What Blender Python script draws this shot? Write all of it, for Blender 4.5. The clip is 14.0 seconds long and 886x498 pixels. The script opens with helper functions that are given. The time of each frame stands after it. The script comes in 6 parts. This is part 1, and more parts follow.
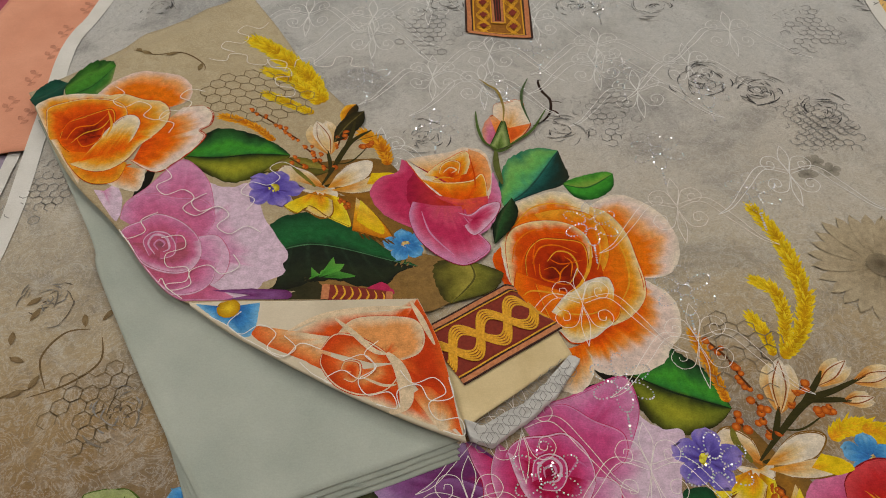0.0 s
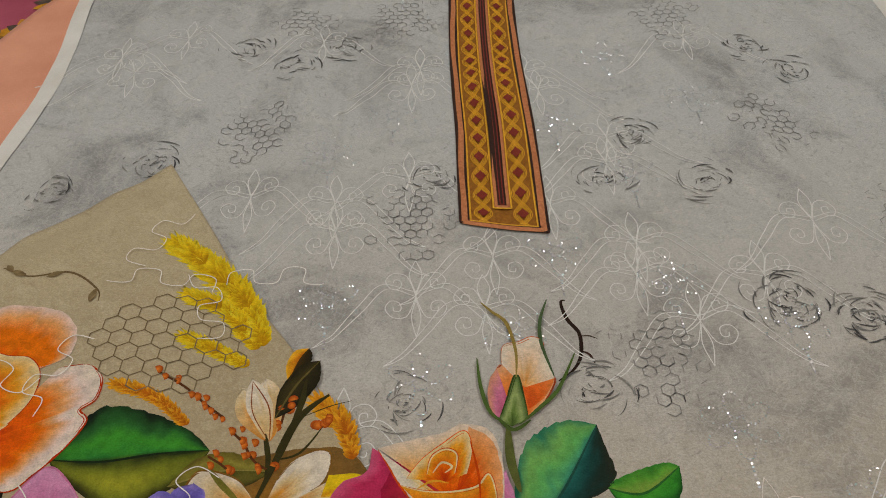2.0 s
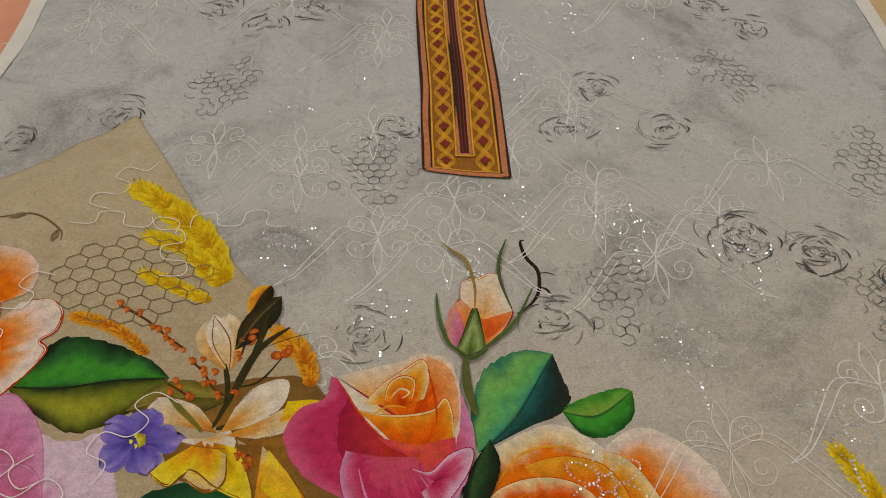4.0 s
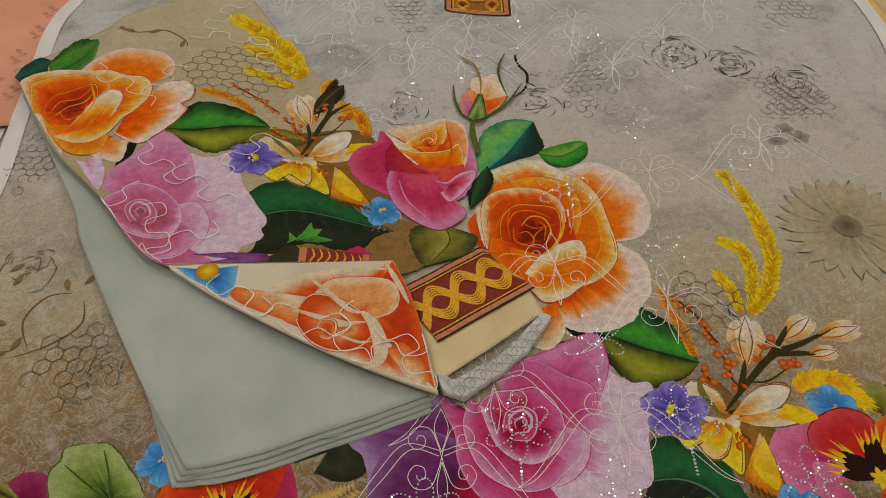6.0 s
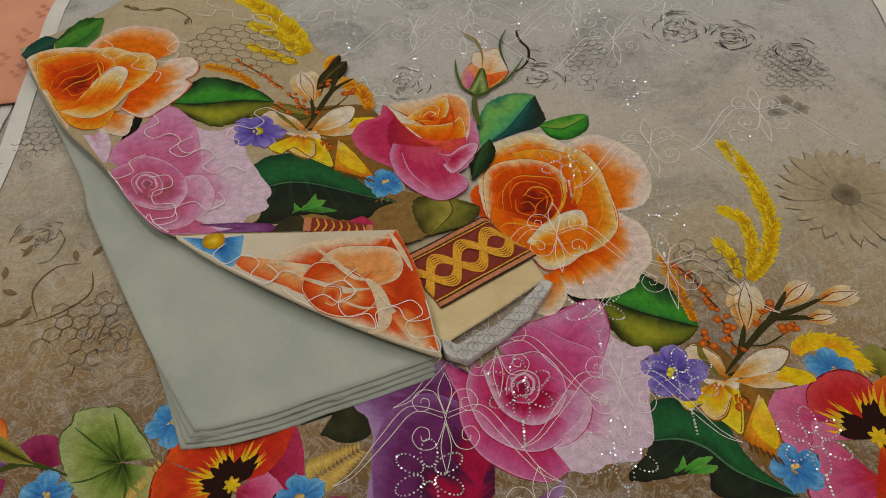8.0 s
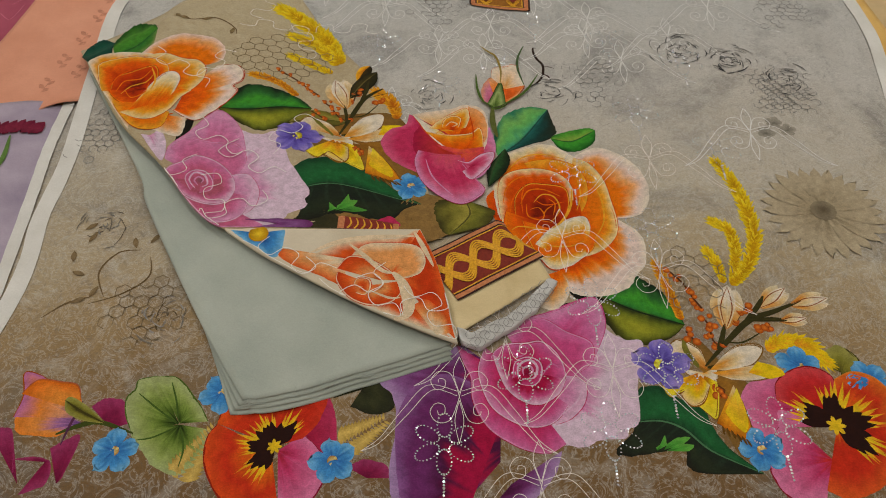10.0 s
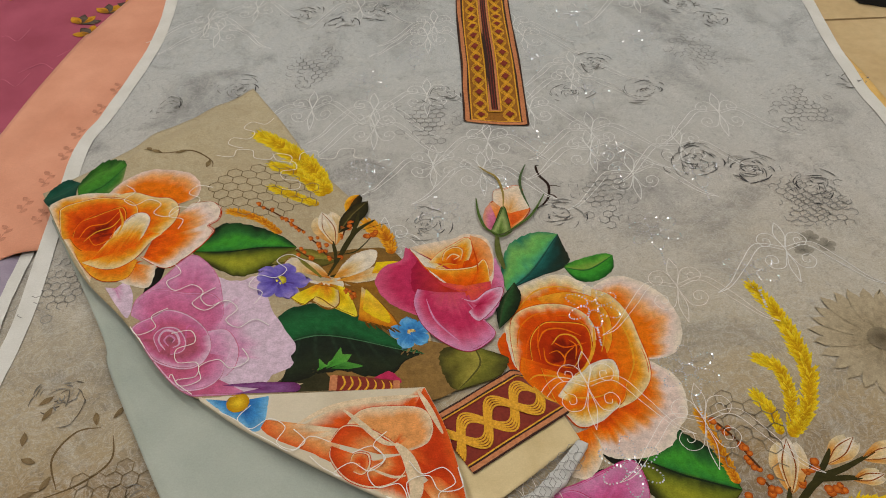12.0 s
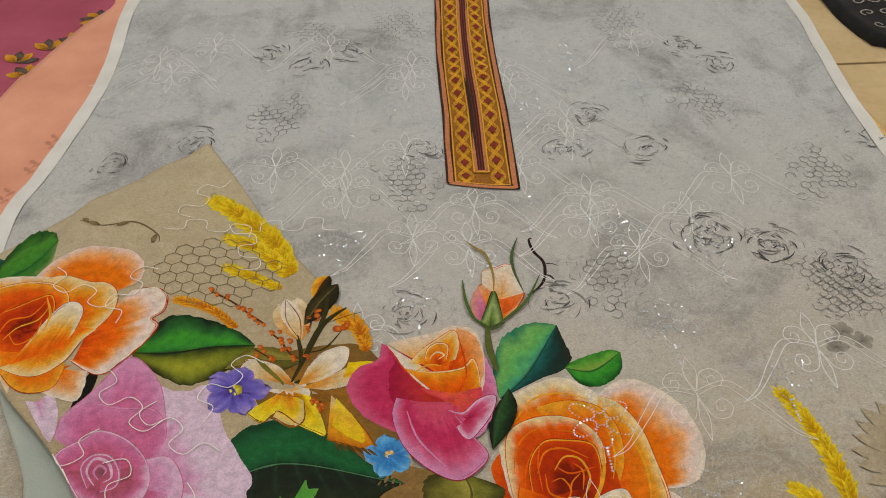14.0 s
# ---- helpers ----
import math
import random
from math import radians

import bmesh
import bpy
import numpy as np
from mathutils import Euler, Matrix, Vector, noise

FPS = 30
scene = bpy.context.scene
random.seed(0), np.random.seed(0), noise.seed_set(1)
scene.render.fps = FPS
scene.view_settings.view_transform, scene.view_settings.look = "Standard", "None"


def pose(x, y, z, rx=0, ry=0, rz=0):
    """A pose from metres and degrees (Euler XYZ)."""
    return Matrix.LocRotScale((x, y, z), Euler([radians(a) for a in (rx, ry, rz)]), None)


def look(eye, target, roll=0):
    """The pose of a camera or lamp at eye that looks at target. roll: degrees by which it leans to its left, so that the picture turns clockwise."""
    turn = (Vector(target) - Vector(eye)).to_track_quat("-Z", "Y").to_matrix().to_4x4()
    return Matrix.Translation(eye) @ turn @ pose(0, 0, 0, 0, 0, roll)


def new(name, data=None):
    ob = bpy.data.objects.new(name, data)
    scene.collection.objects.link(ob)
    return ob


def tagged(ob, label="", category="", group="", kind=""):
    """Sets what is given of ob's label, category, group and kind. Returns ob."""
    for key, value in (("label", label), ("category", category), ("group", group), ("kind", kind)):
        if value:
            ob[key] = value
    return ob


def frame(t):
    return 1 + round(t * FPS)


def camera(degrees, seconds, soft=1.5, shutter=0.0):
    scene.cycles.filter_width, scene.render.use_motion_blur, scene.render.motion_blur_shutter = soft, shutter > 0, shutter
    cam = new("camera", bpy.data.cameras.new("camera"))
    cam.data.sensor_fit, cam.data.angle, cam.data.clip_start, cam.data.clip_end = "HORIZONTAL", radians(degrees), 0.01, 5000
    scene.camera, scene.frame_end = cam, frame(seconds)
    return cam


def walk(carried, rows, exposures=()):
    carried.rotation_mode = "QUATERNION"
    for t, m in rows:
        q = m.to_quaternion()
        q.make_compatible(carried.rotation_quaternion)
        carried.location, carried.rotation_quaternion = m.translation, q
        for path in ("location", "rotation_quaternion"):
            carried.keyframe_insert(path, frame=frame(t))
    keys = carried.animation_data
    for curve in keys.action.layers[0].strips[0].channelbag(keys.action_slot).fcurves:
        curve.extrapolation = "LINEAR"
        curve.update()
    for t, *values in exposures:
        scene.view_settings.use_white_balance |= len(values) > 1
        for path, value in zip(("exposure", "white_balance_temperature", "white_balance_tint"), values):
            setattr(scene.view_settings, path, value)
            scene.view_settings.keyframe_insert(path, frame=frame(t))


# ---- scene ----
cam = camera(58.5, 14.0, soft=1.0)
PATH = [
    (0, (0.185, 0.314, 0.679), (0.196, 1.601, -0.852), -0.2),
    (0.5, (0.176, 0.389, 0.679), (0.194, 1.699, -0.833), 0.5),
    (1, (0.171, 0.514, 0.672), (0.207, 1.804, -0.856), 1.3),
    (1.5, (0.172, 0.614, 0.66), (0.229, 1.875, -0.891), 1.9),
    (2, (0.192, 0.688, 0.611), (0.231, 2.052, -0.851), -0.4),
    (2.2, (0.207, 0.758, 0.547), (0.257, 2.165, -0.873), -1.2),
    (4.3, (0.213, 0.562, 0.596), (0.29, 1.906, -0.884), 0.9),
    (4.5, (0.207, 0.464, 0.623), (0.267, 1.792, -0.871), 0.6),
    (5, (0.19, 0.334, 0.646), (0.224, 1.652, -0.858), 0.3),
    (5.5, (0.2, 0.291, 0.648), (0.222, 1.591, -0.872), -0.2),
    (6, (0.208, 0.27, 0.665), (0.226, 1.563, -0.861), -0.4),
    (6.5, (0.219, 0.255, 0.672), (0.237, 1.548, -0.854), -0.8),
    (7, (0.212, 0.257, 0.669), (0.226, 1.548, -0.858), -1.1),
    (7.5, (0.21, 0.248, 0.665), (0.223, 1.535, -0.865), -1.0),
    (8, (0.208, 0.244, 0.657), (0.217, 1.523, -0.881), -1.0),
    (10.3, (0.19, 0.182, 0.751), (0.179, 1.439, -0.805), 0.3),
    (10.5, (0.184, 0.191, 0.745), (0.183, 1.482, -0.783), 0.7),
    (11, (0.186, 0.227, 0.741), (0.179, 1.624, -0.69), 0.1),
    (11.5, (0.203, 0.282, 0.728), (0.195, 1.699, -0.684), -1.3),
    (12, (0.187, 0.315, 0.703), (0.189, 1.736, -0.704), -2.3),
    (12.5, (0.176, 0.332, 0.71), (0.197, 1.75, -0.701), -2.1),
    (13, (0.18, 0.352, 0.71), (0.212, 1.773, -0.697), -2.1),
    (13.5, (0.18, 0.409, 0.692), (0.231, 1.831, -0.713), -1.5),
    (14, (0.181, 0.481, 0.682), (0.252, 1.904, -0.722), -0.5),
]
EXPOSURES = ((0, -0.03, 6540, 8), (1.0, 0.02, 6560, 8), (1.5, -0.12, 6540, 8), (2.0, -0.16, 6480, 8), (4.5, -0.17, 6780, 9), (6.5, -0.19, 6600, 8), (8.2, -0.23, 6600, 8), (10.5, -0.04, 6520, 7), (11.5, 0.05, 6450, 7), (12.5, 0.07, 6440, 7), (14, 0.08, 6400, 7))
walk(cam, [(t, look(eye, target, roll)) for t, eye, target, roll in PATH], EXPOSURES)

# ---- world and lamps: a shop lit by white ceiling panels ----
world = bpy.data.worlds.new("world")
world.use_nodes = True
scene.world = world
world.node_tree.nodes["Background"].inputs[0].default_value = (0.9, 0.95, 1.0, 1)
world.node_tree.nodes["Background"].inputs[1].default_value = 0.02
LAMP_WATTS = 17.5
CEILING = 2.9
FLOOR = -0.016


def ceiling_lamp(x, y, w, d):
    lamp = new("ceiling_lamp_light", bpy.data.lights.new("ceiling_lamp_light", "AREA"))
    lamp.data.shape, lamp.data.size, lamp.data.size_y = "RECTANGLE", w, d
    lamp.data.energy, lamp.data.color = LAMP_WATTS, (1.0, 0.98, 0.93)
    lamp.matrix_world = pose(x, y, CEILING - 0.06)
    return lamp


for lx, ly in ((-0.9, 2.3), (1.3, 2.3), (-0.9, 0.1), (1.3, 0.1)):
    ceiling_lamp(lx, ly, 0.6, 0.6)


# ---- colours and materials ----
def lin(r, g, b, gain=1.0):
    """sRGB bytes to linear reflectance."""
    out = []
    for v in (r, g, b):
        v /= 255
        v = v / 12.92 if v <= 0.04045 else ((v + 0.055) / 1.055) ** 2.4
        out.append(min(0.86, v * gain))
    return tuple(out)


GAIN = 1.30


def dye(r, g, b):
    return lin(r, g, b, GAIN)


def mix(a, b, t):
    t = min(1.0, max(0.0, t))
    return tuple(p + (q - p) * t for p, q in zip(a, b))


def sstep(t):
    t = min(1.0, max(0.0, t))
    return t * t * (3 - 2 * t)


def base_mat(name, rough=0.85, sheen=0.0):
    m = bpy.data.materials.new(name)
    m.use_nodes = True
    nt = m.node_tree
    bsdf = nt.nodes["Principled BSDF"]
    bsdf.inputs["Roughness"].default_value = rough
    bsdf.inputs["Sheen Weight"].default_value = sheen
    bsdf.inputs["Specular IOR Level"].default_value = 0.25
    return m, nt, bsdf


def noise_node(nt, scale, detail=4.0, rough=0.55, vec=None):
    n = nt.nodes.new("ShaderNodeTexNoise")
    n.inputs["Scale"].default_value, n.inputs["Detail"].default_value, n.inputs["Roughness"].default_value = scale, detail, rough
    if vec is None:
        vec = nt.nodes.new("ShaderNodeTexCoord").outputs["Object"]
    nt.links.new(vec, n.inputs["Vector"])
    return n


def ramp(nt, fac, stops):
    r = nt.nodes.new("ShaderNodeValToRGB")
    while len(r.color_ramp.elements) < len(stops):
        r.color_ramp.elements.new(0.5)
    for e, (p, c) in zip(r.color_ramp.elements, stops):
        e.position, e.color = p, (*c, 1)
    nt.links.new(fac, r.inputs[0])
    return r.outputs[0]


def blend(nt, a, b, fac, kind="MIX"):
    n = nt.nodes.new("ShaderNodeMix")
    n.data_type, n.blend_type = "RGBA", kind
    if isinstance(fac, float):
        n.inputs[0].default_value = fac
    else:
        nt.links.new(fac, n.inputs[0])
    for socket, value in ((n.inputs[6], a), (n.inputs[7], b)):
        if isinstance(value, tuple):
            socket.default_value = (*value, 1)
        else:
            nt.links.new(value, socket)
    return n.outputs[2]


def weave(nt, bsdf, color, strength=0.28, depth=0.40):
    """Fine cloth grain in the colour and the relief."""
    tex = nt.nodes.new("ShaderNodeTexCoord").outputs["Object"]
    fine = noise_node(nt, 620, 3, 0.7, tex)
    slub = nt.nodes.new("ShaderNodeMapping")
    slub.inputs["Scale"].default_value = (240, 800, 60)
    nt.links.new(tex, slub.inputs[0])
    thread = noise_node(nt, 1.0, 3, 0.6, slub.outputs[0])
    grain = blend(nt, fine.outputs[0], thread.outputs[0], 0.3)
    shade = ramp(nt, grain, ((0.3, (1.02 - depth,) * 3), (0.7, (1.04,) * 3)))
    out = blend(nt, color, shade, 1.0, "MULTIPLY")
    nt.links.new(out, bsdf.inputs["Base Color"])
    bump = nt.nodes.new("ShaderNodeBump")
    bump.inputs["Strength"].default_value, bump.inputs["Distance"].default_value = strength, 0.0006
    nt.links.new(grain, bump.inputs["Height"])
    nt.links.new(bump.outputs[0], bsdf.inputs["Normal"])


def print_mat(name, rough=0.8):
    m, nt, bsdf = base_mat(name, rough, 0.0)
    bsdf.inputs["Specular IOR Level"].default_value = 0.12
    a = nt.nodes.new("ShaderNodeAttribute")
    a.attribute_name = "Col"
    n = noise_node(nt, 120, 4)
    v = ramp(nt, n.outputs[0], ((0.3, (0.78, 0.78, 0.78)), (0.65, (1.06, 1.06, 1.06))))
    weave(nt, bsdf, blend(nt, a.outputs[0], v, 1.0, "MULTIPLY"))
    return m


def cloth_mat(name, c1, c2, scale=8.0, rough=0.85, strength=0.25):
    m, nt, bsdf = base_mat(name, rough, 0.08)
    n = noise_node(nt, scale, 5)
    weave(nt, bsdf, ramp(nt, n.outputs[0], ((0.3, c1), (0.7, c2))), strength, 0.14)
    return m


def shirt_mat(name, stops, smoke, bloom, amount=0.55):
    """Smoky digital print: a dye gradient along the length with clouds of two sizes."""
    m, nt, bsdf = base_mat(name, 0.8, 0.05)
    tex = nt.nodes.new("ShaderNodeTexCoord").outputs["Object"]
    sep = nt.nodes.new("ShaderNodeSeparateXYZ")
    nt.links.new(tex, sep.inputs[0])
    wob = noise_node(nt, 5, 4, 0.6, tex)
    add = nt.nodes.new("ShaderNodeMath")
    add.operation = "MULTIPLY_ADD"
    nt.links.new(wob.outputs[0], add.inputs[0])
    add.inputs[1].default_value = 0.30
    nt.links.new(sep.outputs[1], add.inputs[2])
    fit = nt.nodes.new("ShaderNodeMapRange")
    fit.inputs["From Min"].default_value, fit.inputs["From Max"].default_value = 0.55, 1.75
    nt.links.new(add.outputs[0], fit.inputs["Value"])
    c = ramp(nt, fit.outputs[0], stops)
    big = noise_node(nt, 7, 6, 0.62, tex)
    big.inputs["Distortion"].default_value = 0.8
    f1 = ramp(nt, big.outputs[0], ((0.50, (0, 0, 0)), (0.76, (amount, amount, amount))))
    c = blend(nt, c, smoke, f1)
    mid = noise_node(nt, 19, 5, 0.65, tex)
    mid.inputs["Distortion"].default_value = 1.5
    f2 = ramp(nt, mid.outputs[0], ((0.5, (0, 0, 0)), (0.8, (0.45, 0.45, 0.45))))
    c = blend(nt, c, bloom, f2)
    small = noise_node(nt, 60, 6, 0.7, tex)
    small.inputs["Distortion"].default_value = 2.0
    f3 = ramp(nt, small.outputs[0], ((0.54, (0, 0, 0)), (0.72, (0.5, 0.5, 0.5))))
    c = blend(nt, c, smoke, f3)
    wisp = noise_node(nt, 34, 5, 0.6, tex)
    wisp.inputs["Distortion"].default_value = 3.5
    f4 = ramp(nt, wisp.outputs[0], ((0.46, (0, 0, 0)), (0.5, (0.34, 0.34, 0.34)), (0.54, (0, 0, 0))))
    c = blend(nt, c, bloom, f4)
    vein = noise_node(nt, 130, 5, 0.7, tex)
    vein.inputs["Distortion"].default_value = 2.5
    f5 = ramp(nt, vein.outputs[0], ((0.58, (0, 0, 0)), (0.72, (0.34, 0.34, 0.34))))
    c = blend(nt, c, smoke, f5)
    weave(nt, bsdf, c)
    return m


SHIRT = shirt_mat("printed_lawn_cotton", ((0.0, dye(96, 70, 38)), (0.13, dye(114, 88, 54)), (0.22, dye(142, 119, 86)), (0.31, dye(160, 144, 118)), (0.42, dye(170, 160, 144)), (0.60, dye(172, 168, 164)), (0.9, dye(172, 174, 176))),
                  dye(96, 95, 95), dye(194, 192, 188), 0.82)
PANEL = shirt_mat("printed_beige_cotton", ((0.0, dye(150, 126, 90)), (0.4, dye(160, 142, 112)), (0.7, dye(170, 156, 128)), (0.95, dye(176, 163, 136))),
                  dye(140, 122, 95), dye(186, 176, 152), 0.45)
TROUSER = cloth_mat("plain_sage_cotton", dye(142, 149, 142), dye(158, 163, 156), 14, 0.85, 0.15)
SELVAGE = cloth_mat("white_selvage_cotton", dye(186, 184, 180), dye(200, 198, 196), 20)
PEACH = cloth_mat("peach_cotton", dye(188, 128, 104), dye(204, 146, 122), 9)
MAGENTA = cloth_mat("magenta_cotton", dye(138, 58, 78), dye(160, 76, 98), 9)
LAVENDER = cloth_mat("lavender_cotton", dye(128, 116, 136), dye(160, 148, 165), 14)
YELLOW = cloth_mat("yellow_cotton", dye(190, 150, 80), dye(206, 170, 104), 20)
BLACK = cloth_mat("black_cotton", dye(16, 16, 18), dye(34, 33, 35), 30)
PRINT = print_mat("dye_print")
THREAD = cloth_mat("embroidery_thread", dye(200, 192, 188), dye(214, 208, 204), 300, 0.55, 0.2)
WHITETHREAD = cloth_mat("white_embroidery_thread", dye(200, 194, 190), dye(214, 210, 206), 300, 0.55, 0.2)
PALETHREAD = cloth_mat("pale_embroidery_thread", dye(188, 187, 186), dye(203, 202, 201), 300, 0.55, 0.2)
MAGTHREAD = cloth_mat("rose_embroidery_thread", dye(176, 96, 118), dye(190, 112, 132), 300)
GOLD = cloth_mat("gold_braid", dye(176, 122, 18), dye(214, 160, 40), 400, 0.5, 0.6)
COPPER = cloth_mat("copper_braid", dye(150, 88, 52), dye(182, 118, 78), 300, 0.55, 0.5)
MAROON = cloth_mat("maroon_braid", dye(98, 30, 22), dye(122, 42, 28), 300, 0.75, 0.5)
DARK = cloth_mat("dark_brown_braid", dye(34, 16, 12), dye(52, 26, 18), 300, 0.75, 0.4)
WALL, wnt, wb = base_mat("painted_plaster", 0.9)
wnt.links.new(ramp(wnt, noise_node(wnt, 3, 5).outputs[0], ((0.3, (0.66, 0.63, 0.58)), (0.7, (0.74, 0.71, 0.66)))), wb.inputs["Base Color"])
TILE, tnt, tb = base_mat("cream_floor_tile", 0.22)
tb.inputs["Specular IOR Level"].default_value = 0.5
tile_c = ramp(tnt, noise_node(tnt, 6, 8, 0.65).outputs[0], ((0.3, dye(178, 152, 112)), (0.7, dye(196, 174, 136))))
speck = ramp(tnt, noise_node(tnt, 70, 4).outputs[0], ((0.3, (0.9, 0.9, 0.9)), (0.7, (1, 1, 1))))
tnt.links.new(blend(tnt, tile_c, speck, 1.0, "MULTIPLY"), tb.inputs["Base Color"])
GROUT = cloth_mat("floor_grout", lin(90, 78, 60), lin(110, 95, 75), 40, 0.95)
LAMPGLOW, lnt, lb = base_mat("lamp_diffuser", 0.5)
lb.inputs["Emission Color"].default_value, lb.inputs["Emission Strength"].default_value = (1, 0.97, 0.91, 1), 3.0
LAMPFRAME, fnt, fb = base_mat("white_lamp_frame", 0.4)
fb.inputs["Base Color"].default_value = (0.8, 0.8, 0.8, 1)
SEQUIN, snt, sb = base_mat("iridescent_sequin", 0.24)
geo = snt.nodes.new("ShaderNodeNewGeometry")
snt.links.new(ramp(snt, geo.outputs["Random Per Island"], ((0.0, (0.75, 0.78, 0.85)), (0.4, (0.85, 0.80, 0.82)), (0.7, (0.60, 0.80, 0.85)), (1.0, (0.80, 0.72, 0.9)))), sb.inputs["Base Color"])
sb.inputs["Metallic"].default_value = 0.45


# ---- mesh helpers ----
class Acc:
    """Collects vertices, faces and one colour a vertex for one mesh."""

    def __init__(self):
        self.v, self.f, self.c = [], [], []

    def grid(self, rows, cols, at, shade):
        o = len(self.v)
        for i in range(rows):
            for j in range(cols):
                s, u = i / (rows - 1), j / (cols - 1)
                self.v.append(at(s, u))
                self.c.append(shade(s, u))
        for i in range(rows - 1):
            for j in range(cols - 1):
                a = o + i * cols + j
                self.f.append((a, a + 1, a + cols + 1, a + cols))
        return self

    def ribbon(self, pts, width, zf, lift, color, raise_=0.0, taper=False):
        """A strip along plan points; raise_ lifts its middle."""
        o, n = len(self.v), len(pts)
        for i, (x, y) in enumerate(pts):
            x0, y0 = pts[max(0, i - 1)]
            x1, y1 = pts[min(n - 1, i + 1)]
            d = math.hypot(x1 - x0, y1 - y0) or 1e-9
            w = width / 2 * (math.sin(math.pi * (0.08 + 0.84 * i / max(1, n - 1))) if taper else 1)
            nx, ny = -(y1 - y0) / d * w, (x1 - x0) / d * w
            z = zf(x, y) + lift
            self.v += [(x + nx, y + ny, z), (x, y, z + raise_), (x - nx, y - ny, z)]
            self.c += [color] * 3
        for i in range(n - 1):
            a = o + 3 * i
            self.f += [(a, a + 3, a + 4, a + 1), (a + 1, a + 4, a + 5, a + 2)]
        return self

    def disc(self, x, y, r, zf, lift, c0, c1, n=10, tilt=0.0, turn=0.0):
        o = len(self.v)
        z = zf(x, y) + lift
        self.v.append((x, y, z))
        self.c.append(c0)
        for k in range(n):
            a = 2 * math.pi * k / n
            self.v.append((x + r * math.cos(a), y + r * math.sin(a), z + r * tilt * math.cos(a - turn)))
            self.c.append(c1)
        for k in range(n):
            self.f.append((o, o + 1 + k, o + 1 + (k + 1) % n))
        return self

    def box(self, x0, y0, z0, x1, y1, z1, color=(1, 1, 1)):
        o = len(self.v)
        for z in (z0, z1):
            self.v += [(x0, y0, z), (x1, y0, z), (x1, y1, z), (x0, y1, z)]
        self.c += [color] * 8
        self.f += [tuple(o + k for k in q) for q in ((3, 2, 1, 0), (4, 5, 6, 7), (0, 1, 5, 4), (1, 2, 6, 5), (2, 3, 7, 6), (3, 0, 4, 7))]
        return self

    def mesh(self, name, smooth=True):
        me = bpy.data.meshes.new(name)
        me.from_pydata(self.v, [], self.f)
        layer = me.color_attributes.new("Col", "FLOAT_COLOR", "POINT")
        layer.data.foreach_set("color", [k for c in self.c for k in (*c, 1.0)])
        if smooth:
            me.polygons.foreach_set("use_smooth", [True] * len(me.polygons))
        me.update()
        return me


def part(name, acc, material, parent=None, label="", smooth=True):
    me = acc.mesh(name, smooth)
    me.materials.append(material)
    ob = new(name, me)
    ob.parent = parent
    if label:
        tagged(ob, label)
    return ob


def curve(pts, n):
    """Smooth line through plan points (Catmull-Rom)."""
    out, m = [], len(pts)
    for k in range(n):
        t = k / (n - 1) * (m - 1)
        i = min(m - 2, int(t))
        f = t - i
        p0, p1, p2, p3 = pts[max(0, i - 1)], pts[i], pts[i + 1], pts[min(m - 1, i + 2)]
        out.append(tuple(0.5 * (2 * b + (c - a) * f + (2 * a - 5 * b + 4 * c - d) * f * f + (3 * b - a - 3 * c + d) * f ** 3) for a, b, c, d in zip(p0, p1, p2, p3)))
    return out


def along(pts, t):
    k = t * (len(pts) - 1)
    i = min(len(pts) - 2, int(k))
    f = k - i
    return tuple(a + (b - a) * f for a, b in zip(pts[i], pts[i + 1]))


def patch(top, bottom, left, right):
    """A Coons patch between four plan lines: top and bottom run with u, left and right run from top to bottom with s."""
    def at(s, u):
        a, b, c, d = along(top, u), along(bottom, u), along(left, s), along(right, s)
        q = [top[0], top[-1], bottom[0], bottom[-1]]
        return tuple((1 - s) * a[k] + s * b[k] + (1 - u) * c[k] + u * d[k]
                     - ((1 - s) * (1 - u) * q[0][k] + (1 - s) * u * q[1][k] + s * (1 - u) * q[2][k] + s * u * q[3][k]) for k in (0, 1))
    return at


def nz(x, y, z=0.0):
    return noise.noise(Vector((x, y, z)))


# ---- the lie of the cloths ----
def shirt_z(x, y):
    """Height of the spread shirt: soft swells, a few pressed creases."""
    h = 0.002 + 0.012 * sstep((x - 0.40) / 0.14) * sstep((y - 0.62) / 0.2)
    top = sstep((y - 1.05) / 0.15)
    h += 0.0020 * nz(x * 5, y * 4, 3) + (0.0003 + 0.0070 * top) * nz(x * 12 + y * 2, y * 3.0, 7) + 0.0034 * top * nz(x * 30 + y * 6, y * 6, 17)
    h += 0.0030 * top * math.exp(-((x - 0.088 + 0.01 * (y - 1.3)) / 0.0045) ** 2)
    h += 0.0014 * math.exp(-((y - 1.02 - 0.03 * (x - 0.4)) / 0.007) ** 2) * sstep((x - 0.42) / 0.1)
    h += 0.006 * math.exp(-((x - 0.70 - 0.12 * math.sin(y * 3.0)) / 0.015) ** 2) * sstep((y - 1.2) / 0.2)
    h += 0.007 * math.exp(-((x + 0.215 - 0.08 * (y - 1.5)) / 0.016) ** 2) * sstep((y - 1.15) / 0.1)
    h += 0.006 * math.exp(-((x + 0.150 - 0.22 * (y - 1.5)) / 0.014) ** 2) * sstep((y - 1.38) / 0.1)
    h += 0.004 * math.exp(-((x - 0.020 - 0.10 * (y - 1.5)) / 0.010) ** 2) * sstep((y - 1.40) / 0.1)
    return max(h, -0.009)


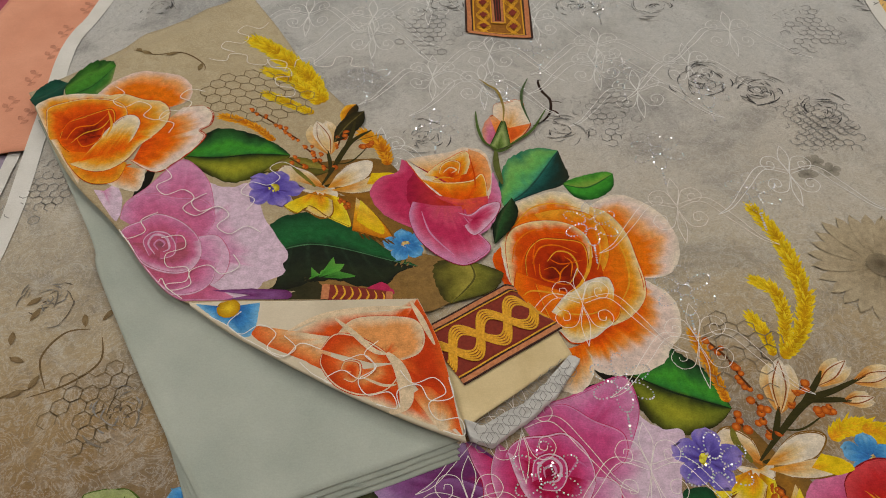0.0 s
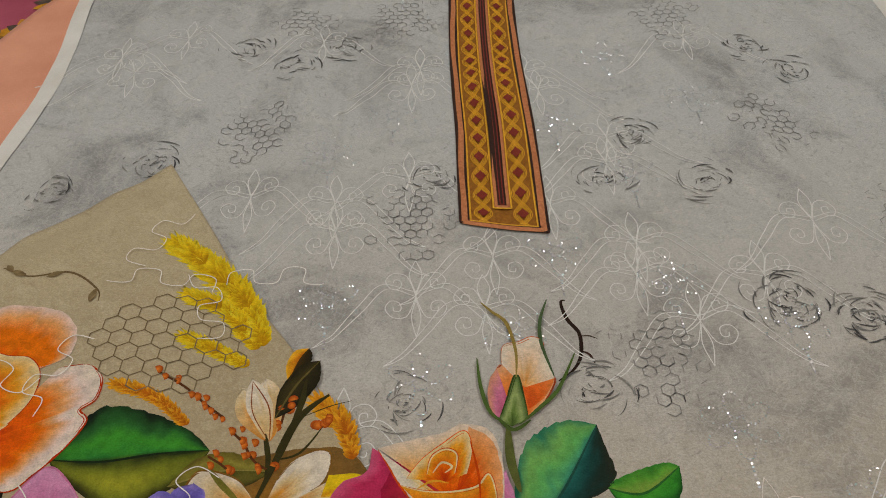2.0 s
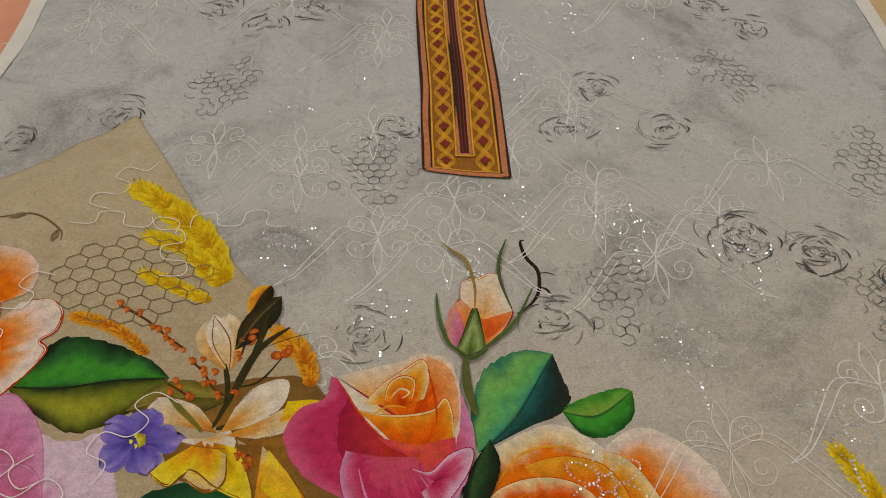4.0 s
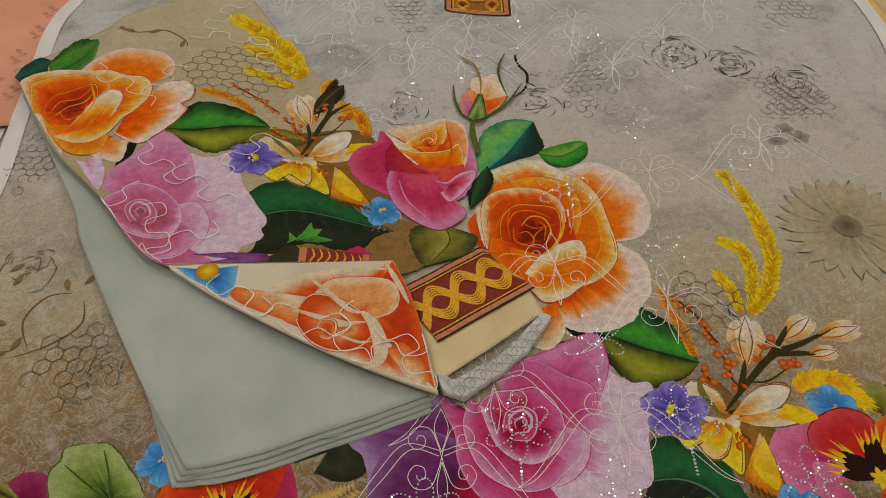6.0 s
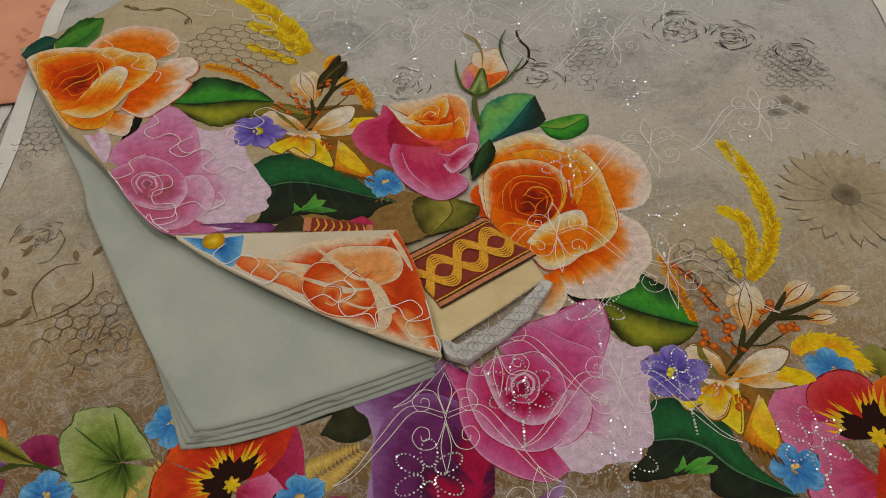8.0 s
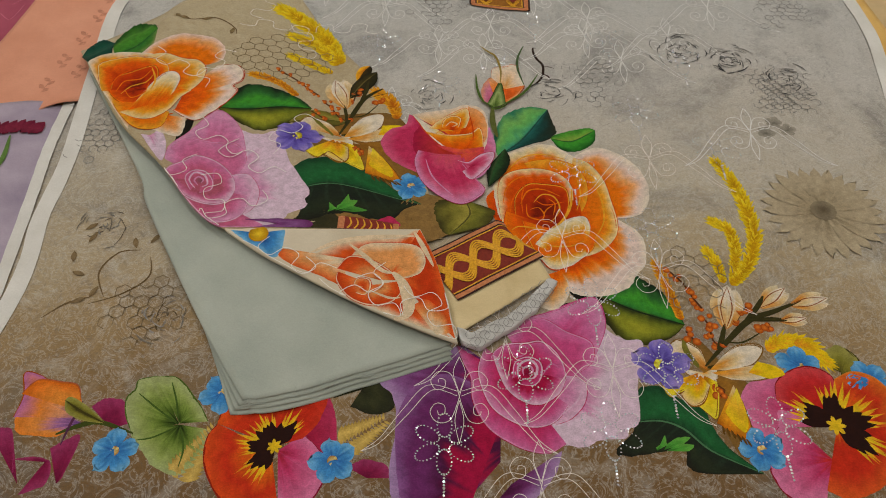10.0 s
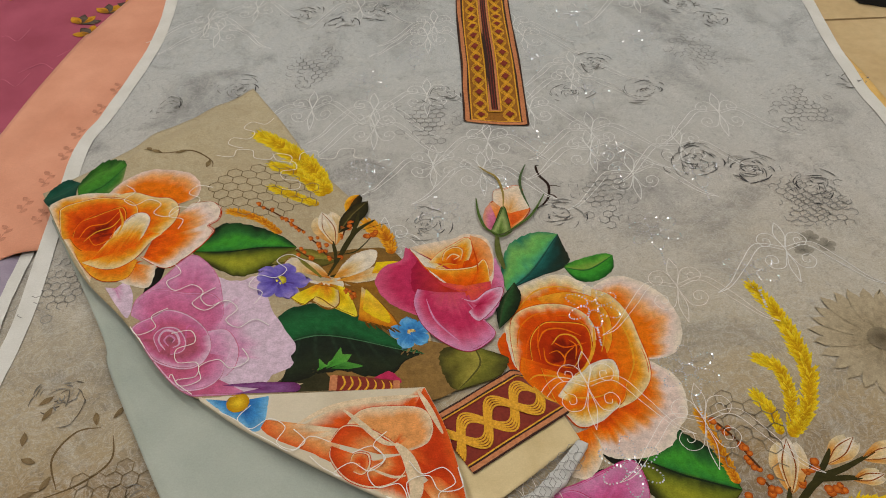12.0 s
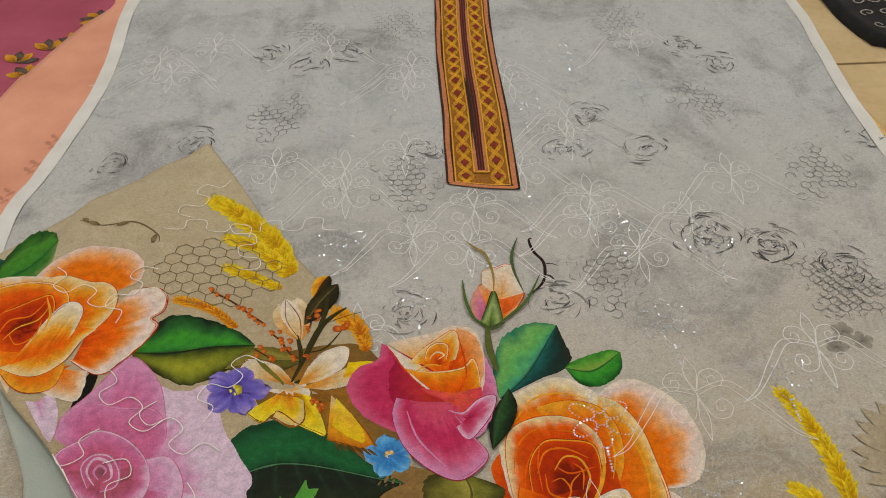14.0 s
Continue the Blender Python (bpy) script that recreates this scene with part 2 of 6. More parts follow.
def panel_z(x, y):
    """Height of the folded panel that lies over the trousers."""
    dr = -((x + 0.097) * 0.575 + (y - 1.375) * 0.287) / 0.6426
    dt = -((x + 0.346) * -0.688 + (y - 1.139) * 0.726)
    h = 0.021 * sstep(dr / 0.12) * sstep(dt / 0.06 + 0.35)
    h += 0.0014 * nz(x * 9, y * 9, 11) * sstep(dr / 0.1)
    return shirt_z(x, y) * 0.8 + 0.0045 + h


def trouser_z(x, y):
    d = x + 0.148 + 0.62 * (y - 0.8)
    return 0.013 + 0.0026 * nz(x * 9, y * 7, 21) + 0.0022 * nz(x * 20 + y * 9, y * 12, 22) + 0.0020 * math.exp(-(d / 0.005) ** 2) + 0.0016 * math.exp(-((x + 0.06 + 0.42 * (y - 0.8)) / 0.02) ** 2)


def flap_z(x, y):
    return 0.0275 + 0.002 * nz(x * 12, y * 12, 31)


def cuff_z(x, y):
    far = sstep((math.hypot(x - 0.3422, y - 0.8599) - 0.0765) / 0.02)
    return shirt_z(x, y) - 0.006 + 0.015 * far + 0.0015 * nz(x * 25, y * 25, 41)


def low_z(x, y):
    return FLOOR + 0.006 + 0.002 * nz(x * 9, y * 7, 51)


# ---- room ----
room = tagged(part("floor", Acc().box(-3, -3, FLOOR - 0.12, 4, 5, FLOOR - 0.004), GROUT), "concrete floor under cream tiles", "floor", kind="structure")
tile_acc = Acc().box(0.003, 0.003, FLOOR - 0.004, 0.597, 0.597, FLOOR)
tile_mesh = tile_acc.mesh("tile", False)
tile_mesh.materials.append(TILE)
for i in range(-6, 7):
    for j in range(-8, 8):
        t = new("tile", tile_mesh)
        t.location = (0.76 + (i - 1) * 0.6, 1.579 + (j - 1) * 0.6, 0)
        t.parent = room
for nm, b in (("wall_north", (-3, 5, FLOOR, 4, 5.12, CEILING)), ("wall_south", (-3, -3.12, FLOOR, 4, -3, CEILING)),
              ("wall_west", (-3.12, -3.12, FLOOR, -3, 5.12, CEILING)), ("wall_east", (4, -3.12, FLOOR, 4.12, 5.12, CEILING))):
    tagged(part(nm, Acc().box(*b), WALL, smooth=False), "plain cream painted plaster wall", "wall", kind="structure")
tagged(part("ceiling", Acc().box(-3.12, -3.12, CEILING, 4.12, 5.12, CEILING + 0.1), WALL, smooth=False), "plain white painted ceiling", "ceiling", kind="structure")
for lx, ly in ((-0.9, 2.3), (1.3, 2.3), (-0.9, 0.1), (1.3, 0.1)):
    fr = Acc().box(lx - 0.33, ly - 0.33, CEILING - 0.03, lx + 0.33, ly + 0.33, CEILING - 0.002)
    panel_lamp = tagged(part("ceiling_light", fr, LAMPFRAME, smooth=False), "square white ceiling light panel", "ceiling light", "ceiling lights")
    part("diffuser", Acc().box(lx - 0.3, ly - 0.3, CEILING - 0.036, lx + 0.3, ly + 0.3, CEILING - 0.031), LAMPGLOW, panel_lamp, smooth=False)


# ---- cloth sheets ----
def sheet(name, at, zf, rows, cols, material, label, category, lift=0.0, thick=0.0012, parent=None):
    acc = Acc()
    acc.grid(rows, cols, lambda s, u: (*at(s, u), zf(*at(s, u)) + lift), lambda s, u: (1, 1, 1))
    n = len(acc.v)
    rim = [j for j in range(cols)] + [i * cols + cols - 1 for i in range(1, rows)] + [(rows - 1) * cols + j for j in range(cols - 2, -1, -1)] + [i * cols for i in range(rows - 2, 0, -1)]
    for k in rim:
        x, y, z = acc.v[k]
        acc.v.append((x, y, z - thick))
        acc.c.append((1, 1, 1))
    for k in range(len(rim)):
        m = (k + 1) % len(rim)
        acc.f.append((rim[k], n + k, n + m, rim[m]))
    ob = part(name, acc, material, parent, "" if parent is None else label)
    if parent is None:
        tagged(ob, label, category)
    return ob


LEFT = curve([(-0.262, 1.95)] + [(-0.2984, 1.823), (-0.2876, 1.632), (-0.2954, 1.476), (-0.3143, 1.346), (-0.331, 1.245)] + [(-0.3037, 0.949), (-0.3046, 0.8289), (-0.2972, 0.7095)] + [(-0.335, 0.45), (-0.35, 0.2)], 60)
RIGHT = curve([(0.852, 1.95), (0.852, 1.70), (0.836, 1.52), (0.824, 1.33), (0.83, 1.18), (0.81, 1.02), (0.80, 0.8), (0.80, 0.5), (0.80, 0.2)], 60)
shirt_at = patch([LEFT[0], RIGHT[0]], [LEFT[-1], RIGHT[-1]], LEFT, RIGHT)
shirt = sheet("shirt_fabric", shirt_at, shirt_z, 340, 220, SHIRT, "grey and beige floral printed unstitched shirt fabric spread flat", "fabric")


def edge_strip(line, w0, w1, zf, lift):
    acc = Acc()
    n = len(line)
    acc.grid(n, 4, lambda s, u: (lambda p: (p[0] + (w0 + (w1 - w0) * u), p[1], zf(*p) + lift + 0.0006 * math.sin(s * 90 + u * 2)))(along(line, s)), lambda s, u: (1, 1, 1))
    return acc


part("selvage", edge_strip(LEFT, -0.018, 0.004, shirt_z, 0.0012), SELVAGE, shirt, "plain white selvage edge")
part("selvage", edge_strip(RIGHT, -0.004, 0.016, shirt_z, 0.0012), SELVAGE, shirt, "plain white selvage edge")

# the back length of the shirt, showing past the front along its edge
LOW = curve([(-0.352, 1.10), (-0.352, 0.98), (-0.345, 0.88), (-0.335, 0.72), (-0.335, 0.6), (-0.36, 0.2)], 40)
LOWIN = [(x + 0.12, y) for x, y in LOW]
under = sheet("lower_shirt_fabric", patch([LOW[0], LOWIN[0]], [LOW[-1], LOWIN[-1]], LOW, LOWIN), lambda x, y: -0.0125 + 0.001 * nz(x * 9, y * 9, 61), 60, 10, SHIRT,
              "grey printed back length showing under the shirt edge", "fabric")
part("selvage", edge_strip(LOW, -0.008, 0.008, lambda x, y: -0.011 + 0.001 * nz(x * 9, y * 9, 61), 0.001), SELVAGE, under, "plain white selvage edge")

# neighbouring lengths of cloth
PE = curve([(-0.40, 1.98)] + [(-0.3432, 1.854), (-0.378, 1.774), (-0.4053, 1.699), (-0.4279, 1.622), (-0.4481, 1.55)] + [(-0.53, 1.0), (-0.6, 0.88)], 40)
PI = curve([(-0.20, 1.95), (-0.20, 1.57), (-0.25, 1.30), (-0.28, 1.1), (-0.30, 1.06), (-0.37, 1.05), (-0.45, 0.97)], 40)


def peach_z(x, y):
    return FLOOR + 0.010 + 0.002 * nz(x * 7 + y * 3, y * 3, 71) + 0.0022 * nz(x * 22 - y * 9, y * 4, 72) + 0.003 * math.exp(-((x + 0.39 - 0.35 * (y - 1.4)) / 0.012) ** 2)


peach = sheet("peach_fabric", patch([PE[0], PI[0]], [PE[-1], PI[-1]], PE, PI), peach_z, 90, 26, PEACH, "peach cotton fabric with faint printed sprigs, spread flat", "fabric", 0.002)
MO = [(-1.1, 1.95), (-1.1, 0.8)]
magenta = sheet("magenta_fabric", patch([MO[0], (-0.25, 1.95)], [MO[1], (-0.48, 0.8)], MO, [(-0.25, 1.95), (-0.48, 0.8)]), lambda x, y: FLOOR + 0.006 + 0.0018 * nz(x * 7, y * 7, 81) + 0.0022 * nz(x * 16 + y * 9, y * 5, 82), 50, 40, MAGENTA,
                "magenta cotton fabric with gold printed sprigs", "fabric")
lav = sheet("lavender_fabric", patch([(-0.8, 1.02), (-0.33, 1.06)], [(-0.8, 0.2), (-0.25, 0.2)], [(-0.8, 1.02), (-0.8, 0.2)], [(-0.33, 1.06), (-0.25, 0.2)]),
            lambda x, y: FLOOR + 0.0135 + 0.003 * nz(x * 11, y * 6, 91) - 0.013 * sstep((x + 0.40) / 0.05), 60, 40, LAVENDER, "crumpled lavender fabric with embroidered flower stems", "fabric")
yel = sheet("yellow_fabric", patch([(0.80, 1.57), (0.852, 1.57)], [(0.80, 0.9), (1.02, 0.9)], [(0.80, 1.57), (0.80, 0.9)], curve([(0.852, 1.57), (0.872, 1.44), (0.885, 1.30), (0.92, 1.1), (1.02, 0.9)], 30)),
            lambda x, y: FLOOR + 0.005 + 0.003 * abs(nz(x * 30, y * 8, 95)), 60, 14, YELLOW, "yellow fabric showing beside the shirt edge", "fabric")
blk = sheet("black_fabric", patch([(0.95, 1.95), (1.3, 1.95)], [(0.965, 1.63), (1.3, 1.50)], curve([(0.95, 1.95), (0.945, 1.74), (0.965, 1.63)], 12), [(1.3, 1.95), (1.3, 1.5)]),
            lambda x, y: FLOOR + 0.02 + 0.006 * nz(x * 20, y * 20, 97), 24, 24, BLACK, "black fabric with a pale printed scroll pattern", "fabric", 0, 0.02)

# sage trouser cloth, folded in a stack
trousers = None
CORNER = (-0.0147, 0.5745)
for k in range(4):
    d = 0.004 * (3 - k)
    tl = curve([(-0.3242, 1.095), (-0.2571, 0.9869), (-0.1965, 0.8849), (-0.1816, 0.8459), (-0.1275, 0.7524), (-0.0731, 0.6627), (-0.0225, 0.5814)][:-1] + [(CORNER[0] - d, CORNER[1] - d)], 60)
    tb_line = curve([(CORNER[0] - d, CORNER[1] - d)] + [(x, y - d * 1.2) for x, y in [(0.0232, 0.5802), (0.0722, 0.597), (0.1329, 0.6188), (0.2026, 0.645)]], 40)
    tr = [(-0.10, 1.06), (0.2026, 0.6450 - d * 1.2)]
    at = patch([(-0.3242, 1.0952), (-0.10, 1.06)], tb_line, tl, tr)
    zf = lambda x, y, k=k: trouser_z(x, y) - 0.0028 * (3 - k) + 0.0012 * nz(x * 40, y * 40, 100 + k)
    if trousers is None:
        trousers = sheet("trouser_fabric", at, zf, 60, 44, TROUSER, "folded stack of plain sage grey trouser cotton", "fabric", 0, 0.002)
    else:
        sheet("fold_layer", at, zf, 60, 44, TROUSER, "", "", 0, 0.002, trousers)

rng_t = random.Random(9)
for k in range(26):
    u_ = rng_t.random()
    x0, y0 = -0.02 + 0.21 * u_, 0.566 + 0.072 * u_ ** 1.2
    a0, l0 = rng_t.uniform(-0.5, 0.9), rng_t.uniform(0.006, 0.022)
    pts = [(x0 + l0 * i / 6 * math.cos(a0 + 0.12 * i), y0 + l0 * i / 6 * math.sin(a0 + 0.12 * i) * 0.6) for i in range(7)]
    part("frayed_thread", Acc().ribbon(pts, 0.0005, trouser_z, 0.0012 - 0.004 * rng_t.random(), (1, 1, 1), 0.0003), TROUSER, trousers)

# printed panel folded over the trousers
AB = [(-0.3605, 1.1604), (-0.1024, 1.3978)]
BC = curve([AB[1], (-0.0426, 1.298), (0.0185, 1.194), (0.064, 1.128), (0.0925, 1.075), (0.137, 1.0), (0.165, 0.9), (0.19, 0.80)], 50)
AD = curve([AB[0], (-0.282, 1.032), (-0.2382, 0.9695), (-0.1756, 0.9038), (-0.1279, 0.8424), (-0.096, 0.8084), (-0.0713, 0.7934)], 50)
DC = [AD[-1], (0.19, 0.80)]
panel = sheet("sleeve_panel_fabric", patch(AB, DC, AD, BC), panel_z, 90, 90, PANEL, "beige floral printed fabric panel folded over sage cloth", "fabric")
FB = curve([(-0.0687, 0.7913), (-0.0099, 0.7494), (0.081, 0.6967), (0.1538, 0.6598), (0.208, 0.6371)], 40)
FR = curve([(0.1632, 0.7962), (0.1831, 0.7466), (0.1969, 0.69), (0.208, 0.6371)], 30)
FT = [(-0.0705, 0.7945), FR[0]]
flap_at = patch(FT, FB, [FT[0], FB[0]], FR)
REVERSE = cloth_mat("faded_reverse_cotton", dye(176, 164, 144), dye(194, 184, 166), 12)
flap = sheet("turned_flap", flap_at, lambda x, y: flap_z(x, y), 40, 60, REVERSE, "faded reverse side of the print", "", 0, 0.004, panel)
CUFF = cloth_mat("cream_cuff_cotton", dye(176, 156, 116), dye(196, 178, 140), 22)
GREYPRINT = cloth_mat("grey_printed_cotton", dye(166, 164, 163), dye(192, 191, 190), 25)
CU = [(0.1735, 0.7699), (0.2785, 0.826), (0.2038, 0.6557), (0.3158, 0.7366)]
cuff_at = patch([CU[0], CU[1]], [CU[2], CU[3]], [CU[0], CU[2]], [CU[1], CU[3]])
sheet("cuff", cuff_at, cuff_z, 30, 26, CUFF, "cream cotton cuff end", "", 0, 0.002, panel)
HT, HB = [(0.2072, 0.6646), (0.2245, 0.659), (0.2676, 0.6841), (0.3125, 0.733)], [(0.2123, 0.6466), (0.2324, 0.6392), (0.2674, 0.6656), (0.2973, 0.6927), (0.3225, 0.7284)]
hem_at = patch(HT, HB, [HT[0], HB[0]], [HT[-1], HB[-1]])
sheet("turned_hem", hem_at, lambda x, y: cuff_z(x, y) + 0.0055 - 0.008 * abs(nz(x * 50 + y * 20, y * 50, 5)) - 0.0025 * abs(nz(x * 120, y * 120, 6)), 24, 60, GREYPRINT, "crumpled grey turned-up hem", "", 0, 0.009, panel)

# ---- printed motifs ----
LAYER = 0.00007
STEP = 0.000008


AD_Y, AD_X = [p[1] for p in reversed(AD)], [p[0] for p in reversed(AD)]
FB_X, FB_Y = [p[0] for p in FB], [p[1] for p in FB]
FR_Y, FR_X = [p[1] for p in reversed(FR)], [p[0] for p in reversed(FR)]


def in_panel(x, y):
    """The print ends where the panel is folded or cut."""
    y = max(y, 0.797)
    x = max(x, float(np.interp(y, AD_Y, AD_X)) + 0.0012)
    return x, min(y, AB[0][1] + (x - AB[0][0]) * 0.9197 - 0.001)


def in_flap(x, y):
    x = min(max(x, FT[0][0] + 0.002), float(np.interp(y, FR_Y, FR_X)) - 0.001)
    return x, min(max(y, float(np.interp(x, FB_X, FB_Y)) + 0.001), float(np.interp(x, [FT[0][0], FT[1][0]], [FT[0][1], FT[1][1]])) - 0.001)


def mid_z(x, y):
    """The shirt near the panel, where its print runs over the panel's thin edge."""
    return panel_z(x, y)


CLIPS = {panel_z: in_panel, flap_z: in_flap}


def clipped(pts, zf):
    return [CLIPS[zf](*p) for p in pts] if zf in CLIPS else pts


def petal(acc, x, y, ang, length, width, cols, zf, lift, peak=0.62, wob=0.06, streak=0.15, seed=0.0, rows=13, cnum=11, bend=0.0, tip=0.5):
    """One printed petal: narrow at its foot, round or pointed at its tip, shaded from foot to rim."""
    ca, sa = math.cos(radians(ang)), math.sin(radians(ang))

    def at(s, u):
        v = 2 * u - 1
        if s < peak:
            w = (s / peak) ** 0.65
        else:
            w = max(0.0, 1 - ((s - peak) / (1 - peak)) ** 2) ** tip
        w = 0.04 + 0.96 * w if s < 0.98 else w
        k = 1 + wob * nz(v * 2.3 + seed, seed * 1.7, 2) * s + wob * 0.6 * nz(v * 6 + seed, seed, 5) * s
        a = s * length * k
        b = v * w * width * (1 + wob * nz(s * 4, v * 2 + seed, 3)) + bend * length * s * s
        px, py = x + ca * a - sa * b, y + sa * a + ca * b
        if zf in CLIPS:
            px, py = CLIPS[zf](px, py)
        return px, py, zf(px, py) + lift

    def shade(s, u):
        v = abs(2 * u - 1)
        t = min(1.0, max(s, 0.25 + 0.72 * v * s))
        t += streak * (nz(u * 9 + seed, s * 1.5, seed) + 0.7 * nz(u * 27 + seed, s * 2.0, seed + 9)) - streak * 0.2
        k = (len(cols) - 1) * min(0.999, max(0.0, t))
        i = int(k)
        return mix(cols[i], cols[i + 1], k - i)

    acc.grid(rows, cnum, at, shade)


def blossom(name, x, y, r, n, turn, cols, eye, zf, parent, label="", layer=2):
    """A small open flower with n petals and a bright eye."""
    c = Acc()
    c.disc(x, y, r * 0.22, zf, layer * LAYER + 8 * STEP, eye[0], eye[1], 12)
    for k in range(5):
        a = k * 1.256 + turn
        c.disc(x + r * 0.16 * math.cos(a), y + r * 0.16 * math.sin(a), r * 0.07, zf, layer * LAYER + 9 * STEP, eye[0], eye[0], 7)
    ob = part(name, c, PRINT, parent, label)
    for k in range(n):
        a = Acc()
        petal(a, x, y, turn + 360 * k / n + 8 * nz(k, x * 40, 2), r * (1 + 0.12 * nz(k, y * 30, 4)), r * 0.42, cols, zf, layer * LAYER + k * 3 * STEP, 0.62, 0.16, 0.35, k * 2.2 + x * 30, 10, 9)
        part("petal", a, PRINT, ob)
    return ob


def wheat(name, pts, width, cols, zf, parent, label="", layer=2, n=16):
    """A plume of feathery grains along a line."""
    acc = Acc()
    line = curve(pts, 40)
    n = int(n * 1.5)
    for k in range(n):
        t = 0.03 + 0.94 * k / (n - 1)
        x, y = along(line, t)
        x1, y1 = along(line, max(0, t - 0.05))
        ang = math.degrees(math.atan2(y1 - y, x1 - x))
        dim = mix(cols[0], (0, 0, 0), 0.25 * abs(nz(k * 1.7, 5)))
        for side in (-1, 1):
            for q in range(3):
                petal(acc, x, y, ang + side * (4 + 16 * q + 16 * nz(k * 1.3, side, q)), width * (2.1 - 0.45 * q) * (0.55 + 0.55 * math.sin(math.pi * (0.15 + 0.8 * t))) * (1 + 0.4 * nz(k * 2.1, q, side)), width * 0.17, (dim, cols[0], cols[1], cols[2]), zf,
                      layer * LAYER + (k % 8) * STEP + q * STEP, 0.5, 0.2, 0.4, k + q * 7 + side, 7, 4, 0.12 * side, 0.9)
    return tagged(part(name, acc, PRINT, parent, label), kind="stuff")


def berries(name, pts, r, zf, parent, label="", layer=2, n=12, seed=0):
    rng = random.Random(seed)
    line = curve(pts, 30)
    twig = part(name, Acc().ribbon(clipped(line, zf), r * 0.5, zf, layer * LAYER, dye(84, 48, 24)), PRINT, parent, label)
    for k in range(n):
        x, y = along(line, (k + 0.5) / n)
        x, y = x + rng.uniform(-1, 1) * r * 1.3, y + rng.uniform(-1, 1) * r * 1.3
        part("berry", Acc().disc(x, y, r * rng.uniform(0.7, 1.1), zf, layer * LAYER + (k % 9 + 1) * STEP, dye(226, 120, 40), dye(150, 60, 12), 9), PRINT, twig)
    return twig


def stem(name, pts, w, color, zf, parent, layer=1, label=""):
    return part(name, Acc().ribbon(curve(pts, 28), w, zf, layer * LAYER + 3 * STEP, color, 0, True), PRINT, parent, label)


def fern(name, x0, y0, x1, y1, w, c, zf, parent, layer=1, label="", n=13):
    acc = Acc()
    for k in range(n):
        t = k / (n - 1)
        x, y = x0 + (x1 - x0) * t, y0 + (y1 - y0) * t
        ang = math.degrees(math.atan2(y1 - y0, x1 - x0))
        ww = w * (1 - 0.6 * t)
        for side in (-1, 1):
            petal(acc, x, y, ang + side * 70, ww, ww * 0.16, (c[0], c[1], c[0]), zf, layer * LAYER + (k % 3) * STEP, 0.4, 0.1, 0.2, k, 7, 4, -0.15 * side, 0.8)
    return part(name, acc, PRINT, parent, label)


DARKMAG = (dye(96, 10, 46), dye(122, 24, 66), dye(142, 48, 92))
OLIVE = (dye(58, 52, 18), dye(120, 116, 42), dye(140, 136, 70))
YEL = (dye(176, 130, 8), dye(214, 180, 20), dye(220, 196, 50))
AMBER = (dye(170, 90, 12), dye(208, 140, 24), dye(216, 164, 40))
VIOLET = (dye(60, 40, 110), dye(86, 72, 160), dye(112, 100, 180), dye(150, 130, 190))
SKY = (dye(40, 90, 160), dye(60, 130, 190), dye(110, 166, 206))
EYE_Y = (dye(226, 206, 70), dye(150, 130, 20))
EYE_W = (dye(214, 190, 120), dye(150, 110, 60))
FERNC = (dye(150, 120, 50), dye(196, 166, 90))

# ---- drawing printed petals and leaves between curves ----
def fan(acc, foot, rim, cols, zf, lift, seed=0.0, streak=0.21, rows=22, ripple=0.0011, dense=9):
    """A printed petal spread from a foot line to a rim line, dyed from foot to rim."""
    n = dense * len(rim)
    outer = curve(rim, n)
    inner = curve(foot, n) if len(foot) > 1 else [foot[0]] * n

    def at(s, u):
        (ax, ay), (bx, by) = along(inner, u), along(outer, u)
        px, py = ax + (bx - ax) * s, ay + (by - ay) * s
        k = ripple * s * (nz(u * n * 0.30 + seed, seed, 3) + 0.6 * nz(u * n * 0.8, seed, 9))
        d = math.hypot(bx - ax, by - ay) or 1e-9
        px, py = px + (bx - ax) / d * k, py + (by - ay) / d * k
        if zf in CLIPS:
            px, py = CLIPS[zf](px, py)
        return px, py, zf(px, py) + lift

    def shade(s, u):
        t = s + streak * (0.9 * nz(u * 7 + seed, s * 1.3, seed) + 0.7 * nz(u * 23 + seed, s * 1.8, seed + 9) + 0.5 * nz(u * 41 + seed, s * 2.5, seed + 5)) * (1.2 - s)
        k = (len(cols) - 1) * min(0.999, max(0.0, t))
        i = int(k)
        return mix(cols[i], cols[i + 1], k - i)

    acc.grid(rows, n, at, shade)
    return outer


def sheaf(name, petals, zf, parent, label, layer, lines=(), seed=1.0):
    """A flower of fans laid one over another from the back to the front, each with a shade line and a bright edge along its rim."""
    ob = None
    for k, (foot, rim, cols, edge, shadow) in enumerate(petals):
        acc = Acc()
        lift = layer * LAYER + k * 4 * STEP
        outer = fan(acc, foot, rim, cols, zf, lift, seed + k * 3.7)
        if shadow:
            acc.ribbon(clipped(outer, zf), 0.0034, zf, lift - STEP, shadow, 0, True)
        if edge:
            acc.ribbon(clipped(outer, zf), 0.0016, zf, lift + STEP, edge, 0, True)
        if ob is None:
            ob = part(name, acc, PRINT, parent, label)
        else:
            part("petal", acc, PRINT, ob)
    if lines:
        for q, (pts, width, color) in enumerate(lines):
            acc = Acc()
            acc.ribbon(clipped(curve(pts, 8 * len(pts)), zf), width, zf, layer * LAYER + (len(petals) * 4 + 2 + q) * STEP, color, 0, True)
            part("petal_fold", acc, PRINT, ob)
    return ob


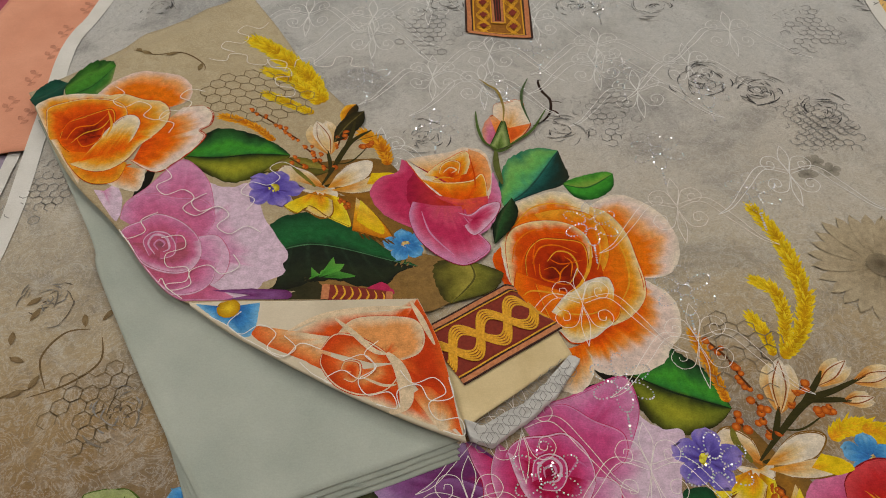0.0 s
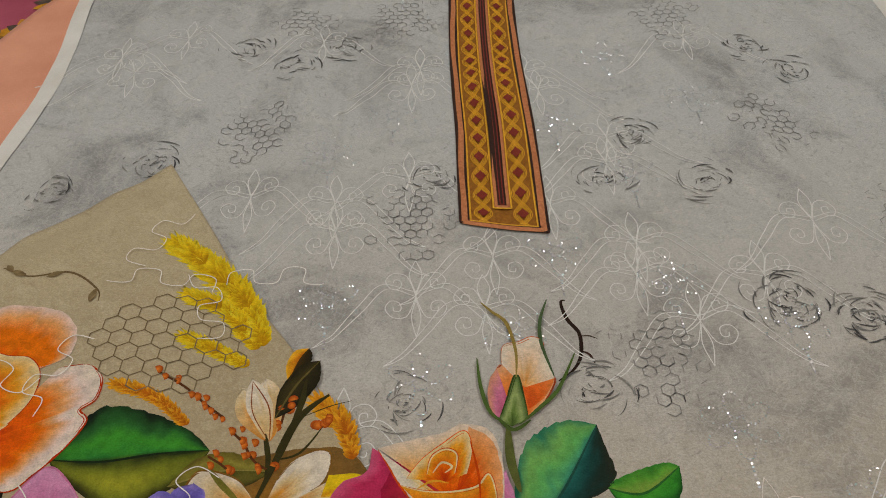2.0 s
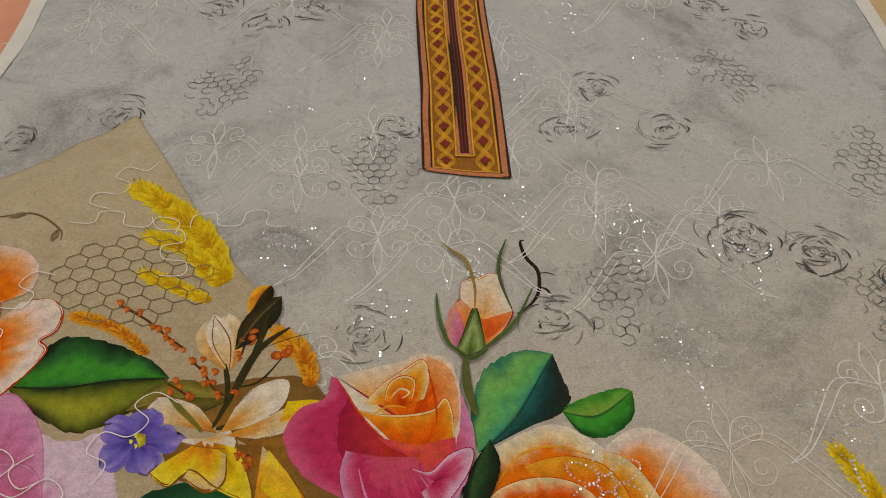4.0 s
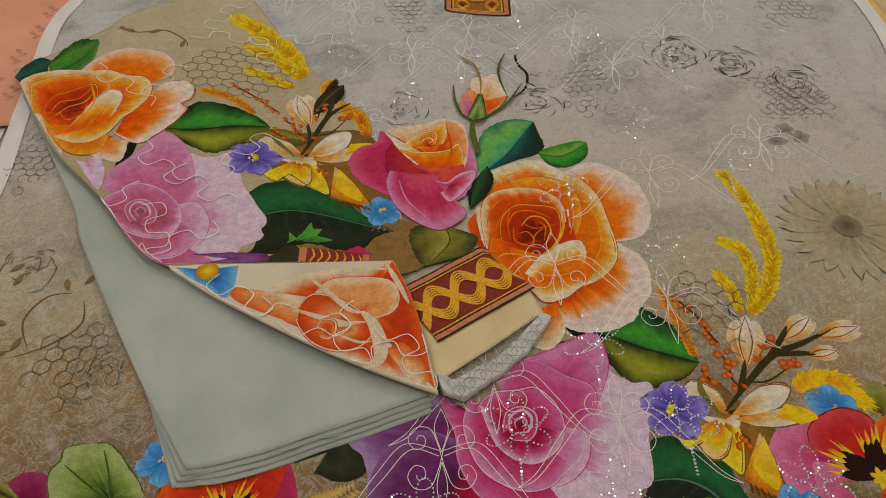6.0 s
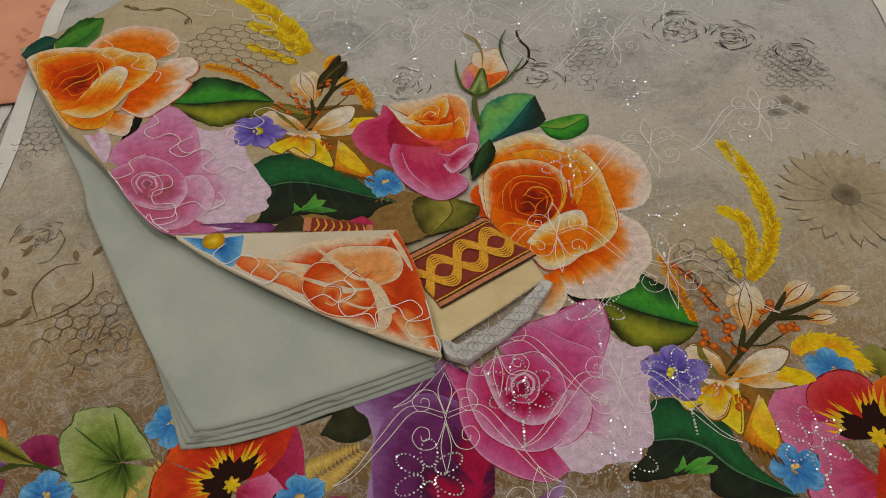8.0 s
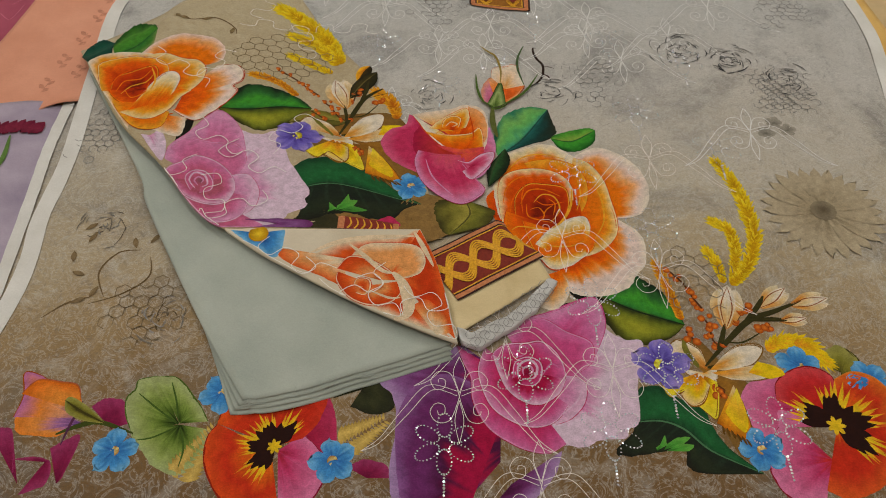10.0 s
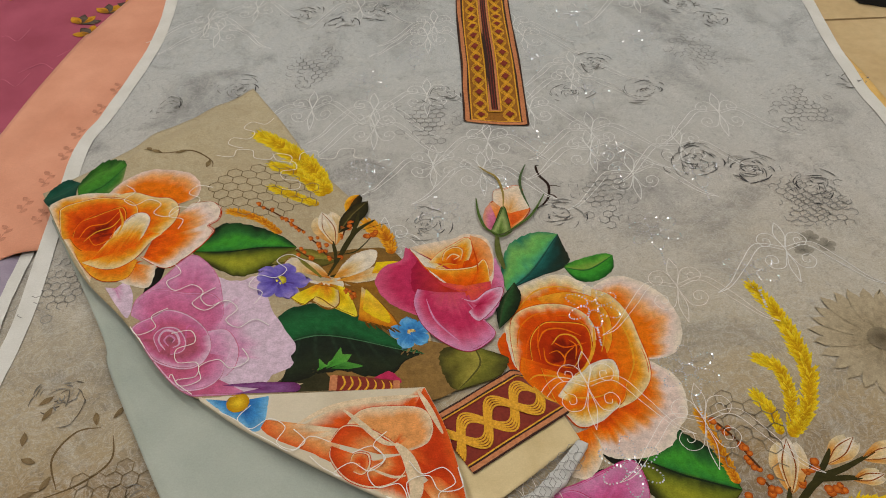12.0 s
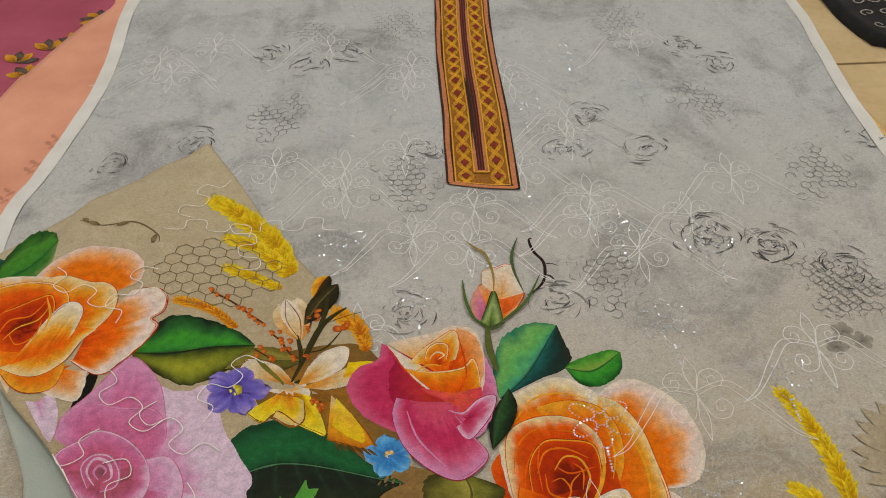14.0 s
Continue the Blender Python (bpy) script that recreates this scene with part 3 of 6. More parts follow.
def blade(name, mid, left, right, cols_left, cols_right, rib, zf, parent, label, layer, lime=None, veins=8):
    """A printed leaf: two halves dyed from midrib to edge, with side veins and a midrib."""
    n = 40
    m, a, b = curve(mid, n), curve([mid[0]] + left + [mid[-1]], n), curve([mid[0]] + right + [mid[-1]], n)
    lift = layer * LAYER

    def at(s, u):
        p, q = along(m, s), along(a if u < 0.5 else b, s)
        k = abs(2 * u - 1)
        tooth = 1 + 0.05 * (((s * 11) % 1.0) - 0.5) * k
        px, py = p[0] + (q[0] - p[0]) * k * tooth, p[1] + (q[1] - p[1]) * k * tooth
        if zf in CLIPS:
            px, py = CLIPS[zf](px, py)
        return px, py, zf(px, py) + lift

    def shade(s, u):
        k = abs(2 * u - 1)
        cols = cols_left if u < 0.5 else cols_right
        t = min(0.999, max(0.0, k + 0.22 * nz(s * 6, u * 5, veins + layer) + 0.10 * nz(s * 20, u * 12, 3)))
        i = int(t * (len(cols) - 1))
        c = mix(cols[i], cols[i + 1], t * (len(cols) - 1) - i)
        if lime and u >= 0.5:
            c = mix(c, lime, 0.85 * math.exp(-((k - 0.5) / 0.26) ** 2 - ((s - 0.48) / 0.26) ** 2))
        c = mix(c, cols[-1], 0.7 * max(0.0, 2.2 * abs(s - 0.5) - 0.55))
        vein = max(0.0, 1 - abs(((s - k * 0.10) * veins) % 1.0 - 0.5) / 0.10) * 0.16 * (1 - k)
        return mix(c, rib, vein)

    ob = part(name, Acc().grid(54, 25, at, shade), PRINT, parent, label)
    part("midrib", Acc().ribbon(clipped(m, zf), 0.0022, zf, lift + 2 * STEP, rib, 0, True), PRINT, ob)
    return ob


def bud(name, foot, tip, zf, parent, layer, wide=0.30):
    """A cream bud from foot to tip with an amber heart and brown seams."""
    (x0, y0), (x1, y1) = foot, tip
    ln, ang = math.dist(foot, tip), math.degrees(math.atan2(y1 - y0, x1 - x0))
    ob = None
    for k, (d, w, c) in enumerate(((10, wide, (AMBER[0], CREAM[0], CREAM[1], CREAM[2])), (-10, wide, (AMBER[0], CREAM[0], CREAM[1], WHITE)), (0, wide * 0.75, (CREAM[0], CREAM[1], WHITE, WHITE)))):
        acc = Acc()
        petal(acc, x0, y0, ang + d, ln * (0.93 + 0.05 * k), ln * w, c, zf, layer * LAYER + k * 3 * STEP, 0.52, 0.06, 0.25, k + x0 * 20, 14, 11, 0, 0.75)
        if ob is None:
            ob = part(name, acc, PRINT, parent, "pale cream printed bud")
        else:
            part("petal", acc, PRINT, ob)
    seam = Acc()
    for side in (-1, 1):
        nx, ny = -(y1 - y0) * 0.11 * side, (x1 - x0) * 0.11 * side
        seam.ribbon(clipped(curve([(x0, y0), (x0 + (x1 - x0) * 0.5 + nx, y0 + (y1 - y0) * 0.5 + ny), (x1, y1)], 14), zf), 0.0014, zf, layer * LAYER + 11 * STEP, dye(128, 66, 20), 0, True)
    part("bud_seam", seam, PRINT, ob)
    return ob


WHITE = dye(208, 196, 180)
CREAM = (dye(196, 136, 60), dye(202, 176, 130), dye(210, 196, 168))
LILAC = dye(200, 176, 196)
O_RIM = dye(210, 188, 180)
O_DUSK, O_DEEP, O_RED = dye(112, 24, 4), dye(168, 44, 2), dye(192, 64, 2)
O_MID, O_WARM, O_GOLD, O_CREAM = dye(212, 86, 2), dye(218, 106, 6), dye(226, 148, 36), dye(218, 190, 140)
P_DUSK, P_DEEP, P_HOT = dye(104, 8, 40), dye(150, 14, 58), dye(176, 40, 92)
P_MID, P_ROSE, P_SOFT, P_PALE = dye(182, 66, 120), dye(188, 96, 146), dye(192, 126, 166), dye(200, 162, 188)
V_DARK, V_MID, V_SOFT, V_PALE = dye(70, 18, 56), dye(98, 38, 92), dye(126, 78, 132), dye(158, 128, 172)


def orange_rose(m, zf, parent, layer):
    petals = [
        (m([(0.356, 0.8956), (0.3875, 0.8411)]), m([(0.3622, 0.9473), (0.3918, 0.9644), (0.421, 0.9536), (0.4459, 0.9227), (0.4533, 0.8813), (0.4433, 0.8506), (0.4264, 0.8397), (0.4061, 0.8387)]), (O_RED, O_MID, O_MID, O_WARM, O_WARM, dye(220, 150, 90), O_RIM, WHITE), None, None),
        (m([(0.3906, 0.8198), (0.3311, 0.7618)]), m([(0.4077, 0.8369), (0.4277, 0.8193), (0.4358, 0.7963), (0.4319, 0.7655), (0.4188, 0.7484), (0.409, 0.7326), (0.3842, 0.7197), (0.3578, 0.7169), (0.339, 0.7231), (0.3285, 0.7439)]), (O_RED, O_RED, O_MID, O_WARM, dye(220, 140, 70), O_RIM, O_RIM, WHITE), None, None),
        (m([(0.3303, 0.7543), (0.3161, 0.7487)]), m([(0.3374, 0.7392), (0.337, 0.721), (0.3275, 0.7037), (0.3131, 0.6971), (0.2992, 0.7059), (0.3056, 0.7255), (0.3139, 0.7502)]), (O_MID, O_WARM, dye(220, 160, 100), WHITE), None, None),
        (m([(0.2609, 0.8624), (0.2639, 0.8262)]), m([(0.257, 0.8877), (0.2452, 0.8718), (0.2476, 0.8523), (0.261, 0.8196)]), (O_DEEP, O_RED, O_MID), None, None),
        (m([(0.3164, 0.8589)]), m([(0.3209, 0.7606), (0.3003, 0.7844), (0.274, 0.8093), (0.2592, 0.8433), (0.2544, 0.8878), (0.2538, 0.9177), (0.2633, 0.9445), (0.2837, 0.9558), (0.3023, 0.9653), (0.3262, 0.9707), (0.346, 0.9619), (0.3658, 0.9432), (0.376, 0.9176), (0.3772, 0.8766)]), (O_DEEP, O_DEEP, O_RED, O_RED, O_MID, O_MID, O_WARM, O_WARM, O_CREAM, WHITE), None, None),
        (m([(0.3393, 0.834)]), m([(0.362, 0.9453), (0.381, 0.9348), (0.397, 0.9055), (0.4029, 0.8668), (0.4063, 0.8319), (0.4013, 0.8087), (0.3847, 0.7883), (0.3635, 0.7763)]), (O_DEEP, O_RED, O_MID, O_MID, O_WARM, O_WARM, O_GOLD, O_CREAM), O_CREAM, O_RED),
        (m([(0.3369, 0.8707)]), m([(0.2964, 0.9336), (0.3138, 0.939), (0.3356, 0.9402), (0.3602, 0.9306), (0.3743, 0.9044), (0.3732, 0.8714), (0.3644, 0.8487)]), (O_DEEP, O_RED, O_MID, O_WARM, O_GOLD), O_GOLD, O_RED),
        (m([(0.3293, 0.8411)]), m([(0.2948, 0.8526), (0.3089, 0.8833), (0.3359, 0.8916), (0.3585, 0.8727), (0.363, 0.8375), (0.3503, 0.7965), (0.3247, 0.7853), (0.2988, 0.8021), (0.2906, 0.8313), (0.2948, 0.8526)]), (O_DUSK, O_DEEP, O_RED), None, None),
        (m([(0.3151, 0.845)]), m([(0.2854, 0.7881), (0.2671, 0.8178), (0.2609, 0.8624), (0.2627, 0.8967), (0.2729, 0.9132), (0.2956, 0.9221), (0.3204, 0.9222), (0.3415, 0.913), (0.3545, 0.8938), (0.3554, 0.8683)]), (O_DUSK, O_DUSK, O_DEEP, O_DEEP, O_RED, O_RED, O_MID, O_CREAM), O_CREAM, O_RED),
        (m([(0.3211, 0.8414)]), m([(0.2812, 0.8324), (0.282, 0.8706), (0.298, 0.8937), (0.3198, 0.8949), (0.3454, 0.8886), (0.3491, 0.8641), (0.3432, 0.8407)]), (O_DUSK, O_DUSK, O_DUSK, O_DEEP, O_DEEP, O_RED), O_GOLD, O_DUSK),
        (m([(0.3194, 0.8245)]), m([(0.269, 0.8482), (0.2673, 0.8211), (0.2858, 0.7928), (0.3085, 0.7748), (0.3179, 0.7668)]), (O_DUSK, O_DEEP, O_RED, O_MID, O_WARM), O_MID, O_DEEP),
        (m([(0.3268, 0.8176), (0.356, 0.8167)]), m([(0.2888, 0.8322), (0.3004, 0.786), (0.3184, 0.7714), (0.3414, 0.7731), (0.3682, 0.784), (0.3775, 0.8062)]), (O_DEEP, O_MID, O_WARM, O_WARM, O_MID), O_GOLD, O_DEEP),
        (m([(0.3086, 0.7764), (0.3626, 0.7873)]), m([(0.3044, 0.7765), (0.3192, 0.7561), (0.3411, 0.76), (0.3637, 0.7779)]), (O_WARM, O_GOLD, O_CREAM, WHITE), None, O_RED),
        (m([(0.3193, 0.7807), (0.3655, 0.7904)]), m([(0.3024, 0.7939), (0.3219, 0.8178), (0.3476, 0.8354), (0.367, 0.8391), (0.3724, 0.8229)]), (O_MID, O_WARM, O_WARM, O_GOLD, O_CREAM, WHITE), WHITE, O_DEEP),
    ]
    lines = (
        (m([(0.2876, 0.8598), (0.2984, 0.8827), (0.3183, 0.8857), (0.3392, 0.8742)]), 0.0022, O_WARM), (m([(0.2953, 0.8596), (0.2963, 0.8404), (0.3096, 0.8332), (0.3243, 0.8294)]), 0.002, O_WARM),
        (m([(0.3046, 0.8628), (0.3161, 0.8767), (0.3313, 0.8727), (0.3367, 0.8513), (0.3243, 0.8294)]), 0.0022, O_GOLD), (m([(0.3074, 0.8663), (0.3196, 0.8588), (0.3433, 0.8643)]), 0.0018, O_MID),
        (m([(0.3144, 0.8314), (0.3186, 0.8484), (0.3285, 0.8585)]), 0.0016, O_WARM), (m([(0.3552, 0.8882), (0.3509, 0.8578), (0.3384, 0.8323), (0.3245, 0.8193)]), 0.0036, O_GOLD),
        (m([(0.2955, 0.8957), (0.2897, 0.8704), (0.2902, 0.8423)]), 0.0018, O_MID), (m([(0.3149, 0.9062), (0.3343, 0.9019), (0.3508, 0.8847)]), 0.0018, O_WARM), (m([(0.2745, 0.8159), (0.2849, 0.8222), (0.3095, 0.8181), (0.324, 0.8144)]), 0.0022, O_GOLD), (m([(0.266, 0.8622), (0.2715, 0.8891), (0.2885, 0.9071), (0.3114, 0.912)]), 0.002, O_WARM), (m([(0.2733, 0.836), (0.2778, 0.8663), (0.2899, 0.8903)]), 0.0016, O_MID),
        (m([(0.2718, 0.9171), (0.2938, 0.9436), (0.3216, 0.9506), (0.3513, 0.9417)]), 0.0022, O_GOLD), (m([(0.3835, 0.9041), (0.3914, 0.8672), (0.39, 0.8324), (0.3759, 0.8038)]), 0.0022, O_GOLD), (m([(0.3637, 0.9047), (0.3655, 0.877), (0.3583, 0.8506)]), 0.002, O_GOLD), (m([(0.308, 0.8018), (0.3193, 0.7918), (0.3436, 0.7911), (0.3631, 0.8001)]), 0.0018, O_GOLD),
        (m([(0.2997, 0.8507), (0.3102, 0.8538), (0.3167, 0.8415), (0.3107, 0.8315)]), 0.0016, O_WARM), (m([(0.3238, 0.8693), (0.3313, 0.8602), (0.328, 0.8412)]), 0.0016, O_WARM))
    return sheaf("printed_rose", petals, zf, parent, "large orange printed rose with pale petal rims", layer, lines, 2.0)


def pink_rose(m, zf, parent, layer, whole=True):
    petals = []
    if whole:
        petals += [
            (m([(0.2552, 0.6155), (0.2509, 0.515)]), m([(0.2136, 0.6498), (0.1707, 0.6364), (0.1252, 0.6204), (0.1264, 0.6002), (0.1401, 0.5859), (0.1452, 0.5493), (0.1406, 0.5021), (0.1533, 0.4585), (0.1904, 0.4434)]), (V_DARK, P_DEEP, V_MID, V_MID, V_SOFT, V_PALE), None, None),
            (m([(0.2608, 0.4924), (0.2326, 0.4595)]), m([(0.313, 0.5276), (0.3053, 0.5043), (0.2814, 0.4762), (0.2485, 0.4597), (0.2218, 0.4489)]), (V_DARK, V_MID, V_SOFT, V_PALE), None, None),
            (m([(0.2527, 0.557), (0.2224, 0.4754)]), m([(0.2424, 0.5919), (0.219, 0.6048), (0.1922, 0.6125), (0.1644, 0.5994), (0.1468, 0.5649), (0.1462, 0.5253), (0.1527, 0.4745)]), (P_DEEP, P_DEEP, V_DARK, V_MID, V_MID, V_SOFT), V_SOFT, None)]
    petals += [
        (m([(0.2955, 0.6082)]), m([(0.3686, 0.7123), (0.3743, 0.6751), (0.3929, 0.6601), (0.413, 0.6557), (0.4002, 0.6054), (0.3962, 0.5622), (0.3841, 0.5517), (0.3784, 0.5417), (0.3542, 0.5397), (0.3372, 0.5318), (0.3138, 0.5334), (0.3002, 0.5255)]), (P_HOT, P_MID, P_ROSE, P_SOFT, LILAC, LILAC, LILAC), None, None),
        (m([(0.2908, 0.6143)]), m([(0.2622, 0.6638), (0.2779, 0.6818), (0.3093, 0.6931), (0.3344, 0.7049), (0.361, 0.7154), (0.3711, 0.7059), (0.3732, 0.6752), (0.3576, 0.6369)]), (P_HOT, P_HOT, P_MID, P_MID, P_ROSE, P_SOFT), None, P_MID),
        (m([(0.2934, 0.6142)]), m([(0.2771, 0.6778), (0.3029, 0.6852), (0.329, 0.6685), (0.3547, 0.6547), (0.3535, 0.6308), (0.3329, 0.6131)]), (P_DEEP, P_HOT, P_MID, P_MID, P_ROSE), P_SOFT, P_HOT),
        (m([(0.2739, 0.6017)]), m([(0.2079, 0.6486), (0.215, 0.6272), (0.2229, 0.6089), (0.2251, 0.5811), (0.24, 0.5522), (0.2638, 0.5347), (0.2827, 0.527), (0.3012, 0.5255), (0.318, 0.5354)]), (P_DUSK, P_DEEP, P_DEEP, P_HOT, P_HOT, P_MID, P_ROSE), P_SOFT, P_DEEP),
        (m([(0.2899, 0.6048)]), m([(0.3245, 0.6134), (0.3427, 0.6069), (0.3415, 0.5837), (0.3267, 0.5646), (0.308, 0.5558)]), (P_DEEP, P_HOT, P_ROSE, P_SOFT, P_PALE), P_PALE, P_HOT),
        (m([(0.2799, 0.611)]), m([(0.2383, 0.6465), (0.2305, 0.6159), (0.2414, 0.5796), (0.2607, 0.5614), (0.2851, 0.5532), (0.3079, 0.5591), (0.3244, 0.5785)]), (P_DUSK, P_DEEP, P_DEEP, P_HOT, P_MID, P_SOFT), P_PALE, P_DEEP),
        (m([(0.2813, 0.6145)]), m([(0.2441, 0.6326), (0.25, 0.643), (0.2625, 0.6509), (0.2834, 0.6529), (0.3011, 0.6549), (0.3178, 0.638), (0.3235, 0.6134), (0.3138, 0.5937)]), (P_DUSK, P_DEEP, P_HOT, P_HOT, P_MID, P_ROSE), P_PALE, P_DEEP),
        (m([(0.2847, 0.618)]), m([(0.2465, 0.6375), (0.2527, 0.6153), (0.261, 0.5962), (0.2775, 0.582), (0.2958, 0.5793), (0.3146, 0.5913), (0.3239, 0.6086)]), (P_DUSK, P_DEEP, P_DEEP, P_DEEP, P_MID, P_PALE), P_PALE, P_DEEP),
        (m([(0.2846, 0.6168)]), m([(0.2671, 0.609), (0.2706, 0.6282), (0.2846, 0.6352), (0.2974, 0.6287), (0.298, 0.6129), (0.2896, 0.6013), (0.2749, 0.6017)]), (P_DUSK, P_DEEP, P_HOT, P_MID), P_PALE, P_DEEP),
    ]
    lines = ((m([(0.2734, 0.6088), (0.2735, 0.6232), (0.2848, 0.6315), (0.2938, 0.6239), (0.2904, 0.6107), (0.2818, 0.6086)]), 0.003, P_PALE), (m([(0.2789, 0.6122), (0.2786, 0.6206), (0.2863, 0.6241), (0.289, 0.6179), (0.2844, 0.6145)]), 0.0026, P_SOFT),
             (m([(0.2991, 0.6129), (0.3091, 0.6271), (0.3181, 0.622)]), 0.002, P_ROSE), (m([(0.2638, 0.6458), (0.2739, 0.6361), (0.2834, 0.6402)]), 0.002, P_ROSE), (m([(0.3169, 0.5676), (0.3343, 0.5839), (0.3407, 0.5999)]), 0.002, P_PALE))
    if not whole:
        petals = [(f, r, tuple(mix(c, LILAC, 0.16) for c in cols), edge, mix(shadow, LILAC, 0.25) if shadow else None) for f, r, cols, edge, shadow in petals]
    return sheaf("printed_rose", petals, zf, parent, "large pink printed rose with mauve petal rims" if whole else "mauve pink printed rose cut by the fold", layer, lines, 5.0)


def spray(m, zf, parent, whole=True):
    """Leaves, trumpet flowers, buds, berries and wheat round the two roses."""
    if whole:
        blade("printed_leaf", m([(0.3713, 0.72), (0.4061, 0.701), (0.436, 0.6896), (0.4632, 0.6799)]), m([(0.3908, 0.7299), (0.4121, 0.7505), (0.4254, 0.7429), (0.4424, 0.728), (0.4557, 0.7083)]), m([(0.3697, 0.6966), (0.3827, 0.6697), (0.4019, 0.6562), (0.4226, 0.6543), (0.4479, 0.6646)]),
              (dye(40, 110, 44), dye(60, 138, 40), dye(40, 92, 40), dye(18, 30, 18)), (dye(30, 42, 16), dye(84, 96, 26), dye(96, 104, 30), dye(30, 30, 12)), dye(22, 34, 16), zf, parent, "dark green printed leaf with a lime half", 1, dye(150, 150, 40))
        blade("printed_leaf", m([(0.3865, 0.5592), (0.4173, 0.5617), (0.4404, 0.5524), (0.4643, 0.5286), (0.511, 0.5051)]), m([(0.4, 0.5983), (0.4256, 0.6012), (0.4423, 0.5868), (0.4634, 0.576), (0.4713, 0.5516), (0.4834, 0.5301)]), m([(0.3877, 0.5494), (0.3671, 0.5279), (0.3798, 0.5225), (0.41, 0.5268), (0.4363, 0.5303), (0.4418, 0.5069)]),
              (dye(24, 60, 36), dye(30, 92, 48), dye(30, 84, 46), dye(20, 56, 34)), (dye(26, 36, 26), dye(28, 34, 26), dye(36, 44, 28), dye(26, 26, 20)), dye(70, 110, 76), zf, parent, "large dark green serrated printed leaf", 1.5)
        tuft = [(m([(0.4085, 0.5289)]), m([(0.4081, 0.5321), (0.4141, 0.5371), (0.4189, 0.5454), (0.4196, 0.5349)])), (m([(0.4155, 0.5298)]), m([(0.421, 0.5369), (0.4313, 0.543), (0.4444, 0.5437), (0.4367, 0.5365)])), (m([(0.4177, 0.5287)]), m([(0.4318, 0.5367), (0.4463, 0.5352), (0.4409, 0.5291), (0.4299, 0.5284)]))]
        sheaf("printed_leaf_tuft", [(f, r, (dye(40, 90, 30), dye(70, 140, 50), dye(90, 150, 60)), None, None) for f, r in tuft], zf, parent, "bright green printed leaf tuft", 2.2)
    flower = [
        (m([(0.4776, 0.6221)]), m([(0.4347, 0.6459), (0.4527, 0.6603), (0.4723, 0.6498), (0.4769, 0.6359)]), (AMBER[0], CREAM[0], CREAM[1], WHITE), None, dye(120, 84, 30)),
        (m([(0.4733, 0.6187)]), m([(0.4462, 0.6251), (0.4593, 0.6151), (0.4758, 0.6079), (0.486, 0.6107), (0.4868, 0.6257)]), (AMBER[1], CREAM[1], WHITE, WHITE), None, dye(130, 90, 30)),
        (m([(0.466, 0.6186)]), m([(0.426, 0.6032), (0.4331, 0.5901), (0.4497, 0.5969), (0.4585, 0.582), (0.4646, 0.5776)]), (AMBER[0], AMBER[1], YEL[1], YEL[2]), None, dye(120, 70, 14)),
        (m([(0.4726, 0.6153)]), m([(0.4566, 0.5839), (0.468, 0.5713), (0.4761, 0.5664), (0.483, 0.5921), (0.4842, 0.608)]), (AMBER[0], YEL[0], YEL[1], YEL[2]), YEL[2], dye(130, 80, 14)),
        (m([(0.4685, 0.6159)]), m([(0.4442, 0.5929), (0.4523, 0.58), (0.466, 0.5841), (0.4761, 0.6039)]), (AMBER[0], AMBER[1], YEL[1], CREAM[1]), None, dye(130, 80, 14)),
        (m([(0.5012, 0.6042)]), m([(0.4748, 0.5601), (0.4846, 0.5528), (0.496, 0.5432), (0.5056, 0.5409), (0.5086, 0.5575), (0.5063, 0.5859)]), (CREAM[1], AMBER[2], AMBER[1], AMBER[1], AMBER[0]), None, dye(110, 70, 16)),
        (m([(0.5038, 0.6003)]), m([(0.4857, 0.5728), (0.4915, 0.5603), (0.5009, 0.5494), (0.5071, 0.5606), (0.5071, 0.5795)]), (YEL[2], AMBER[2], YEL[1]), None, None),
        (m([(0.48, 0.6222)]), m([(0.4987, 0.641), (0.5159, 0.6524), (0.536, 0.654), (0.5418, 0.6472), (0.5295, 0.6318), (0.5089, 0.6219)]), (AMBER[1], CREAM[0], CREAM[1], WHITE, WHITE), None, dye(120, 84, 30)),
        (m([(0.4811, 0.6188)]), m([(0.516, 0.6261), (0.5422, 0.6292), (0.5475, 0.617), (0.524, 0.6099), (0.5004, 0.6109)]), (AMBER[1], CREAM[0], CREAM[1], WHITE), None, dye(120, 84, 30)),
        (m([(0.5204, 0.6194)]), m([(0.5335, 0.6332), (0.5524, 0.6267), (0.5589, 0.6172), (0.5424, 0.6115)]), (AMBER[1], YEL[1], YEL[1]), None, None)]
    lines = tuple((m(p), 0.0026, dye(88, 60, 18)) for p in ([(0.4797, 0.5564), (0.4797, 0.5466)], [(0.4837, 0.554), (0.4849, 0.5443)], [(0.4877, 0.5516), (0.49, 0.5419)], [(0.4926, 0.548), (0.4954, 0.5384)], [(0.497, 0.5451), (0.5003, 0.5355)], [(0.5008, 0.5421), (0.5044, 0.5337)]))
    sheaf("printed_yellow_flower", flower, zf, parent, "yellow and cream printed trumpet flowers", 3, lines, 8.0)
    a = m([(0.4686, 0.6254), (0.4606, 0.6462), (0.4589, 0.6604)])
    stem("printed_stem", a, 0.010, dye(110, 104, 40), zf, parent, 3.2)
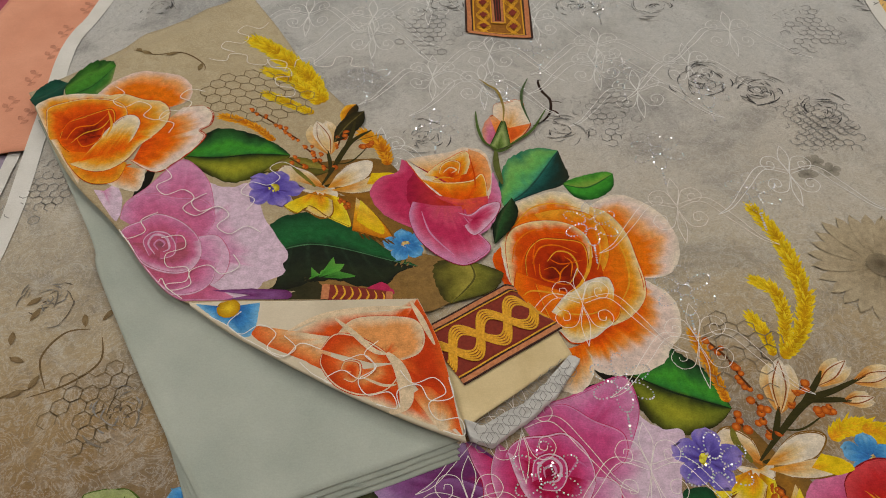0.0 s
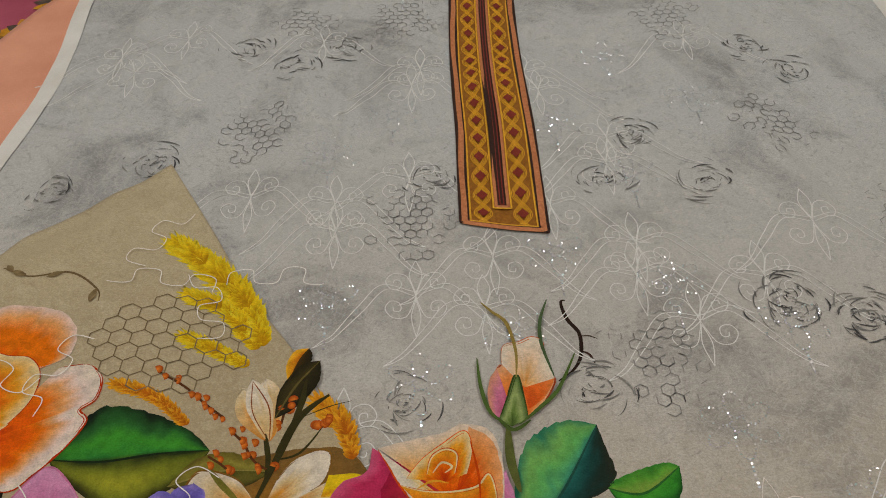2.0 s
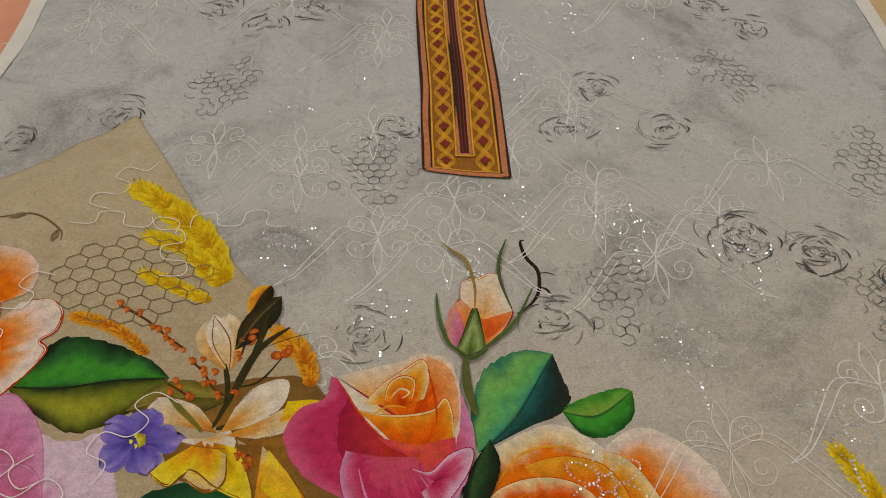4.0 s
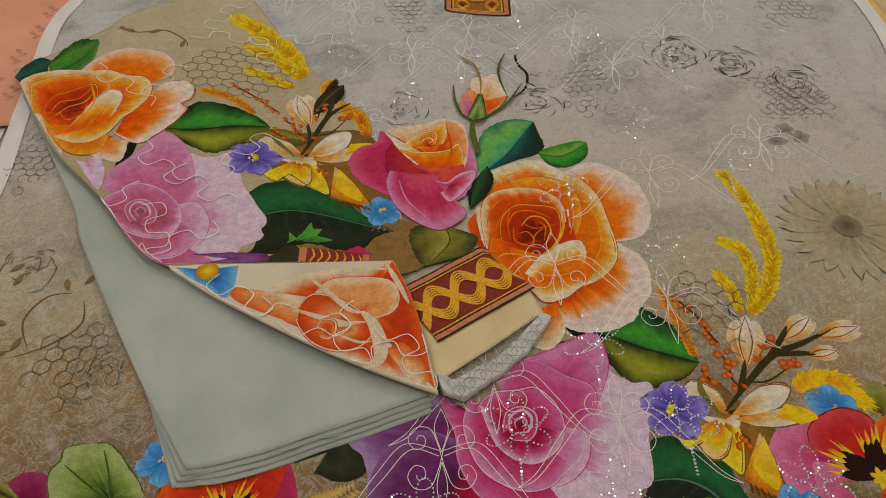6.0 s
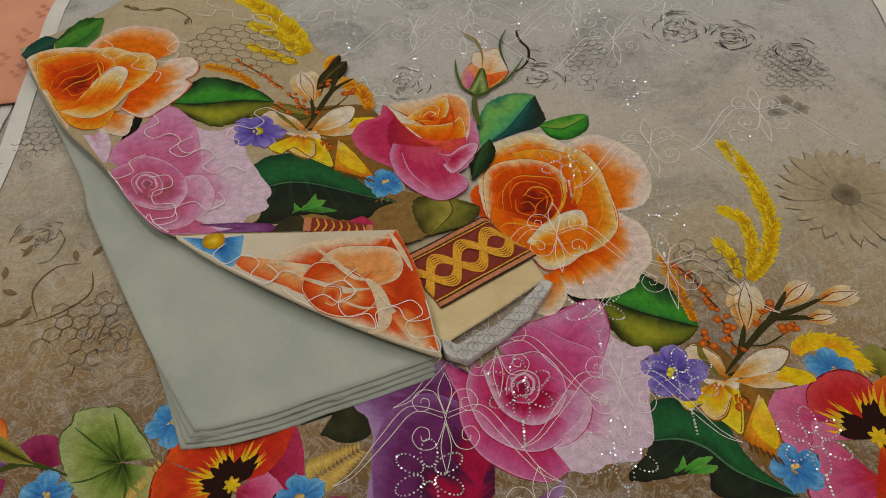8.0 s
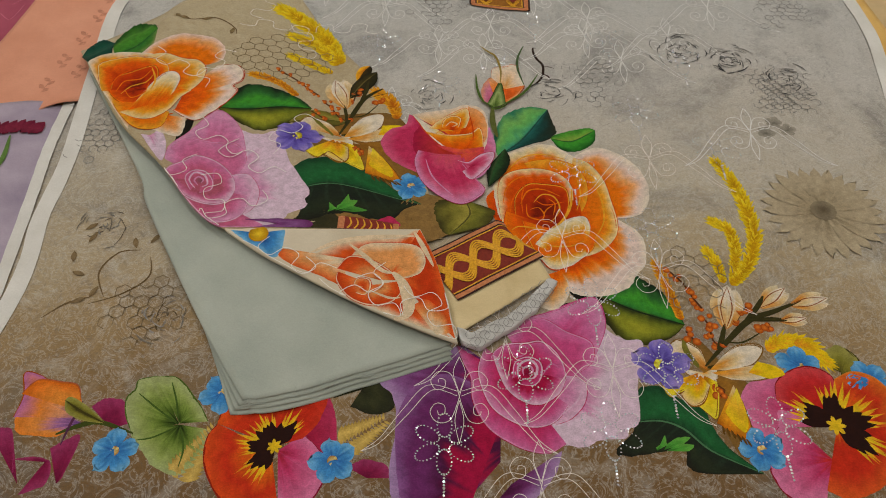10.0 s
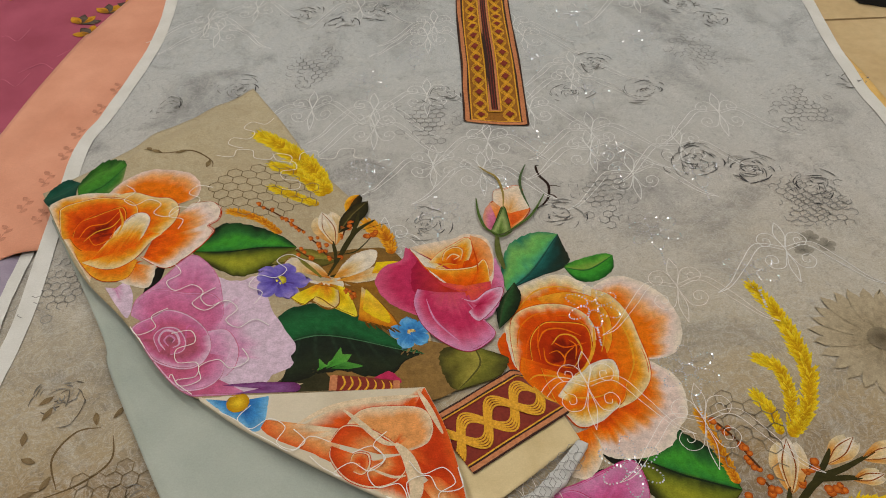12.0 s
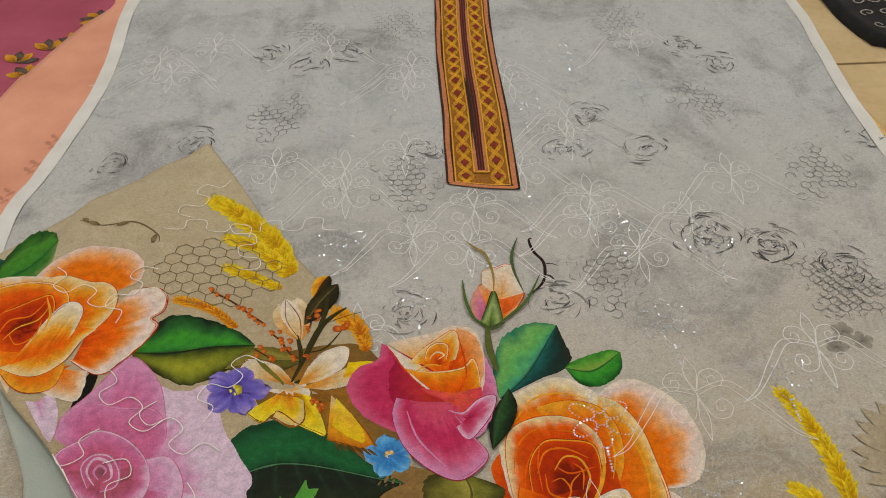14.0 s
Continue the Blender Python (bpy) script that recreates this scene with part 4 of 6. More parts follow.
    for p, w in (([(0.4762, 0.6269), (0.5045, 0.6565), (0.5356, 0.685), (0.5662, 0.6969), (0.6006, 0.712)][:5 if whole else 4], 0.0075), ([(0.5218, 0.6735), (0.5466, 0.7003), (0.5582, 0.7173)], 0.006), ([(0.5356, 0.685), (0.5613, 0.6868), (0.5787, 0.6856)], 0.006 if whole else 0.001), ([(0.4919, 0.6437), (0.5004, 0.6606), (0.5077, 0.6806)], 0.006), ([(0.4783, 0.6256), (0.4917, 0.6258), (0.5066, 0.6274)], 0.007), ([(0.5023, 0.6578), (0.5232, 0.6573), (0.5491, 0.6724)], 0.0022)):
        stem("printed_stem", m(p), w, dye(52, 48, 20), zf, parent, 4.4)
    for f, t, w in ((([(0.5075, 0.6734)], [(0.5195, 0.7296)], 0.23),) if not whole else (([(0.5075, 0.6734)], [(0.5195, 0.7296)], 0.23), ([(0.5506, 0.7011)], [(0.5853, 0.7281)], 0.19), ([(0.5859, 0.7045)], [(0.6304, 0.7154)], 0.17), ([(0.5695, 0.6841)], [(0.601, 0.6888)], 0.18))):
        bud("printed_bud", m(f)[0], m(t)[0], zf, parent, 3.8, w)
    for p, n, s in (([(0.4582, 0.753), (0.4706, 0.7349), (0.4785, 0.7154), (0.486, 0.701)], 12, 1), ([(0.4869, 0.6864), (0.49, 0.6762), (0.4905, 0.6606), (0.497, 0.6501)], 13, 2), ([(0.5218, 0.6849), (0.5305, 0.6965), (0.5356, 0.7023)], 7, 4), ([(0.5406, 0.6737), (0.5519, 0.6739), (0.5574, 0.6811)], 6, 5), ([(0.4628, 0.6712), (0.4677, 0.664), (0.4712, 0.6569)], 5, 6), ([(0.4833, 0.604), (0.4901, 0.5975), (0.4835, 0.5888)], 6, 7)):
        berries("printed_berry_spray", m(p), 0.0046, zf, parent, "orange printed berry spray", 4, n, s)
    if whole:
        for p, w, c, n in (([(0.5471, 0.9244), (0.5601, 0.8881), (0.5668, 0.8467), (0.5661, 0.8001), (0.5487, 0.7572), (0.5218, 0.7289)], 0.0125, YEL, 22), ([(0.5251, 0.8211), (0.5383, 0.8056), (0.5378, 0.7705), (0.5265, 0.7341)], 0.010, YEL, 14), ([(0.5071, 0.7755), (0.5143, 0.7559), (0.5171, 0.7332)], 0.009, YEL, 9),
                           ([(0.4441, 0.7619), (0.4531, 0.723), (0.4616, 0.685)], 0.008, AMBER, 12), ([(0.6023, 0.6397), (0.5848, 0.6561), (0.5612, 0.6558), (0.5464, 0.6458)], 0.013, (AMBER[1], YEL[1], YEL[1]), 12)):
            wheat("printed_wheat", m(p), w, c, zf, parent, "yellow printed wheat plume", 3, n)
    x, y = m([(0.4277, 0.6288)])[0]
    blossom("printed_violet", x, y, 0.032, 5, 80, VIOLET, EYE_Y, zf, parent, "small violet printed flower", 5)
    x, y = m([(0.514, 0.5304)])[0]
    blossom("printed_blue_flower", x, y, 0.024, 5, 30, SKY, EYE_W, zf, parent, "small sky-blue printed flower", 5)


def as_laid(pts):
    return pts


def on_panel(pts):
    """The same print lies turned on the folded panel."""
    return [(1.0665 * x -0.6191 * y -0.0717, 0.3644 * x +1.0328 * y +0.1521) for x, y in pts]


def on_panel_fold(pts):
    return [(0.8735 * x -0.7364 * y +0.0906, 0.3970 * x +1.0279 * y +0.1241) for x, y in pts]


# main bouquet on the shirt
tan = Acc()
petal(tan, 0.115, 0.835, 0, 0.10, 0.040, (dye(120, 92, 50), dye(132, 102, 58), dye(128, 100, 58)), mid_z, 0.6 * LAYER, 0.5, 0.2, 0.3, 4.0, 16, 13)
part("printed_ground_shade", tan, PRINT, shirt)
blade("printed_leaf", [(0.2616, 0.9478), (0.2947, 0.978), (0.335, 1.042)], [(0.2573, 0.9802), (0.2689, 1.021), (0.2871, 1.039), (0.3109, 1.047)], [(0.3087, 0.9713), (0.3291, 0.9788), (0.3438, 0.9944), (0.3394, 1.019)],
      (dye(60, 140, 110), dye(90, 160, 84), dye(110, 164, 84), dye(40, 110, 84)), (dye(30, 90, 84), dye(20, 62, 58), dye(24, 44, 38), dye(36, 40, 30)), dye(30, 70, 60), shirt_z, shirt, "blue-green printed leaf with a lime middle", 1)
blade("printed_leaf", [(0.3346, 0.9829), (0.3637, 0.9775), (0.3977, 1)], [(0.3418, 0.99), (0.368, 0.9998), (0.3873, 1.004)], [(0.3486, 0.9602), (0.372, 0.9588), (0.3935, 0.9757)],
      (dye(120, 140, 60), dye(90, 150, 50), dye(50, 120, 40)), (dye(60, 140, 40), dye(50, 130, 40), dye(24, 70, 26)), dye(40, 90, 40), shirt_z, shirt, "bright green printed leaf", 1)
blade("printed_leaf", [(0.2715, 0.9578), (0.2562, 0.9244), (0.2478, 0.8863)], [(0.2777, 0.9366), (0.2688, 0.9105)], [(0.2494, 0.9248), (0.2464, 0.9053)], (dye(40, 80, 40), dye(30, 50, 26), dye(20, 26, 16)), (dye(40, 70, 34), dye(24, 36, 20), dye(18, 22, 14)), dye(50, 70, 40), mid_z, shirt, "", 1)
blade("printed_leaf", [(0.2172, 0.8637), (0.2229, 0.8376), (0.1974, 0.8051)], [(0.2487, 0.8497), (0.2546, 0.8409), (0.2411, 0.8202)], [(0.1851, 0.863), (0.1788, 0.8432), (0.1882, 0.8135)], (dye(120, 116, 42), dye(96, 96, 36), dye(60, 56, 24)), (dye(150, 140, 60), dye(110, 104, 40), dye(60, 56, 24)), dye(80, 76, 34), mid_z, panel, "yellow-green printed leaf", 1)
for p in ([(0.3118, 0.6903), (0.3238, 0.6968), (0.3392, 0.7068)], [(0.3385, 0.7246), (0.3573, 0.7133), (0.3773, 0.7128)]):
    stem("printed_stem", p, 0.013, dye(22, 20, 14), shirt_z, shirt, 1.1)
sheaf("printed_ground_shade", [([(0.4812, 0.6053)], [(0.4465, 0.6603), (0.4744, 0.6605), (0.4978, 0.6259), (0.517, 0.6058), (0.5132, 0.5669), (0.5138, 0.5244), (0.4914, 0.5241), (0.4771, 0.5601), (0.4487, 0.5916)], (dye(118, 78, 26), dye(140, 96, 32), dye(124, 90, 40), dye(110, 82, 40)), None, None)], shirt_z, shirt, "brown printed ground", 0.9, (), 22.0)
spray(as_laid, shirt_z, shirt)
pink_rose(as_laid, shirt_z, shirt, 3)
orange_rose(as_laid, shirt_z, shirt, 9)
# rosebud on its stalk
stem("printed_stem", [(0.262, 0.98), (0.2567, 1.01), (0.2572, 1.042)], 0.008, dye(86, 92, 44), mid_z, shirt, 1)
buds = [
    ([(0.2599, 1.044)], [(0.2432, 1.054), (0.2428, 1.081), (0.2552, 1.104), (0.266, 1.092), (0.269, 1.071)], (dye(120, 60, 60), dye(176, 84, 116), dye(190, 110, 140), dye(204, 140, 110)), None, None),
    ([(0.2639, 1.046)], [(0.2523, 1.1), (0.2691, 1.11), (0.2872, 1.095), (0.3033, 1.087), (0.2884, 1.06), (0.2757, 1.049)], (dye(150, 60, 40), dye(206, 100, 30), dye(220, 126, 60), dye(216, 160, 120)), None, dye(150, 60, 30)),
    ([(0.2778, 1.057)], [(0.2678, 1.11), (0.2818, 1.105), (0.2949, 1.092), (0.3033, 1.087), (0.2917, 1.067)], (dye(190, 70, 20), dye(214, 96, 30), dye(218, 120, 60)), None, None),
    ([(0.2757, 1.079)], [(0.2572, 1.104), (0.2604, 1.124), (0.2749, 1.128), (0.2877, 1.134), (0.2966, 1.129), (0.2974, 1.113), (0.3036, 1.088)], (dye(222, 140, 60), dye(222, 170, 120), dye(214, 186, 160), WHITE), WHITE, dye(186, 90, 40)),
    ([(0.2608, 1.04)], [(0.2502, 1.047), (0.2582, 1.065), (0.2693, 1.092), (0.2737, 1.066), (0.2755, 1.048)], (dye(60, 80, 30), dye(96, 120, 56), dye(140, 156, 96), dye(70, 96, 44)), None, dye(50, 64, 26)),
]
bud_ob = sheaf("printed_rosebud", buds, mid_z, shirt, "closed pink and orange printed rosebud", 2, (
    ([(0.2572, 1.042), (0.2432, 1.055), (0.2363, 1.081), (0.2347, 1.112)], 0.0038, dye(74, 96, 44)), ([(0.2673, 1.042), (0.2869, 1.058), (0.306, 1.077), (0.3265, 1.116)], 0.0038, dye(74, 96, 44)), ([(0.2691, 1.09), (0.2713, 1.119), (0.2651, 1.152), (0.2525, 1.166), (0.2424, 1.178)], 0.0036, dye(140, 120, 60)),
    ([(0.3038, 1.09), (0.2964, 1.127), (0.2984, 1.155), (0.3077, 1.18)], 0.0038, dye(70, 88, 56)), ([(0.2489, 1.048), (0.2618, 1.037), (0.2778, 1.046)], 0.0038, dye(66, 84, 36))), 3.0)
stem("printed_twig", [(0.3081, 1.088), (0.322, 1.098), (0.3325, 1.115), (0.335, 1.141), (0.3263, 1.157), (0.3226, 1.171), (0.3225, 1.181), (0.3269, 1.182)], 0.0042, dye(40, 26, 20), shirt_z, shirt, 2, "dark curling printed twig")
stem("printed_twig", [(0.3331, 1.138), (0.3435, 1.139), (0.3517, 1.135)], 0.0016, dye(70, 54, 44), shirt_z, shirt, 2)
stem("printed_twig", [(0.3333, 1.121), (0.3407, 1.117), (0.3446, 1.107)], 0.0026, dye(60, 36, 30), shirt_z, shirt, 2)
# pink and orange rose beside it
M_DEEP, M_MID, M_SOFT = dye(146, 20, 56), dye(176, 42, 84), dye(190, 80, 116)
pair = [
    ([(0.1762, 1), (0.1883, 0.9318)], [(0.1406, 1.024), (0.1358, 1.002), (0.1155, 0.9925), (0.1043, 0.9679), (0.1177, 0.9381), (0.1405, 0.9195), (0.1617, 0.9091)], (dye(140, 22, 56), M_DEEP, M_MID, M_MID, M_SOFT), None, None),
    ([(0.2014, 0.962)], [(0.1489, 0.9868), (0.1675, 1.016), (0.2048, 1.025), (0.2405, 1.008), (0.2486, 0.9521), (0.2263, 0.9065), (0.1929, 0.9085), (0.1626, 0.9267), (0.1487, 0.9581), (0.1489, 0.9868)], (O_DEEP, dye(170, 40, 50), M_DEEP), None, None),
    ([(0.2131, 0.9613)], [(0.2519, 0.9992), (0.259, 0.9621), (0.252, 0.928), (0.2349, 0.9022), (0.2162, 0.9059)], (M_DEEP, M_MID, M_SOFT, P_SOFT), None, None),
    ([(0.2051, 0.9761)], [(0.1456, 1.023), (0.1641, 1.028), (0.1834, 1.032), (0.2029, 1.037), (0.2184, 1.044), (0.2404, 1.037), (0.2487, 1.017), (0.2496, 0.9881), (0.2443, 0.9566), (0.2265, 0.9383)], (O_RED, O_MID, O_WARM, dye(226, 150, 80), dye(222, 180, 140), dye(206, 188, 172)), None, None),
    ([(0.2021, 0.9748)], [(0.1455, 1.022), (0.1552, 1.006), (0.1645, 0.9896), (0.1782, 0.9705), (0.1917, 0.9555)], (O_MID, O_GOLD, O_CREAM, WHITE, WHITE), None, O_RED),
    ([(0.2093, 0.9773)], [(0.2232, 1.041), (0.241, 1.029), (0.2478, 1.007), (0.2478, 0.9808), (0.2399, 0.9597)], (O_DEEP, O_RED, O_MID, dye(222, 130, 60), dye(222, 150, 100)), None, None),
    ([(0.2029, 0.9909)], [(0.1694, 0.9945), (0.1827, 1.011), (0.2011, 1.025), (0.2191, 1.036), (0.2241, 1.019), (0.219, 0.9974)], (O_RED, O_MID, O_WARM, O_GOLD, O_CREAM), O_CREAM, O_MID),
    ([(0.2005, 0.9896)], [(0.1864, 0.9979), (0.1907, 1.013), (0.202, 1.02), (0.2116, 1.015), (0.2094, 0.998)], (O_DEEP, O_RED, O_WARM, O_GOLD), O_CREAM, O_RED),
    ([(0.2115, 0.9371)], [(0.1645, 0.9888), (0.1834, 0.9833), (0.2054, 0.9819), (0.2266, 0.9858), (0.2371, 0.9963), (0.2418, 0.9812), (0.242, 0.956)], (dye(200, 70, 60), O_RED, O_MID, O_WARM, O_GOLD), O_CREAM, O_RED),
    ([(0.2126, 0.9543)], [(0.1792, 0.9633), (0.1916, 0.9528), (0.2121, 0.946), (0.2358, 0.9529), (0.2434, 0.9595), (0.2378, 0.9356), (0.2194, 0.9266)], (dye(214, 90, 50), dye(206, 74, 60), dye(190, 56, 70)), None, None),
    ([(0.1803, 0.9458), (0.212, 0.9439)], [(0.1556, 0.9522), (0.1519, 0.9293), (0.1625, 0.8964), (0.1857, 0.8705), (0.2117, 0.8571), (0.2329, 0.8677), (0.242, 0.8829), (0.2273, 0.9052), (0.2143, 0.9269)], (dye(186, 70, 90), dye(190, 66, 100), M_MID, M_MID, M_SOFT, P_SOFT), P_SOFT, M_DEEP),
    ([(0.2248, 0.9229)], [(0.2079, 0.934), (0.2225, 0.9304), (0.2386, 0.9444), (0.2553, 0.9489), (0.2525, 0.9326), (0.2379, 0.911), (0.2247, 0.9002), (0.2145, 0.9137)], (M_DEEP, M_MID, M_SOFT, P_PALE), P_PALE, M_DEEP),
]
sheaf("printed_rose", pair, mid_z, shirt, "orange and magenta printed rose", 8, (([(0.1913, 0.9991), (0.199, 1.008), (0.2073, 1.004), (0.2009, 0.9985)], 0.002, O_CREAM), ([(0.1775, 0.9851), (0.191, 0.9917), (0.2041, 0.9894)], 0.002, O_GOLD), ([(0.2236, 1.028), (0.2287, 0.9968), (0.2292, 0.9732)], 0.002, O_RED), ([(0.1657, 0.9365), (0.176, 0.9032), (0.2019, 0.8707)], 0.002, P_SOFT)), 11.0)
# red pansy past the spray
FLAME, EMBER, INKY = dye(222, 176, 30), dye(180, 40, 20), dye(36, 14, 10)
RED_P = (dye(150, 26, 24), dye(178, 34, 26), dye(176, 36, 40), dye(190, 64, 70))
ROSE_P = (dye(160, 34, 60), dye(176, 50, 96), dye(188, 84, 126), dye(196, 110, 150))


def flames(x, y, r, angles, zf, parent, layer):
    """Yellow streaks and a dark face round a pansy's eye."""
    fl, face = Acc(), Acc()
    for q, a in enumerate(angles):
        for j in range(9):
            w = (j - 4) * 5.5 + 7 * nz(q * 2.1, j * 1.7, 4)
            petal(fl, x, y, a + w, r * (0.68 - 0.03 * abs(j - 4) + 0.3 * nz(q * 3.3, j * 1.9, 3)), r * 0.026, (FLAME, FLAME, FLAME, dye(216, 120, 24)), zf, layer * LAYER + j * STEP, 0.55, 0.2, 0.2, j, 9, 4, 0.05 * nz(q, j), 1.0)
        for j in range(6):
            w = (j - 2.5) * 9 + 6 * nz(q * 1.3, j, 14)
            petal(face, x, y, a + w, r * (0.44 - 0.03 * abs(j - 2.5) + 0.2 * nz(q * 2.7, j * 1.7, 9)), r * 0.06, (INKY, INKY, INKY), zf, layer * LAYER + (12 + j) * STEP, 0.62, 0.2, 0, j, 9, 4, 0, 0.9)
    tagged(part("flame_streak", fl, PRINT, parent), kind="stuff")
    tagged(part("dark_face", face, PRINT, parent), kind="stuff")
    eye = Acc()
    for j in range(7):
        petal(eye, x, y, j * 51, r * 0.13, r * 0.03, (FLAME, FLAME, dye(200, 160, 40)), zf, layer * LAYER + 22 * STEP, 0.5, 0.2, 0.2, j, 7, 4)
    part("pansy_eye", eye, PRINT, parent)


red = sheaf("printed_pansy", [
    ([(0.5711, 0.5751)], [(0.5546, 0.6169), (0.5249, 0.6111), (0.5063, 0.591), (0.5067, 0.5642), (0.5192, 0.5459), (0.5325, 0.5364)], ROSE_P, None, None),
    ([(0.5827, 0.5206)], [(0.5468, 0.5672), (0.5267, 0.54), (0.5182, 0.5083), (0.5322, 0.4806), (0.5646, 0.481)], (RED_P[1], ROSE_P[1], ROSE_P[2], ROSE_P[3]), None, dye(130, 24, 40)),
    ([(0.5981, 0.5598)], [(0.6587, 0.5764), (0.6678, 0.5395), (0.6302, 0.4985), (0.5917, 0.4814), (0.5672, 0.4893)], (dye(210, 110, 20), EMBER, EMBER, dye(200, 80, 30)), None, None),
    ([(0.6004, 0.5617)], [(0.608, 0.6109), (0.6332, 0.6221), (0.6573, 0.6116), (0.6669, 0.5829), (0.6518, 0.5575)], (dye(216, 120, 20), dye(208, 90, 20), EMBER, dye(206, 100, 30)), dye(200, 120, 40), None),
    ([(0.5958, 0.5617)], [(0.5427, 0.5863), (0.5469, 0.606), (0.5626, 0.6197), (0.584, 0.6269), (0.6018, 0.6217), (0.6092, 0.6109), (0.6042, 0.5917)], (RED_P[0], RED_P[1], RED_P[1], RED_P[2], RED_P[3]), None, dye(120, 20, 24)),
    ([(0.5942, 0.5567)], [(0.5367, 0.5559), (0.5419, 0.5747), (0.5548, 0.5711), (0.5789, 0.5627)], (ROSE_P[0], ROSE_P[2], ROSE_P[3]), None, None)],
    shirt_z, shirt, "red pansy print with yellow streaks and dark face", 4, (), 6.0)
x_, y_ = [(0.5964, 0.558)][0]
flames(x_, y_, 0.082, (150, 80, 20, -40), shirt_z, red, 6.5)
sheaf("printed_leaf_lobe", [([(0.6202, 0.6208)], [(0.5997, 0.6328), (0.6105, 0.6468), (0.6254, 0.6553), (0.6356, 0.6485)], OLIVE, None, None), ([(0.6191, 0.6174)], [(0.633, 0.652), (0.6432, 0.6376), (0.6433, 0.6177)], OLIVE, None, OLIVE[0])], shirt_z, shirt, "olive printed leaf", 2)
for x_, y_ in ([(0.5772, 0.6284), (0.6478, 0.6117), (0.0836, 0.5139), (-0.0399, 0.5879), (-0.1362, 0.5214)]):
    blossom("printed_blue_flower", x_, y_, 0.024, 5, x_ * 400, SKY, EYE_W, shirt_z, shirt, "small sky-blue printed flower", 4)
# lower left spray
fire = sheaf("printed_pansy", [
    ([(0.0391, 0.5238)], [(0.0587, 0.5481), (0.069, 0.5862), (0.0808, 0.5671), (0.0854, 0.5304), (0.0716, 0.5068), (0.0653, 0.4898)], (dye(120, 20, 40), dye(150, 26, 60), dye(168, 46, 84)), None, None),
    ([(0.0279, 0.5237)], [(0.0509, 0.5419), (0.0731, 0.5184), (0.075, 0.4899), (0.0531, 0.4572), (0.0351, 0.473)], ROSE_P, None, dye(130, 24, 50)),
    ([(0.0228, 0.5283)], [(0.0226, 0.5823), (0.046, 0.5826), (0.0634, 0.5894), (0.0723, 0.583), (0.0648, 0.5544), (0.0514, 0.5371)], (dye(216, 120, 20), EMBER, EMBER, dye(190, 50, 30)), None, None),
    ([(0.0202, 0.5307)], [(-0.038, 0.5529), (-0.0332, 0.5769), (-0.015, 0.5798), (0.0077, 0.584), (0.0316, 0.5804)], (dye(216, 120, 20), EMBER, dye(190, 50, 20), dye(206, 80, 24)), None, dye(130, 30, 14)),
    ([(0.0211, 0.5247)], [(-0.038, 0.5529), (-0.0457, 0.5345), (-0.041, 0.5053), (-0.0183, 0.4723), (0.011, 0.4567), (0.0358, 0.4676)], (dye(216, 130, 20), dye(206, 90, 20), EMBER, dye(200, 70, 24)), None, dye(130, 30, 14))],
    shirt_z, shirt, "orange-red pansy print with dark face", 3, (), 9.0)
x_, y_ = [(0.0239, 0.5283)][0]
flames(x_, y_, 0.062, (120, 175, 235, 60), shirt_z, fire, 5.5)
lime_cols = (dye(26, 40, 12), dye(70, 92, 30), dye(110, 130, 56), dye(136, 150, 84), dye(150, 160, 110))
sheaf("printed_leaf_lobe", [([(-0.0759, 0.5512)], [(-0.0481, 0.5466), (-0.0466, 0.5168), (-0.0666, 0.497), (-0.0933, 0.5058), (-0.1031, 0.516), (-0.1198, 0.5335), (-0.1264, 0.5455)], lime_cols, None, None), ([(-0.0779, 0.5524)], [(-0.1211, 0.5383), (-0.1339, 0.5609), (-0.1378, 0.58), (-0.1313, 0.5911), (-0.1305, 0.6018), (-0.1123, 0.6074)], lime_cols, None, lime_cols[1]),
                            ([(-0.0767, 0.5524)], [(-0.1149, 0.606), (-0.0959, 0.6063), (-0.0834, 0.5984), (-0.0709, 0.5842), (-0.0587, 0.5702), (-0.0487, 0.5553)], lime_cols, None, lime_cols[1])], shirt_z, shirt, "round lime green printed leaf", 2, tuple((p, 0.002, dye(60, 84, 30)) for p in ([(-0.0787, 0.5511), (-0.1064, 0.5708), (-0.1278, 0.5866)], [(-0.0779, 0.5524), (-0.0858, 0.5775), (-0.0957, 0.6003)], [(-0.0783, 0.5493), (-0.1009, 0.5368), (-0.117, 0.5336)], [(-0.0754, 0.5487), (-0.0674, 0.5253), (-0.0684, 0.5049)])), 4.0)
sheaf("printed_tulip", [([(-0.1758, 0.551)], [(-0.1993, 0.5354), (-0.2224, 0.5369), (-0.2405, 0.5403), (-0.2478, 0.5574), (-0.2459, 0.5817)], (dye(80, 50, 110), dye(150, 100, 150), dye(206, 130, 60), dye(210, 120, 40)), None, None), ([(-0.1777, 0.5572)], [(-0.2501, 0.5574), (-0.2476, 0.5829), (-0.2552, 0.608), (-0.2433, 0.6082), (-0.2264, 0.6004)], (dye(120, 80, 130), dye(206, 140, 100), dye(208, 120, 40), dye(170, 100, 150)), None, dye(150, 70, 20)),
                        ([(-0.1784, 0.5634)], [(-0.2504, 0.5842), (-0.2382, 0.6002), (-0.2137, 0.5979), (-0.1948, 0.5942), (-0.1861, 0.5773)], (dye(206, 120, 60), dye(210, 130, 50), dye(206, 100, 20)), dye(180, 90, 30), dye(160, 80, 60))], shirt_z, shirt, "orange and purple printed tulip bud", 3, (([(-0.1834, 0.5761), (-0.1883, 0.5508), (-0.1919, 0.5266)], 0.003, dye(80, 40, 70)),), 7.0)
